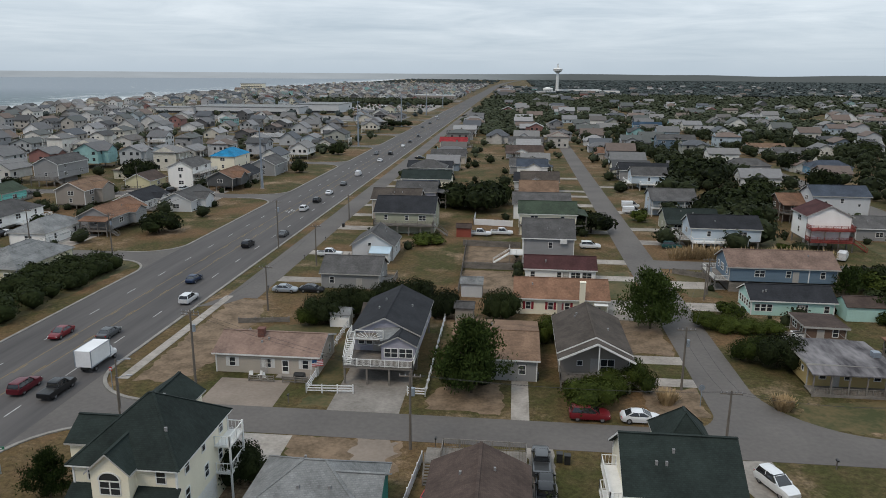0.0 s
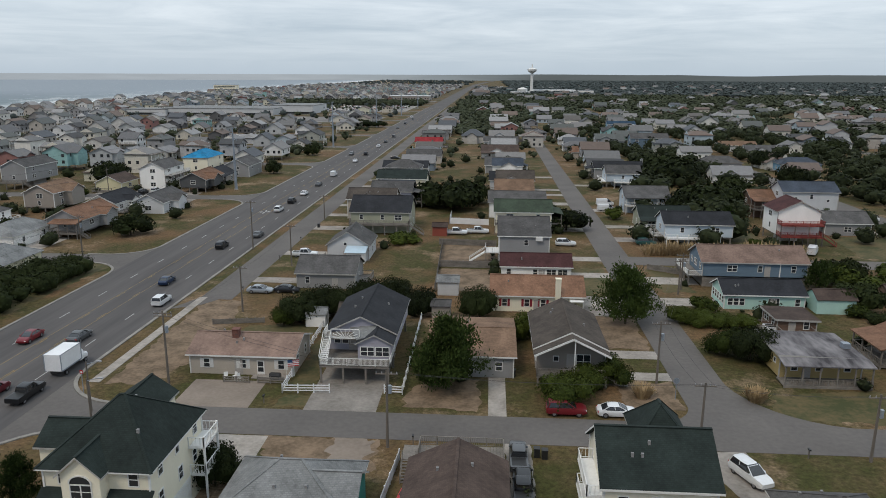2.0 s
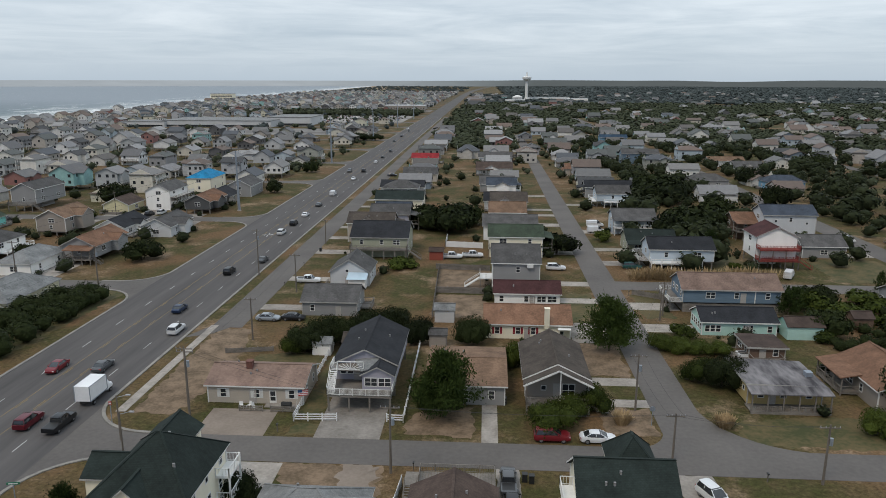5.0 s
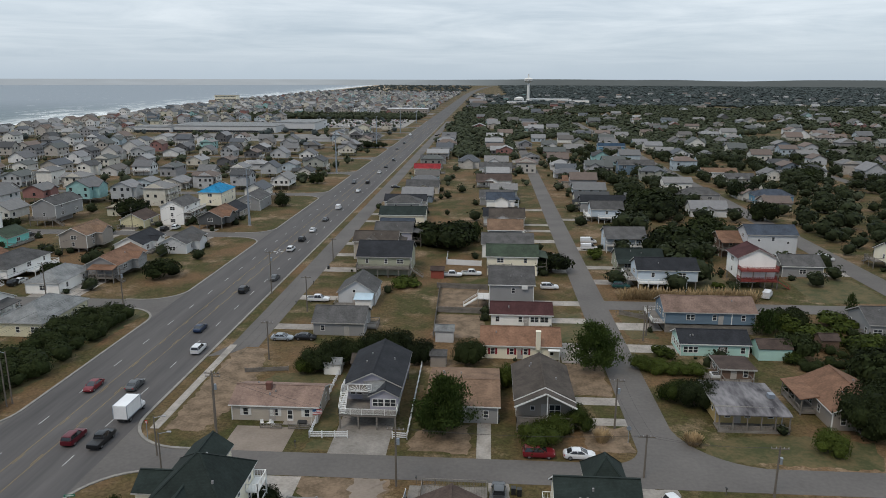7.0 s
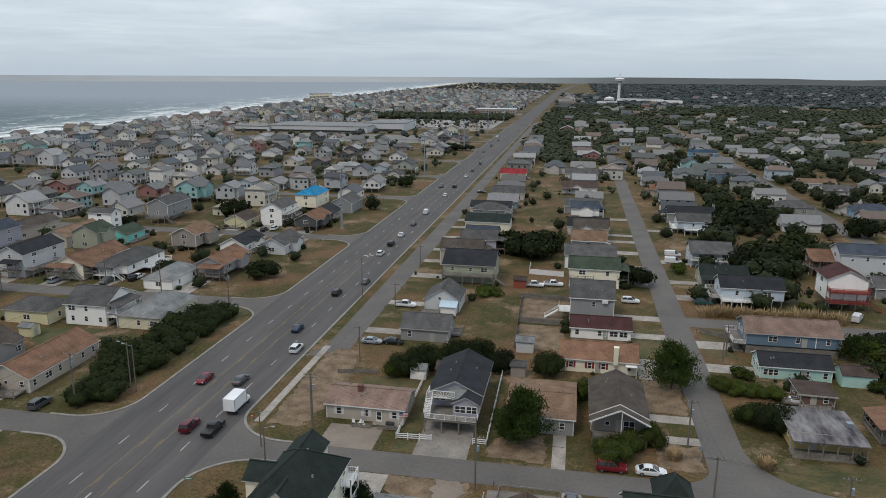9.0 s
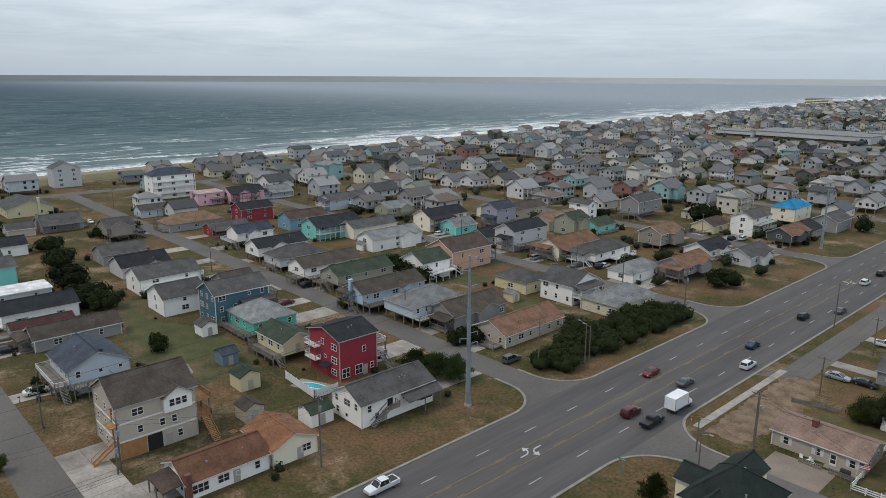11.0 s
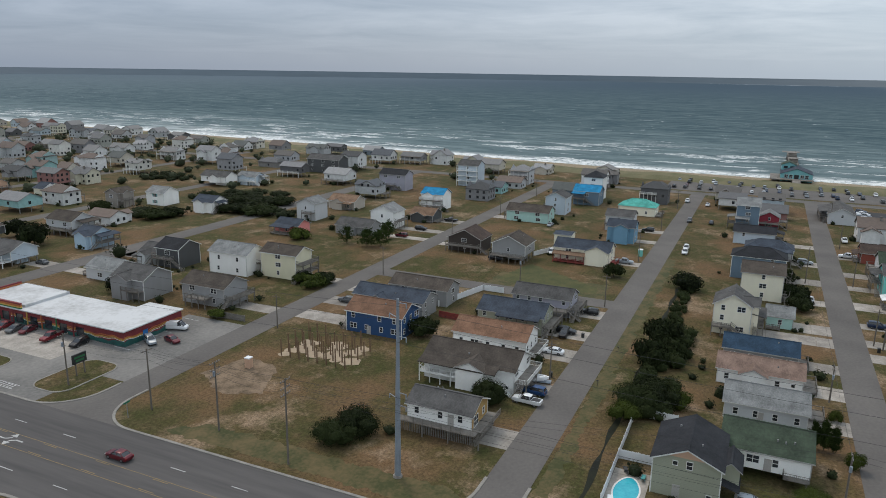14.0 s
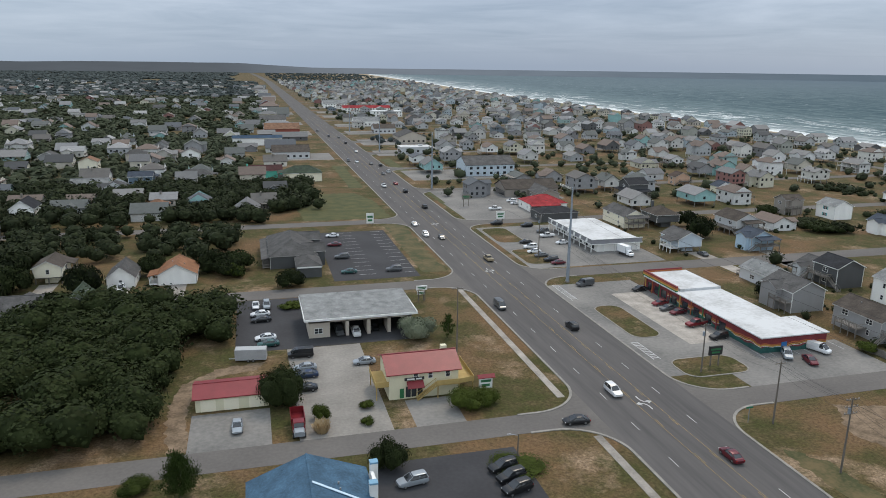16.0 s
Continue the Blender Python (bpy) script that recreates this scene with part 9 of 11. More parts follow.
# pink-brown ranch: roof hatches, patio walls
h10 = pink_house
b = Build()
for px, py in ((0.2, 4.6), (4.6, 4.6)):
    for q in ((px - 1.2, py - 0.9, px + 1.2, py - 0.8), (px - 1.2, py + 0.8, px + 1.2, py + 0.9), (px - 1.2, py - 0.8, px - 1.1, py + 0.8), (px + 1.1, py - 0.8, px + 1.2, py + 0.8)):
        b.box(q[0], q[1], 0, q[2], q[3], 1.6)
part("back_screen_wall", b, WOODGREY, h10)
for x0, x1 in ((-1.6, 1.8), (3.0, 6.4)):
    pb = Build()
    for z in (0.12, 0.42, 0.72):
        pb.box(x0, -6.9, z, x1, -6.8, z + 0.14)
    for px in (x0, (x0 + x1) / 2, x1):
        pb.box(px - 0.06, -6.95, 0, px + 0.06, -6.8, 0.95)
    part("patio_fence", pb, WOODGREY, h10)

# pink-brown ranch front: shuttered windows, glazed door, patio clutter
def shuttered(ho, side, w, d, items, tone):
    """Windows with a shutter either side: (offset, height)."""
    dx, dy = SIDES[side]
    rz = {"n": 0, "s": math.pi, "e": -math.pi / 2, "w": math.pi / 2}[side]
    for u, z in items:
        edge = d / 2 if dy else w / 2
        wo = part("window", WIN["single"][0], None, ho, at=(u * abs(dy) + dx * edge, u * abs(dx) + dy * edge, z), rz=rz)
        part("pane", WIN["single"][1], None, wo)
        for s in (-1, 1):
            part("shutter", SHUTTER[tone], None, wo, at=(s * 0.72, 0, 0))


shuttered(pink_house, "s", 14.2, 8.5, [(-4.8, 0.9), (0.2, 0.9), (5.4, 0.9)], "white")
gd = Build()
for q in ((-0.5, 0, -0.38, 2.1), (0.38, 0, 0.5, 2.1), (-0.38, 1.98, 0.38, 2.1), (-0.38, 0, 0.38, 0.5), (-0.38, 1.15, 0.38, 1.25)):
    gd.box(q[0], -0.05, q[1], q[2], 0.05, q[3])
sd = part("storm_door", gd, TRIM, pink_house, at=(2.6, -4.27, 0))
part("pane", Build().box(-0.38, -0.02, 0.5, 0.38, 0.02, 1.98), GLASS, sd)
part("step", Build().box(1.6, -5.6, 0, 6.6, -4.3, 0.14), CONCRETE, pink_house)

orange_w = [(-5.6, 0.9), (-1.8, 0.9), (1.0, 0.9)]
shuttered(orange_house, "s", 15.5, 9.0, orange_w, "red")
wins(orange_house, "s", 15.5, 9.0, [(6.2, 0.9, "small")])
part("side_porch", Build().box(5.4, -4.6, 2.3, 7.7, -6.0, 2.42).box(5.5, -5.95, 0, 5.62, -5.83, 2.3).box(7.5, -5.95, 0, 7.62, -5.83, 2.3), TRIM, orange_house)
wins(maroon_house, "s", 13.6, 7.0, [(-5.4, 0.8, "single"), (-0.2, 0.8, "single"), (0.9, 0.8, "single"), (3.0, 0.8, "double"), (5.2, 0.8, "double")])
wins(gambrel_house, "s", 10.6, 12.0, [(0.4, 4.0, "single")])
part("flue_box", Build().box(2.4, -6.6, 5.2, 3.8, -6.0, 6.0), TRIM, gambrel_house)
part("side_deck", railing(Build().box(-8.2, -5.8, 2.2, -5.3, -1.0, 2.4), [(-5.3, -5.8), (-8.2, -5.8), (-8.2, -1.0)], 2.4, gap=0.3), TRIM, gambrel_house)
for px, py in ((-8.1, -5.7), (-8.1, -1.1), (-5.5, -5.7)):
    part("post", POSTM, None, gambrel_house, at=(px, py, 0)).scale = (0.8, 0.8, 2.2)
stairs(gambrel_house, -8.2, -4.6, 2.4, -1, 0, TRIM)
shuttered(shutter_house, "s", 15.8, 10.0, [(-4.2, 2.6), (3.4, 2.6)], "blue")
wins(sage_cottage, "s", 15.1, 13.0, [(-4.8, 3.4, "single"), (0.6, 3.4, "single"), (4.6, 3.4, "double")])
wins(gable_cottage, "s", 9.0, 10.0, [(-0.6, 3.2, "small")])
part("porch_roof", Build().slab([(-0.2, -8.4, 2.5), (4.4, -8.4, 2.5), (4.4, -5.1, 3.3), (-0.2, -5.1, 3.3)], 0.1), mat("pale_blue_metal", (0.46, 0.58, 0.66), (0.38, 0.49, 0.57), 0.45), gable_cottage)
part("porch_wall", Build().box(0.2, -8.0, 0, 4.0, -5.0, 2.5), WALLS["white"], gable_cottage)
part("deck", railing(Build().box(-5.0, -8.6, 0.5, -0.3, -5.1, 0.62), [(-5.0, -5.1), (-5.0, -8.6), (-0.3, -8.6)], 0.62, gap=0.3), WOODGREY, gable_cottage)
wins(slate_house, "s", 19.5, 9.0, [(-4.2, 3.1, "double"), (1.0, 3.1, "single"), (7.2, 3.1, "single")])
part("corner_trim", Build().box(4.6, -4.56, 2.2, 4.8, -4.5, 5.0), TRIM, slate_house)
part("ground_floor_wall", Build().box(-9.4, -4.3, 0, 9.5, 4.3, 2.2), WOODGREY, slate_house)
wins(mint_house, "s", 13.6, 7.0, [(-5.8, 0.7, "single"), (-4.8, 0.7, "single"), (-3.8, 0.7, "single"), (1.6, 0.8, "double"), (5.6, 0.7, "single")])
wins(mint_house, "w", 13.6, 7.0, [(-2.6, 0.8, "single"), (-1.3, 0.8, "single"), (0.0, 0.8, "single"), (1.3, 0.8, "single"), (2.6, 0.8, "single")])
wins(tall_house, "s", 14.9, 9.0, [(-4.0, 6.0, "small"), (0.2, 6.2, "single"), (4.8, 5.4, "small")])

# taupe gable house: small window, patio doors, gable post
wins(taupe_house, "s", 9.1, 14.0, [(-1.9, 2.5, "small"), (1.7, 1.55, "slider"), (1.7, 1.55, "slider")][:2])
part("gable_post", Build().box(0.2, -9.5, 1.5, 0.34, -9.36, 6.4), TRIM, taupe_house)
part("eave_soffit", Build().slab([(-4.9, -9.6, 4.25), (0, -9.6, 6.6), (0, -7.4, 6.6), (-4.9, -7.4, 4.25)], 0.12).slab([(0, -9.6, 6.6), (4.9, -9.6, 4.25), (4.9, -7.4, 4.25), (0, -7.4, 6.6)], 0.12), ROOFS["greybrown"], taupe_house)
bg2 = Build()
for s in (-1, 1):
    bg2.bar((s * 4.95, -9.62, 4.2), (0, -9.62, 6.58), 0.05, 0.26)
part("barge_board", bg2, TRIM, taupe_house)
part("ramp", Build().slab([(4.6, -3.0, 1.4), (6.4, -3.0, 1.0), (7.4, -9.0, 0.1), (5.6, -9.0, 0.5)], 0.12), WOODGREY, taupe_house)

# brown-roofed house: rear deck up to the street and its stairs
db2 = Build()
for i in range(26):
    db2.box(-4.3 + i * 0.335, 6.8, 1.42, -4.3 + i * 0.335 + 0.31, 14.6, 1.5)
part("deck", db2, WOODGREY, brown_house)
part("railing", railing(Build(), [(-4.3, 12.0), (-4.3, 14.6), (4.4, 14.6), (4.4, 6.9)], 1.5, gap=0.2), WOODGREY, brown_house)
for px in (-4.2, 0, 4.3):
    part("post", POSTM, None, brown_house, at=(px, 14.4, 0)).scale = (0.8, 0.8, 1.45)
stairs(brown_house, -5.2, 11.6, 1.5, 0, -1, WOODGREY, 1.4)
part("landing", Build().box(-6.0, 11.5, 1.4, -4.35, 14.4, 1.5), WOODGREY, brown_house)

# pale-roofed teal house: lower gable wing and a roof ridge
wing(teal_house, 0.5, 6.2, -3.9, 2.6, 0, 3.2, 1.9, "x", "tealgreen", "ltgrey")


# ---- lots and pads ----
def pad(x0, y0, x1, y1, m, label, z=0.024, category="parking lot"):
    b = Build().slab([(x0, y0, 0), (x1, y0, 0), (x1, y1, 0), (x0, y1, 0)], 0.08)
    return setting("pavement", b, m, label, category, z)


pad(-103, -211, -76.4, -147.5, OLDLOT, "worn grey market parking lot with cracks")
pad(-126, -157, -90, -139.5, OLDLOT, "asphalt side lot beside the market", 0.02)
pad(-100, -200, -91, -162, CONCRETE, "pale concrete parking strip before the market", 0.034)
pad(-126, -287, -79, -228.5, OLDLOT, "pale paved parking lot of the white shop")
pad(-120, -340, -80, -296, OLDLOT, "paved restaurant parking lot", 0.022)
pad(-30.5, -215.8, 9, -180, NEWASPHALT, "dark asphalt yard of the repair garage")
pad(-18, -179.8, -2, -138.8, mat("worn_forecourt", (0.255, 0.238, 0.216), (0.150, 0.139, 0.126), 0.92, scale=0.12, fine=1.8, bump=0.12, contrast=(0.34, 0.66)), "pale concrete forecourt between the shops")
pad(2.5, -152.5, 16, -139, OLDLOT, "pale concrete pad before the small garage")
pad(-31, -149.6, -22, -139, OLDLOT, "pale concrete apron before the yellow shop")
pad(-43.5, -291, -18, -228.5, NEWASPHALT, "dark asphalt office parking lot")
pad(-36, -129, -12, -108, NEWASPHALT, "dark asphalt car park by the blue-roofed building")
pad(-440, -78, -396, 30, SIDEROAD, "long beach access parking lot")
pad(-372, 9, -312, 34, NEWASPHALT, "dark asphalt parking lot behind the shop")
pad(-310, 600, -98, 680, OLDLOT, "wide shopping centre parking lot")
pad(-38.2, 78.2, -28.6, 86, BROWNCONC, "pale concrete driveway of the pink-roofed ranch", category="driveway")
pad(-21.8, 78.2, -12.9, 97, CONCRETE, "stained concrete driveway under the raised house", category="driveway")
pad(0.6, 78.2, 2.8, 89.4, CONCRETE, "cracked concrete driveway strip", category="driveway")
pad(16, 97.5, 25, 100.5, CONCRETE, "pale concrete driveway", category="driveway")
pad(16, 90, 25, 92.6, CONCRETE, "pale concrete driveway", category="driveway")
pad(17, 116, 25, 121, CONCRETE, "pale concrete driveway", category="driveway")
pad(-101.6, -27.0, -97.2, -9.8, CONCRETE, "pale concrete driveway to the sage house", category="driveway")
pad(-110, -2.8, -98, 3.6, CONCRETE, "pale concrete driveway by the beige house", category="driveway")
pad(-34, 63, -24, 71.6, CONCRETE, "pale concrete driveway of the cream house", category="driveway")
GRAVEL = mat("sandy_gravel", (0.205, 0.145, 0.096), (0.074, 0.052, 0.029), 0.95, scale=0.4, fine=2.2, bump=0.25, contrast=(0.34, 0.62))


def patch(pts, m, label, category, z=0.014):
    ring = []
    if sum(a[0] * c[1] - c[0] * a[1] for a, c in zip(pts, pts[1:] + pts[:1])) < 0:
        pts = pts[::-1]
    for (x0, y0), (x1, y1) in zip(pts, pts[1:] + pts[:1]):
        n_e = max(1, round(math.hypot(x1 - x0, y1 - y0) / 0.5))
        for i in range(n_e):
            x, y = x0 + (x1 - x0) * i / n_e, y0 + (y1 - y0) * i / n_e
            k = 0.9 if m is not CONCRETE else 0.35
            ring.append((x + k * noise.noise((x * 0.6, y * 0.6, 1.0)) + 0.4 * k * noise.noise((x * 2.1, y * 2.1, 5.0)), y + k * noise.noise((x * 0.6, y * 0.6, 9.0)) + 0.4 * k * noise.noise((x * 2.1, y * 2.1, 3.0)), 0))
    b = Build().slab(ring[::-1], 0.06)
    return setting("pavement", b, m, label, category, z)


patch([(-24.6, 71.8), (-24.2, 69.2), (-22.6, 66.2), (-21, 63.0), (-12.0, 62.6), (-11.3, 66), (-11.6, 71.8)], GRAVEL, "sandy gravel parking yard before the teal house", "driveway")
patch([(-16.6, 71.8), (-16.2, 66), (-15.4, 63.4), (-12.2, 63.4), (-12.0, 71.8)], BROWNCONC, "broken pale concrete slab in the sandy yard", "driveway", 0.02)
patch([(22.6, 71.8), (24.6, 64), (26.2, 58), (30.2, 58.6), (28.6, 64), (28.4, 71.8)], CONCRETE, "worn concrete driveway beside the turret house", "driveway")
patch([(2.4, 71.8), (2.6, 55), (5.4, 55), (5.2, 71.8)], CONCRETE, "narrow concrete driveway beside the brown roof", "driveway")
patch([(-5.2, 168), (-11, 166), (-9.8, 147), (1.6, 146.2), (2.4, 165.4)], GRAVEL, "bare sandy yard behind the timber fence", "yard")
patch([(-9.6, 144.6), (-10, 129), (0.4, 128.6), (1.8, 144.4)], GRAVEL, "bare sandy yard behind the timber fence", "yard")
patch([(17.4, 82), (24.2, 81), (24.6, 89.6), (17, 89.4)], GRAVEL, "bare sandy verge by the street corner", "yard")
patch([(17.2, 101), (24.6, 101), (24.6, 115.4), (17.6, 115.6)], GRAVEL, "bare sandy yard beside the taupe house", "yard")
patch([(-10.0, 82.6), (-9.8, 80.0), (-1.0, 79.4), (-0.4, 83.5), (-1.2, 88.8), (-7.2, 88.8)], GRAVEL, "bare needle-strewn sand under the pines", "yard")
patch([(-49.6, 84), (-49.8, 120), (-43, 119), (-40.8, 104), (-41.6, 92), (-43, 84)], GRAVEL, "bare sandy corner beside the footpath", "yard")
patch([(17.6, 121.5), (24.9, 121.5), (24.9, 127), (17.6, 127)], CONCRETE, "pale concrete driveway of the orange-roofed house", "driveway", 0.02)
LAWN = mat("green_lawn", (0.110, 0.082, 0.036), (0.040, 0.045, 0.013), 0.95, scale=0.22, fine=1.5, bump=0.4, contrast=(0.40, 0.62))
for pts in ([(-40, 98.5), (-27, 98), (-27, 108), (-38, 107)], [(-25.2, 84), (-22.2, 84), (-22.2, 108), (-25.4, 108)], [(-25.4, 79), (-20.5, 79), (-20.5, 82.2), (-25, 82)], [(17.4, 128), (24.6, 128), (24.6, 147), (17.6, 146)],
            [(34, 80), (60, 79), (62, 87), (48, 89), (37, 86)], [(59, 164), (68, 164), (68, 186), (59, 186)], [(84, 160), (104, 160), (104, 182), (86, 183)], [(33, 131), (39, 131), (39, 148), (33, 147)],
            [(-96.5, -22), (-91, -21), (-90.5, -12), (-96, -11)], [(-165, 24), (-138, 20), (-126, 28), (-130, 43), (-160, 44)], [(-53, -300), (-45, -300), (-45, -232), (-52.5, -232)], [(-190, 28), (-172, 28), (-172, 40), (-190, 40)],
            [(-78, -60), (-84, -66), (-84, -112), (-79, -118)], [(-200, -100), (-182, -100), (-182, -66), (-200, -66)], [(-79, 142), (-95, 142), (-95, 86), (-82, 84)], [(-240, -60), (-120, -54.8), (-88, -54.8), (-88, -52.4), (-240, -52.6)]):
    patch(pts, LAWN, "greener patch of rough lawn", "lawn", 0.007)
patch([(15.6, -139.6), (18.9, -139.6), (20.6, -155), (18.8, -166), (12, -172.6), (3, -174), (4, -170.4), (12, -168.6), (16, -163), (17.2, -154)], GRAVEL, "sandy vehicle track beside the wood", "track")
patch([(-100, -129), (-111, -126), (-109, -117), (-98, -112), (-94, -119)], GRAVEL, "bare sandy clearing in the scrub", "yard")
GARDEN = mat("mown_garden_lawn", (0.078, 0.074, 0.024), (0.036, 0.044, 0.012), 0.95, scale=0.22, fine=1.5, bump=0.4, contrast=(0.36, 0.64))
for pts in ([(-159, 120), (-146, 126), (-138, 130), (-138, 116), (-145, 113)],
            [(-126, 118), (-114, 120), (-107, 121), (-110, 108), (-117, 109)],
            [(-190, 35), (-173, 34), (-156, 42), (-137, 42), (-139, 30), (-149, 26), (-165, 26)],
            [(-191, -99), (-213, -95), (-196, -69), (-190, -69), (-190, -91)],
            [(-51, -313), (-16, -313), (-14, -340), (-23, -374), (-44, -374), (-50, -352)], [(-79, -374), (-79, -322), (-88, -314), (-91, -340), (-90, -372)], [(-79, -500), (-79, -442), (-86, -440), (-86, -502)], [(-51, -470), (-51, -388), (-44, -388), (-44, -474)]):
    patch(pts, GARDEN, "mown green garden lawn", "lawn", 0.0105)
LINEB = Build()
for i in range(13):
    LINEB.box(-43, -289 + i * 4.6, 0, -38, -288.88 + i * 4.6, 0.006)
    LINEB.box(-31, -289 + i * 4.6, 0, -26, -288.88 + i * 4.6, 0.006)
setting("road_marking", LINEB, PAINTW, "white bay lines in the office car park", "road marking", 0.026)
lad = Build()
for y0, y1 in ((-166, -156), (-211, -197)):
    n = int((y1 - y0) / 0.9)
    for i in range(n):
        lad.box(-79.8, y0 + i * 0.9, 0, -78.2, y0 + i * 0.9 + 0.28, 0.008)
    lad.box(-79.9, y0, 0, -79.75, y1, 0.008)
    lad.box(-78.25, y0, 0, -78.1, y1, 0.008)
setting("road_marking", lad, PAINTW, "white ladder crossing marks at the market entrances", "road marking", 0.032)


def island(x0, y0, x1, y1, r=3.0):
    pts = []
    for cx, cy, a0 in ((x1 - r, y1 - r, 0), (x0 + r, y1 - r, 90), (x0 + r, y0 + r, 180), (x1 - r, y0 + r, 270)):
        pts += [(cx + r * math.cos(radians(a0 + i * 15)), cy + r * math.sin(radians(a0 + i * 15))) for i in range(7)]
    b = Build().slab([(x, y, 0.1) for x, y in pts], 0.2)
    setting("verge", b, GROUND, "dry grass island in the car park", "verge")
    kerb(pts + pts[:1], 0.3, 0.13)


island(-88, -191, -80.5, -168)
island(-95.5, -155, -80.5, -145.8)
island(-90, -285, -80, -262)
island(-90, -252, -80, -233)


bays = Build()
for i in range(8):
    bays.box(-123.5 + 3.0 * i, -156.3, -0.02, -123.38 + 3.0 * i, -151.4, 0.004)
setting("road_marking", bays, PAINTW, "white parking bay lines beside the market", "road marking", 0.034)

# ---- the striped market ----
MURALM = mat("mural_maroon", (0.20, 0.03, 0.035), (0.13, 0.02, 0.025), 0.7, scale=0.7, fine=4)
MURALT = mat("mural_teal", (0.02, 0.10, 0.085), (0.012, 0.05, 0.05), 0.7, scale=0.7, fine=3)
MURALO = mat("mural_orange", (0.40, 0.12, 0.035), (0.30, 0.09, 0.03), 0.7)
MURALY = mat("mural_yellow", (0.48, 0.30, 0.07), (0.38, 0.23, 0.05), 0.7)
MURALG = mat("mural_green", (0.03, 0.16, 0.06), (0.02, 0.11, 0.045), 0.7)
MURALB = mat("mural_blue", (0.03, 0.17, 0.42), (0.02, 0.12, 0.33), 0.7)
MEMBRANE = mat("white_roof_membrane", (0.50, 0.51, 0.52), (0.30, 0.30, 0.30), 0.7, scale=0.16, fine=1.2, contrast=(0.30, 0.55))
mk_t = thing("market_building", -103, -178, 0, 0, "long flat-roofed market with striped rainbow mural walls", "shop")
W0 = Build().box(-13.5, -25, 0, 0, 24.4, 3.7).box(-17.2, 14, 0, -13.5, 24.4, 3.7)
part("wall", W0, MURALM, mk_t)
part("roof", Build().box(-13.3, -24.8, 3.6, 0.55, 24.9, 3.86).box(-17.4, 14, 3.6, -13.3, 24.9, 3.86).box(-13.3, -25.2, 3.86, -1.0, -9.0, 4.5), MEMBRANE, mk_t)
for x0, x1, y0, y1, nm in ((0.0, 0.06, -13, 24.4, "e"), (-17.2, 0.06, 24.4, 24.46, "n")):
    for z0, amp, th_, m, nn in ((0.0, 0.28, 1.15, MURALT, "mural_wave"), (1.5, 0.22, 0.24, MURALY, "mural_stripe"), (1.85, 0.22, 0.26, MURALO, "mural_stripe"), (1.3, 0.22, 0.1, TRIM, "mural_stripe")):
        b = Build()
        n = 60
        L_ = (y1 - y0) if nm == "e" else (x1 - x0)
        for i in range(n):
            u0, u1 = L_ * i / n, L_ * (i + 1) / n

            def wave(u):
                return amp * math.sin(u * 0.55 + z0) + amp * 0.5 * math.sin(u * 1.7)
            lo0, lo1 = (0.0, 0.0) if z0 == 0 else (z0 + wave(u0), z0 + wave(u1))
            hi0, hi1 = z0 + th_ + wave(u0), z0 + th_ + wave(u1)
            if nm == "e":
                b.poly([(0.03 + z0 * 0.004, y0 + u0, lo0), (0.03 + z0 * 0.004, y0 + u1, lo1), (0.03 + z0 * 0.004, y0 + u1, hi1), (0.03 + z0 * 0.004, y0 + u0, hi0)])
            else:
                b.poly([(x1 - u0, 24.43 + z0 * 0.004, lo0), (x1 - u1, 24.43 + z0 * 0.004, lo1), (x1 - u1, 24.43 + z0 * 0.004, hi1), (x1 - u0, 24.43 + z0 * 0.004, hi0)])
        part(nn, b, m, mk_t)
for z0, z1, m in ((3.75, 4.15, MURALG), (4.15, 4.5, MURALY), (4.5, 4.95, MURALO), (4.95, 5.3, MURALM)):
    part("parapet_stripe", Build().box(-0.2, -25.3, z0, 0.35, -8.8, z1).box(-12, -25.5, z0, 0.35, -25.2, z1), m, mk_t)
for i, yv in enumerate((-23, -19.5, -16, -11, -6, -1, 4, 9.5)):
    part("shop_window", Build().box(0.05, yv, 0.4, 0.12, yv + 2.4, 2.5), GLASS, mk_t)
    part("column", Build().box(0.4, yv - 0.6, 0, 0.62, yv - 0.38, 3.6), (MURALY, MURALO, MURALG, MURALM)[i % 4], mk_t)
part("door", Build().box(-6.6, 24.42, 0, -5.2, 24.52, 2.3), MURALB, mk_t)

# ---- white shop with grey fascia panels ----
ws = thing("white_shop", -106.4, -261, 0, 0, "white flat-roofed shop with grey slanted fascia panels", "shop")
part("wall", Build().box(-18.4, -18, 0, -2.2, 17.6, 3.4), WALLS["white"], ws)
part("roof", Build().box(-18.6, -18.2, 3.4, 0.0, 18, 3.7), MEMBRANE, ws)
FASC = mat("grey_fascia_panel", (0.20, 0.20, 0.21), (0.14, 0.14, 0.15), 0.6)
part("fascia", Build().slab([(0.2, -18.6, 4.5), (0.5, -18.6, 3.0), (0.5, 18.4, 3.0), (0.2, 18.4, 4.5)], 0.25).slab([(-18.6, 18.2, 4.5), (0.2, 18.2, 4.5), (0.5, 18.6, 3.0), (-18.6, 18.6, 3.0)], 0.25), FASC, ws)
part("fascia_trim", Build().box(0.15, -18.7, 4.4, 0.4, 18.5, 4.6).box(-18.7, 18.2, 4.4, 0.4, 18.45, 4.6).box(0.4, -18.7, 2.75, 0.62, 18.7, 2.98).box(-18.7, 18.5, 2.75, 0.62, 18.72, 2.98), TRIM, ws)
for i in range(9):
    part("porch_column", Build().box(0.2, -18 + i * 4.5, 0, 0.45, -17.75 + i * 4.5, 3.0), TRIM, ws)
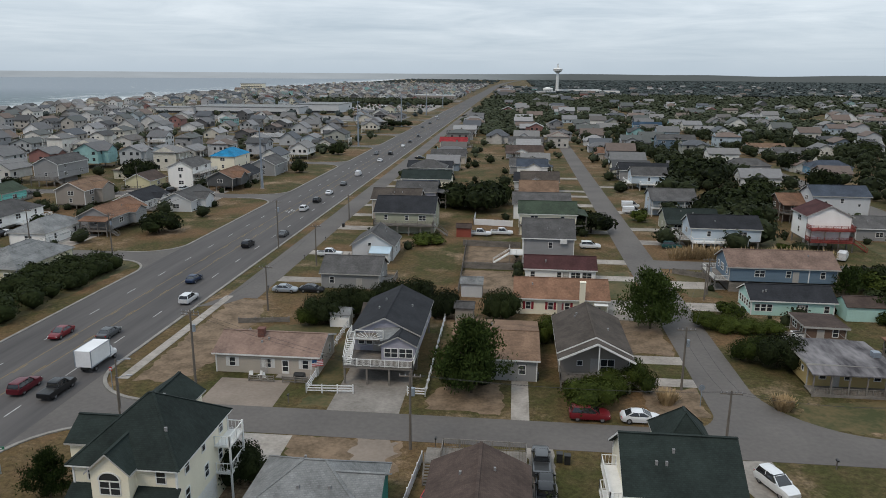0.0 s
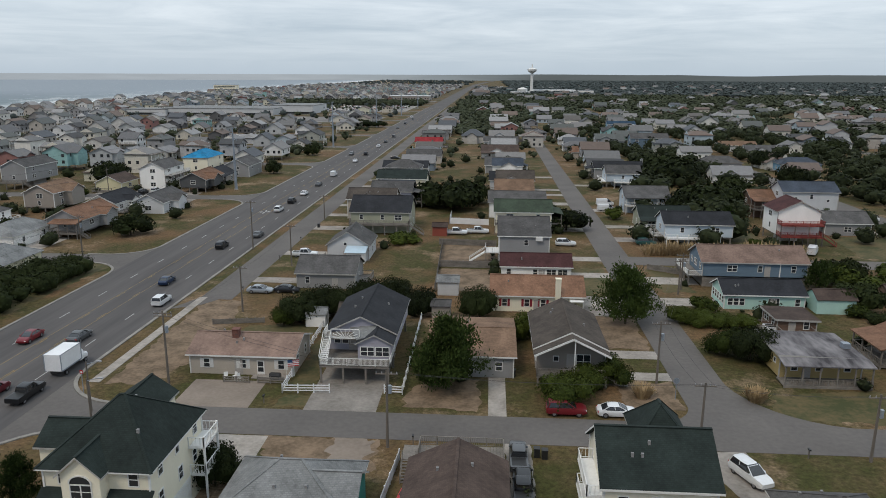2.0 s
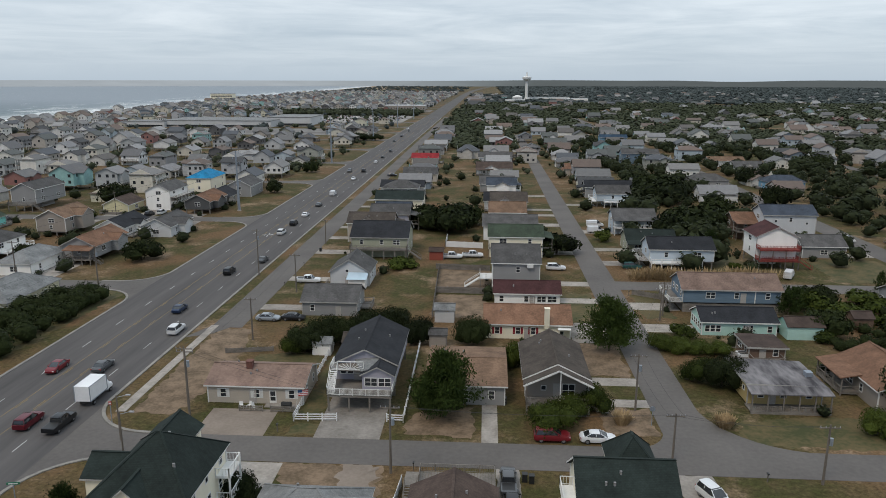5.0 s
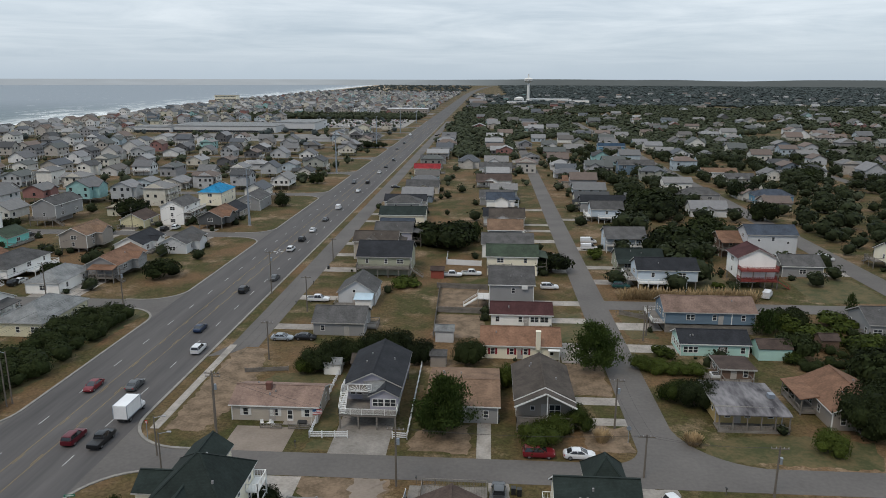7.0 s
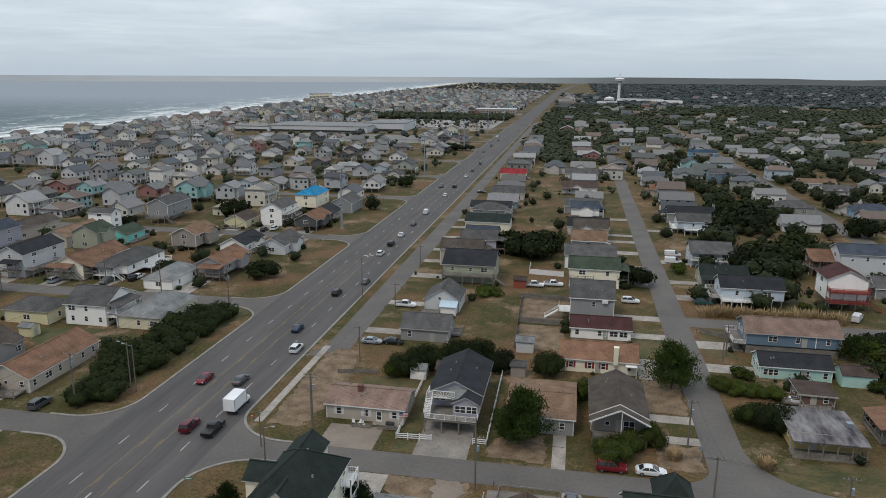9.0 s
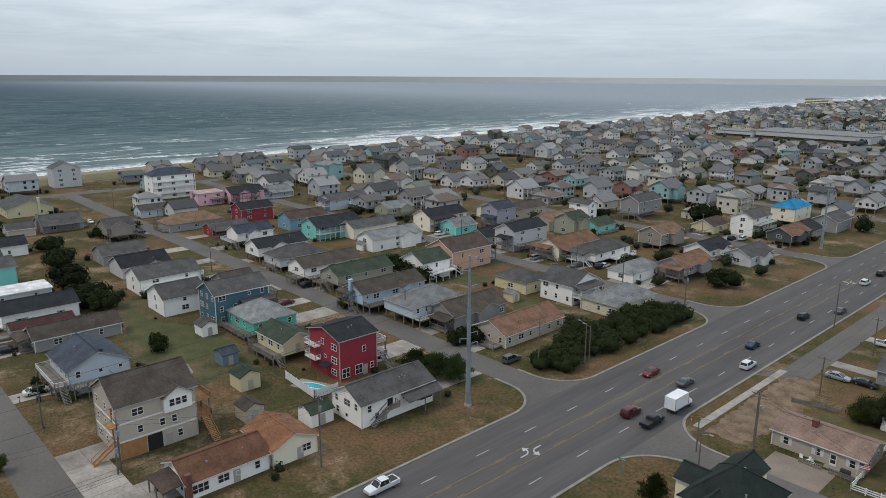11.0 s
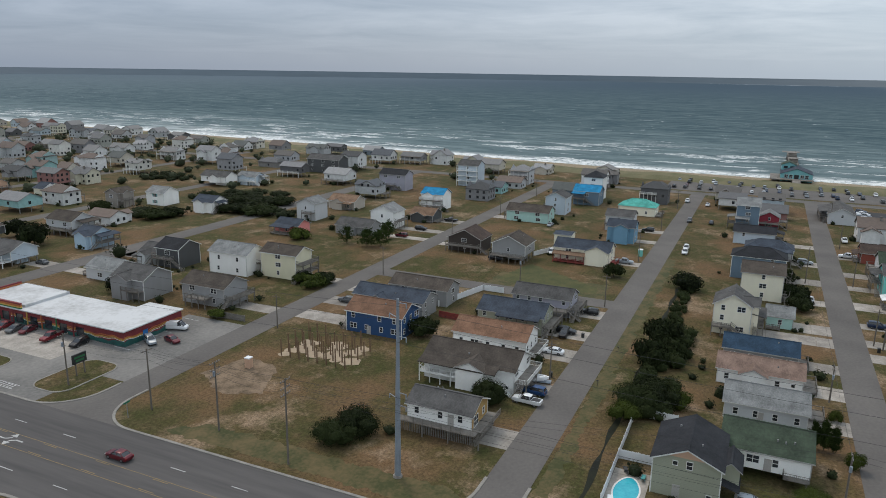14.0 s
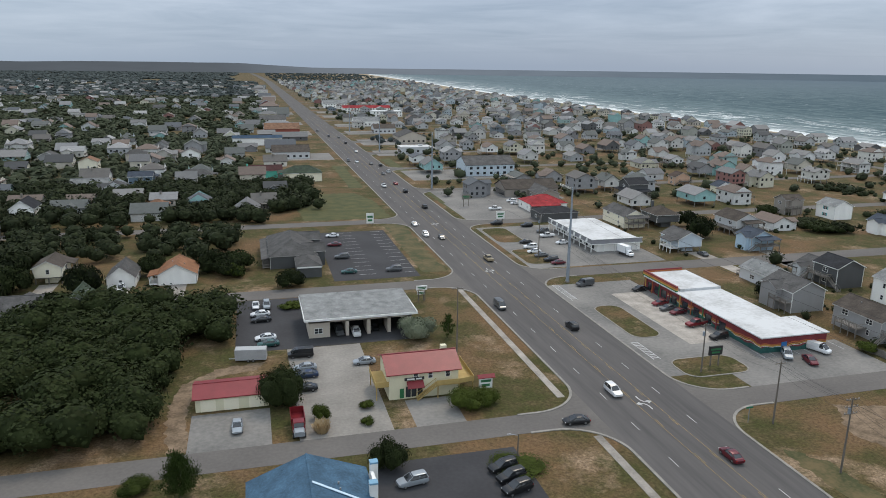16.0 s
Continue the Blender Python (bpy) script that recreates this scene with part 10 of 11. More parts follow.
for i in range(7):
    b = Build().slab([(0.36, -16 + i * 5.0, 4.3), (0.58, -16 + i * 5.0, 3.15), (0.58, -14.6 + i * 5.0, 3.15), (0.36, -14.6 + i * 5.0, 4.3)], 0.03)
    part("sign_panel", b, TRIM, ws)
for i in range(4):
    part("porch_column", Build().box(-4.2 * i - 4.2, 18.2, 0, -4.2 * i - 3.95, 18.45, 3.0), TRIM, ws)
for i in range(7):
    part("shop_window", Build().box(-2.22, -15.5 + i * 4.7, 0.5, -2.12, -13.0 + i * 4.7, 2.5), GLASS, ws)

house(-120, -319, 17, 14, 0, 3.4, "h", "x", "white", "redroof", 2.8)
house(-116, -297, 16, 11, 0, 3.6, "h", "x", "dkgrey", "charcoal", 1.6)
house(-130, -352, 10, 34, 0, 3.4, "g", "y", "taupe", "grey", 2.2)
office = house(-7.5, -259, 14, 27.6, 0, 4.0, "h", "y", "dkgrey", "grey", 3.2)
wing(office, -7.4, -0.4, 13.8, 25.0, 0, 3.4, 1.6, "y", "dkgrey", "grey", "h")
wing(office, -9.6, -3.0, -10.5, -4.0, 0, 4.6, 1.8, "x", "dkgrey", "grey")
wing(office, -9.6, -3.0, 5.0, 12.0, 0, 4.6, 1.8, "x", "dkgrey", "grey")
for px, py in ((-9.2, 5.4), (-9.2, 11.6), (-7.0, 24.6), (-0.8, 24.6)):
    part("post", Build().box(px - 0.15, py - 0.15, 0, px + 0.15, py + 0.15, 3.4), TRIM, office)
part("gable_trim", Build().box(-9.98, -10.6, 4.2, -9.9, -3.9, 4.6).box(-9.98, 4.9, 4.2, -9.9, 12.1, 4.6).box(-7.5, 25.3, 3.0, -0.3, 25.4, 3.4), TRIM, office)
blue_hall = house(-2.0, -113.2, 16.2, 18.4, 0, 3.6, "g", "y", "grey", "steelroof", 3.2, "", "keep")
for px, py in ((-9.3, -7.4), (-8.4, -2.2)):
    part("blue_column", Build().box(px - 0.55, py - 0.5, 0, px + 0.55, py + 0.5, 5.6), TRIM, blue_hall)
    part("column_cap", Build().box(px - 0.6, py - 0.55, 5.6, px + 0.6, py + 0.55, 5.85), WALLS["blue"], blue_hall)
part("valley_gutter", Build().bar((-0.2, -2.2, 7.05), (-8.4, 0.6, 3.95), 0.4, 0.08), WALLS["paleblue"], blue_hall)
arch = Build()
for i in range(8):
    a0, a1 = radians(180 * i / 8), radians(180 * (i + 1) / 8)
    arch.bar((-8.8, -4.8 + 2.4 * math.cos(a0), 3.4 + 1.6 * math.sin(a0)), (-8.8, -4.8 + 2.4 * math.cos(a1), 3.4 + 1.6 * math.sin(a1)), 0.5, 0.4)
part("entrance_arch", arch, TRIM, blue_hall)

# the half-renovated shack on a timber undercroft
sk = Build()
for i in range(44):
    sk.box(4.2, -7.4 + i * 0.33, 0.0, 4.26, -7.4 + i * 0.33 + 0.16, 2.3)
for i in range(26):
    sk.box(-4.2 + i * 0.33, 7.0, 0.0, -4.2 + i * 0.33 + 0.16, 7.06, 2.3)
part("slatted_skirt", sk, WOODGREY, shack_house)
part("deck", railing(Build().box(3.75, -7.5, 2.28, 5.4, 7.2, 2.4).box(-4.2, 5.98, 2.28, 3.75, 8.2, 2.4), [(5.4, -7.5), (5.4, 8.2), (-4.2, 8.2)], 2.4, gap=0.22), WOODGREY, shack_house)
for py in (-7.2, -2.4, 2.4, 7.9):
    part("post", POSTM, None, shack_house, at=(5.25, py, 0)).scale = (0.8, 0.8, 2.3)
part("bare_sheathing", Build().box(-3.7, 5.96, 2.5, 3.7, 5.99, 5.0).poly([(-3.7, 5.99, 5.0), (3.7, 5.99, 5.0), (0, 5.99, 6.65)][::-1]), mat("bare_board_sheathing", (0.42, 0.26, 0.09), (0.30, 0.19, 0.07), 0.8, scale=0.6, fine=4), shack_house)
wins(shack_house, "n", 7.4, 12.02, [(-1.6, 3.2, "single"), (1.8, 2.45, "slider")])

# white house by the highway: outside stair, dark panel as the shade of a porch recess, small windows
wh = white_house
wins(wh, "e", 9.0, 16.6, [(-6.6, 2.6, "single"), (-5.0, 0.8, "single"), (1.4, 2.7, "single"), (4.8, 1.2, "small")])
st2 = Build()
for i in range(12):
    st2.box(4.7, -6.6 + i * 0.3, 0.12 + i * 0.2, 5.8, -6.3 + i * 0.3, 0.2 + i * 0.2)
for px in (4.7, 5.8):
    for dz in (0.0, 0.95):
        st2.bar((px, -6.6, 0.1 + dz), (px, -2.9, 2.45 + dz), 0.08, 0.16)
st2.box(4.55, -2.95, 2.35, 5.9, -0.8, 2.5)
part("stairs", railing(st2, [(5.85, -2.95), (5.85, -0.8), (4.6, -0.8)], 2.5, gap=0.2), WOODGREY, wh)
# flat dark panels put in for the shade of doorway and porch
part("entrance", Build().box(4.48, -2.6, 2.5, 4.54, -1.4, 4.4), DARK, wh)
part("porch_shade_panel", Build().box(4.0, 5.2, 1.1, 4.53, 8.2, 2.7), DARK, wh)
part("porch_roof", Build().slab([(4.3, 0.4, 4.15), (7.0, 0.4, 3.1), (7.0, 8.9, 3.1), (4.3, 8.9, 4.15)], 0.14), ROOFS["grey"], wh)
for py in (4.6, 8.4):
    part("post", POSTM, None, wh, at=(6.6, py, 0)).scale = (0.6, 0.6, 3.1)
# green-roofed house
wins(green_house, "e", 10.6, 12.6, [(-1.8, 2.6, "double"), (1.4, 2.5, "single")])
part("screen_porch", railing(Build().box(5.3, 2.6, 1.5, 6.6, 6.2, 1.62), [(5.3, 2.6), (6.6, 2.6), (6.6, 6.2)], 1.62, gap=0.25), WOODGREY, green_house)

# ---- yellow shop with red metal roof ----
ys_ = thing("yellow_shop", -25.9, -155, 0, 0, "cream two-storey shop with red roof and timber balconies", "shop")
BOXES.append((-25.9, -155, 14, 10))
part("wall", walls_shape(13.4, 9.2, 0, 5.3, 1.9, "g", "x"), WALLS["paleyellow"], ys_)
REDMETAL = mat("red_metal_roof", (0.20, 0.022, 0.028), (0.15, 0.016, 0.02), 0.45, scale=0.4, fine=4)
part("roof", roof_shape(13.4, 9.2, 5.3, 1.9, "g", "x", 0.6), REDMETAL, ys_)
PINE = mat("yellow_pine_timber", (0.42, 0.30, 0.11), (0.33, 0.23, 0.085), 0.75, scale=1, fine=9)
bb = Build().box(-9.6, -4.6, 2.6, -6.7, 5.4, 2.75).box(-6.7, 4.6, 2.6, -2.2, 6.0, 2.75)
part("balcony_floor", bb, PINE, ys_)
bw = Build()
for a, c in (((-9.6, -4.6), (-9.6, 5.4)), ((-9.6, 5.4), (-6.7, 6.0)), ((-6.7, 6.0), (-2.2, 6.0))):
    bw.bar((*a, 3.2), (*c, 3.2), 0.08, 0.95)
part("balcony_parapet", bw, PINE, ys_)
b2 = Build().box(6.7, -3.0, 2.6, 9.2, 4.4, 2.75)
b2.bar((9.2, -3.0, 3.2), (9.2, 4.4, 3.2), 0.08, 0.95).bar((9.2, 4.4, 3.2), (6.7, 4.4, 3.2), 0.08, 0.95)
part("side_balcony", b2, PINE, ys_)
for px, py in ((-9.4, 5.2), (-9.4, 0.4), (-9.4, -4.4), (-6.5, 5.8), (-2.4, 5.8), (9.0, 4.2), (9.0, -2.8)):
    part("post", Build().box(px - 0.09, py - 0.09, 0, px + 0.09, py + 0.09, 2.6), PINE, ys_)
stairs(ys_, -2.2, 5.4, 2.75, 1, 0, PINE)
part("awning", Build().slab([(0.2, 6.0, 2.6), (0.2, 4.6, 3.5), (3.4, 4.6, 3.5), (3.4, 6.0, 2.6)], 0.1), REDMETAL, ys_)
part("sign_board", Build().box(0.0, 4.64, 3.6, 3.8, 4.74, 4.2), BLACKP, ys_)
part("sign_letters", Build().box(0.5, 4.75, 3.75, 1.6, 4.78, 4.05).box(1.9, 4.75, 3.75, 3.3, 4.78, 4.05), TRIM, ys_)
for px in (0.3, 1.5, 2.6):
    part("shop_window", Build().box(px, 4.6, 0.3, px + 0.95, 4.68, 2.4), GLASS, ys_)
part("banner", Build().box(3.9, 4.62, 0.2, 4.7, 4.7, 2.1), MURALG, ys_)
for u in (-4.6, -1.2, 1.6):
    wins(ys_, "n", 13.4, 9.25, [(u, 3.7, "single")])
part("chimney", Build().box(-5.6, -1.2, 5.0, -4.5, -0.2, 8.0), WALLS["paleyellow"], ys_)

rg_ = thing("small_garage", 9, -157.2, 0, 0, "low cream garage with red metal roof", "garage")
BOXES.append((9, -157.2, 14, 8))
part("wall", walls_shape(12.8, 7.2, 0, 2.7, 1.1, "g", "x"), WALLS["paleyellow"], rg_)
part("roof", roof_shape(12.8, 7.2, 2.7, 1.1, "g", "x", 0.5), REDMETAL, rg_)
for u in (-4.2, 0.2, 4.2):
    part("garage_door", Build().box(u - 1.3, 3.58, 0, u + 1.3, 3.68, 2.2), WALLS["cream"], rg_)

gar = thing("repair_garage", -19.2, -192.8, 0, 0, "vehicle repair garage with grey roof and open bays", "garage")
BOXES.append((-19.2, -192.8, 26, 18))
gw = Build().box(-12, -7.8, 0, 12, 1.5, 4.6)
for x0, x1 in ((-12, -10.8), (-7.0, -6.2), (-2.2, -1.4), (2.8, 3.6), (7.2, 12)):
    gw.box(x0, 1.5, 0, x1, 7.6, 4.6)
gw.box(-12, 1.5, 3.6, 12, 7.6, 4.6)
part("wall", gw, WALLS["beige"], gar)
part("roof", Build().slab([(-13, 9.0, 4.9), (-13, -8.6, 5.5), (13, -8.6, 5.5), (13, 9.0, 4.9)], 0.3), ROOFS["ltgrey"], gar)
part("roof_edge", Build().box(-13.1, 8.95, 4.5, 13.1, 9.1, 5.0).box(12.95, -8.6, 4.5, 13.1, 9.0, 5.2).box(-13.1, -8.6, 4.5, -12.95, 9.0, 5.2), TRIM, gar)
# black sheets on the back wall paint in the shade of the bays
for x0, x1 in ((-10.8, -7.0), (-6.2, -2.2), (-1.4, 2.8), (3.6, 7.2)):
    part("bay_shade_panel", Build().box(x0, 1.52, 0.01, x1, 1.6, 3.6), DARK, gar)
wins(gar, "n", 24, 15.25, [(9.8, 1.0, "double")])


# ---- signs ----
def pylon(x, y, w, h, z, m, cap=None):
    th = thing("roadside_sign", x, y, 0, 0, "roadside business sign on posts with plain panels", "sign", "roadside signs")
    for sx in (-w * 0.3, w * 0.3):
        part("post", Build().box(sx - 0.1, -0.1, 0, sx + 0.1, 0.1, z), POLEWOOD, th)
    part("panel", Build().box(-w / 2, -0.15, z, w / 2, 0.15, z + h), m, th)
    part("lettering", Build().box(-w * 0.38, 0.16, z + h * 0.55, w * 0.38, 0.18, z + h * 0.75).box(-w * 0.3, 0.16, z + h * 0.2, w * 0.3, 0.18, z + h * 0.4), MURALG, th)
    if cap:
        part("cap_roof", Build().slab([(-w / 2 - 0.4, -0.7, z + h), (w / 2 + 0.4, -0.7, z + h), (w / 2 + 0.4, 0, z + h + 0.5), (-w / 2 - 0.4, 0, z + h + 0.5)], 0.1).slab([(-w / 2 - 0.4, 0, z + h + 0.5), (w / 2 + 0.4, 0, z + h + 0.5), (w / 2 + 0.4, 0.7, z + h), (-w / 2 - 0.4, 0.7, z + h)], 0.1), cap, th)
    return th


pylon(-37.3, -148, 2.6, 2.4, 1.6, TRIM, REDMETAL)
pylon(-38.5, -206, 3.0, 1.2, 3.0, TRIM)
pylon(-38.5, -206.6, 2.2, 0.9, 1.6, TRIM)
pylon(-88.7, -150, 3.2, 2.0, 2.6, BLACKP)
pylon(-90.4, -291, 3.4, 3.0, 2.4, TRIM)
pylon(-39.9, -299.5, 2.8, 4.0, 1.0, TRIM)
pylon(-88, -330, 4, 2.2, 3.2, WOODGREY)


# ---- water tower, pier house, far large buildings ----
wt = thing("water_tower", 89, 1620, 0, 0, "tall white water tower with flared bowl", "water tower")
for (z0, r0), (z1, r1), nm in (((0, 6.5), (8, 3.2), "base"), ((8, 3.2), (42, 2.6), "shaft"), ((42, 2.6), (47, 9.5), "bowl_lower"), ((47, 9.5), (51, 10.5), "bowl"), ((51, 10.5), (53, 6.0), "bowl_cap"), ((53, 2.0), (62, 1.2), "antenna")):
    part(nm, Build().tube((0, 0, z0), (0, 0, z1), r0, r1, 20), TRIM, wt)
tank = thing("storage_tank", 70, 1640, 0, 0, "low white storage tank beside the water tower", "tank")
part("shell", Build().tube((0, 0, 0), (0, 0, 9), 11, 11, 20).tube((0, 0, 9), (0, 0, 12), 11, 3, 20), TRIM, tank)
for x, y, w, d, h in ((140, 1660, 90, 30, 7), (190, 1600, 60, 26, 6), (60, 1500, 40, 22, 6)):
    st_ = thing("store_building", x, y, 0, 0, "low white commercial building far along the highway", "building")
    part("wall", Build().box(-w / 2, -d / 2, 0, w / 2, d / 2, h), WALLS["white"], st_)
    part("roof", Build().box(-w / 2 - 0.3, -d / 2 - 0.3, h, w / 2 + 0.3, d / 2 + 0.3, h + 0.5), MEMBRANE, st_)
for x, y, w, d, h in ((-545, 1480, 46, 20, 16), (-530, 1545, 50, 22, 9)):
    ht = thing("hotel", x, y, 0, 0, "cream oceanfront hotel block with rows of balconies", "hotel")
    part("wall", Build().box(-w / 2, -d / 2, 0, w / 2, d / 2, h), WALLS["cream"], ht)
    part("roof", Build().box(-w / 2 - 0.4, -d / 2 - 0.4, h, w / 2 + 0.4, d / 2 + 0.4, h + 0.5), ROOFS["ltgrey"], ht)
    for fl in range(int(h / 3)):
        part("balcony_row", Build().box(-w / 2 + 1, -d / 2 - 0.06, fl * 3 + 0.9, w / 2 - 1, -d / 2 - 0.01, fl * 3 + 2.3), GLASS, ht)
for x, y, w, d, h in ((-265, 722, 110, 60, 6), (-200, 752, 44, 60, 8), (-335, 702, 40, 30, 5)):
    ml = thing("shopping_centre", x, y, 0, 0, "large grey flat-roofed shopping centre", "building")
    part("wall", Build().box(-w / 2, -d / 2, 0, w / 2, d / 2, h), WALLS["ltgrey"], ml)
    part("roof", Build().box(-w / 2 - 0.3, -d / 2 - 0.3, h, w / 2 + 0.3, d / 2 + 0.3, h + 0.6), ROOFS["ltgrey"], ml)
    part("shopfront", Build().box(-w / 2 + 2, -d / 2 - 0.2, 0.3, w / 2 - 2, -d / 2 - 0.05, 2.2), GLASS, ml)
for x, y, w, d, h, tone, top in FLATS:
    st_ = thing("store_building", x, y, 0, 0, f"{NAMES.get(tone, tone)} shop with {NAMES.get(top, top) + ' pitched' if top else 'pale flat'} roof beside the highway", "building")
    if top:
        along, rise = ("x" if w > d else "y"), 0.2 * min(w, d)
        part("wall", walls_shape(w, d, 0, h, rise, "g", along), WALLS[tone], st_)
        part("roof", roof_shape(w, d, h, rise, "g", along), ROOFS[top], st_)
    else:
        part("wall", Build().box(-w / 2, -d / 2, 0, w / 2, d / 2, h), WALLS[tone], st_)
        part("roof", Build().box(-w / 2 - 0.3, -d / 2 - 0.3, h, w / 2 + 0.3, d / 2 + 0.3, h + 0.5).box(-w / 4, -1.2, h + 0.5, -w / 4 + 2.6, 1.2, h + 1.6), MEMBRANE, st_)
    face = 1 if x < HWL else -1
    part("shopfront", Build().box(face * (w / 2 + 0.03) - 0.05, -d / 2 + 1.5, 0.3, face * (w / 2 + 0.03) + 0.05, d / 2 - 1.5, 2.6), GLASS, st_)
    side = math.copysign(d / 2 + 0.03, -y)
    for z in ([1.0] if h < 5.5 else [1.0, 3.9]):
        for i in range(int(w / 4)):
            u = -w / 2 + 2 + 4 * i
            part("window", Build().box(u - 0.8, side - 0.05, z, u + 0.8, side + 0.05, z + 1.4), GLASS, st_)
    kerb = (HWL - 5) if face > 0 else (HWR + 5)
    x0, x1 = sorted((kerb, x - face * w / 2))
    pad(x0, y - d / 2 - 9, x1, y + d / 2 + 9, OLDLOT, "worn paved lot before a highway shop", 0.022)
pad(-236, 772, -92, 928, mat("pale_lot", (0.27, 0.255, 0.235), (0.17, 0.162, 0.152), 0.92, scale=0.05, fine=1.0), "wide pale paved car park of the shopping centre", 0.02)
lot_cars, lot_rng = Build(), random.Random(31)
for ry in range(8):
    for i in range(34):
        if lot_rng.random() < 0.42:
            cx, cy = -228 + i * 3.9, 784 + ry * 18.5
            k0 = len(lot_cars.v)
            loft(lot_cars, SHAPES["suv"]["body"])
            loft(lot_cars, SHAPES["suv"]["cabin"])
            lot_cars.v[k0:] = [(cx - vy, cy + vx, vz) for vx, vy, vz in lot_cars.v[k0:]]
ob = new("distant_parked_cars", lot_cars.mesh("distant_parked_cars", ramp_mat("distant_car_paint", [(0.6, 0.6, 0.6), (0.03, 0.03, 0.035), (0.2, 0.21, 0.22), (0.2, 0.03, 0.03), (0.05, 0.08, 0.15), (0.4, 0.41, 0.42)], 0.3)))
tagged(ob, "rows of parked cars far off in a car park", "cars", kind="stuff")
pier = thing("pier", -500, -13, 0, 0, "timber fishing pier on piles running into the surf", "pier")
part("deck", Build().box(-92, -3, 4.4, 22, 3, 4.7).box(-100, -6, 4.4, -92, 6, 4.7), WOODGREY, pier)
part("railing", railing(Build(), [(-92, -2.9), (20, -2.9)], 4.7, 1.1, 1.2), WOODGREY, pier)
part("railing", railing(Build(), [(-92, 2.9), (20, 2.9)], 4.7, 1.1, 1.2), WOODGREY, pier)
for i in range(14):
    for sy in (-2.6, 2.6):
        part("pile", Build().tube((-90 + i * 8, sy, -2), (-90 + i * 8, sy, 4.5), 0.2, 0.2, 6), POLEWOOD, pier)
for px, w_ in ((-60, 3.0), (-22, 3.4)):
    part("shelter", Build().box(px - w_, -2.4, 4.7, px - w_ + 0.2, 2.4, 7.2).box(px + w_ - 0.2, -2.4, 4.7, px + w_, 2.4, 7.2).box(px - w_ - 0.4, -2.9, 7.2, px + w_ + 0.4, 2.9, 7.5), WOODGREY, pier)
PIERTEAL = siding("siding_pier_teal", (0.17, 0.40, 0.42))
ph = thing("pier_house", -471, -12, 0, 0, "teal-painted pier house with gable roofs and an upper lookout room", "building")
part("wall", walls_shape(20, 17, 0, 4.3, 3.2, "g", "x"), PIERTEAL, ph)
part("roof", roof_shape(20, 17, 4.3, 3.2, "g", "x"), ROOFS["slateroof"], ph)
part("lookout_wall", walls_shape(9, 8, 3.0, 8.0, 1.7, "g", "x"), PIERTEAL, ph, at=(-9, -4.2, 0))
part("lookout_roof", roof_shape(9, 8, 8.0, 1.7, "g", "x"), ROOFS["greenroof"], ph, at=(-9, -4.2, 0))
part("porch_deck", Build().box(10, -14, 1.4, 16, 9, 1.7).box(-10, -14, 1.4, 10, -8.6, 1.7), WOODGREY, ph)
part("porch_railing", railing(Build(), [(15.9, -14), (15.9, -2.5)], 1.7, 1.0, 1.2), WOODGREY, ph)
part("porch_railing", railing(Build(), [(15.9, 2.5), (15.9, 9)], 1.7, 1.0, 1.2), WOODGREY, ph)
part("ramp", Build().slab([(16, -2.2, 1.6), (23, -2.2, 0.1), (23, 2.2, 0.1), (16, 2.2, 1.6)], 0.2), WOODGREY, ph)
part("door", Build().box(10.02, -1.2, 1.7, 10.12, 1.2, 4.0), GLASS, ph)
for u in (-5.5, -3, 3, 5.5):
    wins(ph, "e", 20.1, 17, [(u, 2.0, "slider")])
for u in (-6.0, -2.4):
    part("window", Build().box(-4.48, u - 1.1, 5.9, -4.4, u + 1.1, 7.3), GLASS, ph)
pr = random.Random(12)
for row, rx in enumerate((-432, -424.5, -411, -403.5)):
    for i in range(16):
        if pr.random() < 0.72 and not (-20 < -74 + i * 6.6 + 0 < -6 and row < 1):
            car(rx, -74 + i * 6.6 + pr.uniform(-1, 1), pr.choice((0, 180)), pr.choice(("suv", "sedan", "suv", "pickup")), pr.choice(("black", "grey", "white", "steel", "navy", "black", "maroon")))
for i in range(14):
    if pr.random() < 0.85:
        car(-368 + i * 3.9, 13.0, 90, pr.choice(("suv", "sedan", "pickup")), pr.choice(("black", "grey", "white", "steel", "navy", "red")))
    if pr.random() < 0.6:
        car(-368 + i * 3.9, 30.0, -90, pr.choice(("suv", "sedan")), pr.choice(("black", "grey", "white", "steel", "maroon")))


# ---- sheds ----
def shed(x, y, w, d, h, wall, roof, ridge="x", rz=0.0):
    th = thing("shed", x, y, 0, radians(rz), f"small {NAMES.get(wall, wall)} garden shed with {NAMES.get(roof, roof)} roof", "shed", "garden sheds")
    part("wall", walls_shape(w, d, 0, h, 0.25 * min(w, d), "g", ridge), WALLS[wall], th)
    part("roof", roof_shape(w, d, h, 0.25 * min(w, d), "g", ridge, 0.25, 0.1), ROOFS[roof], th)
    part("door", DOORM, None, th, at=(w / 2 + 0.02, 0, 0), rz=-math.pi / 2)
    return th


shed(-120.3, 33.2, 4.6, 4.2, 3.0, "yellow", "greenroof")
shed(-107.6, 27.4, 4.0, 3.6, 2.6, "beige", "greybrown")
shed(-98.6, 35.6, 4.4, 4.6, 2.6, "white", "greenroof", "y")
shed(-121.9, 113.9, 3.4, 2.8, 2.4, "yellow", "ltgrey")
shed(-27.2, 108.4, 3.2, 2.6, 2.2, "white", "ltgrey")
shed(-21.5, 109.5, 4.0, 4.0, 2.4, "grey", "greybrown")
shed(-7.4, 113.5, 3.0, 2.6, 2.4, "taupe", "grey")
shed(-7.0, 127.2, 3.8, 3.2, 2.6, "ltgrey", "ltgrey")
shed(-134.0, 36.0, 4.2, 3.6, 2.6, "slate", "slateroof", "y")
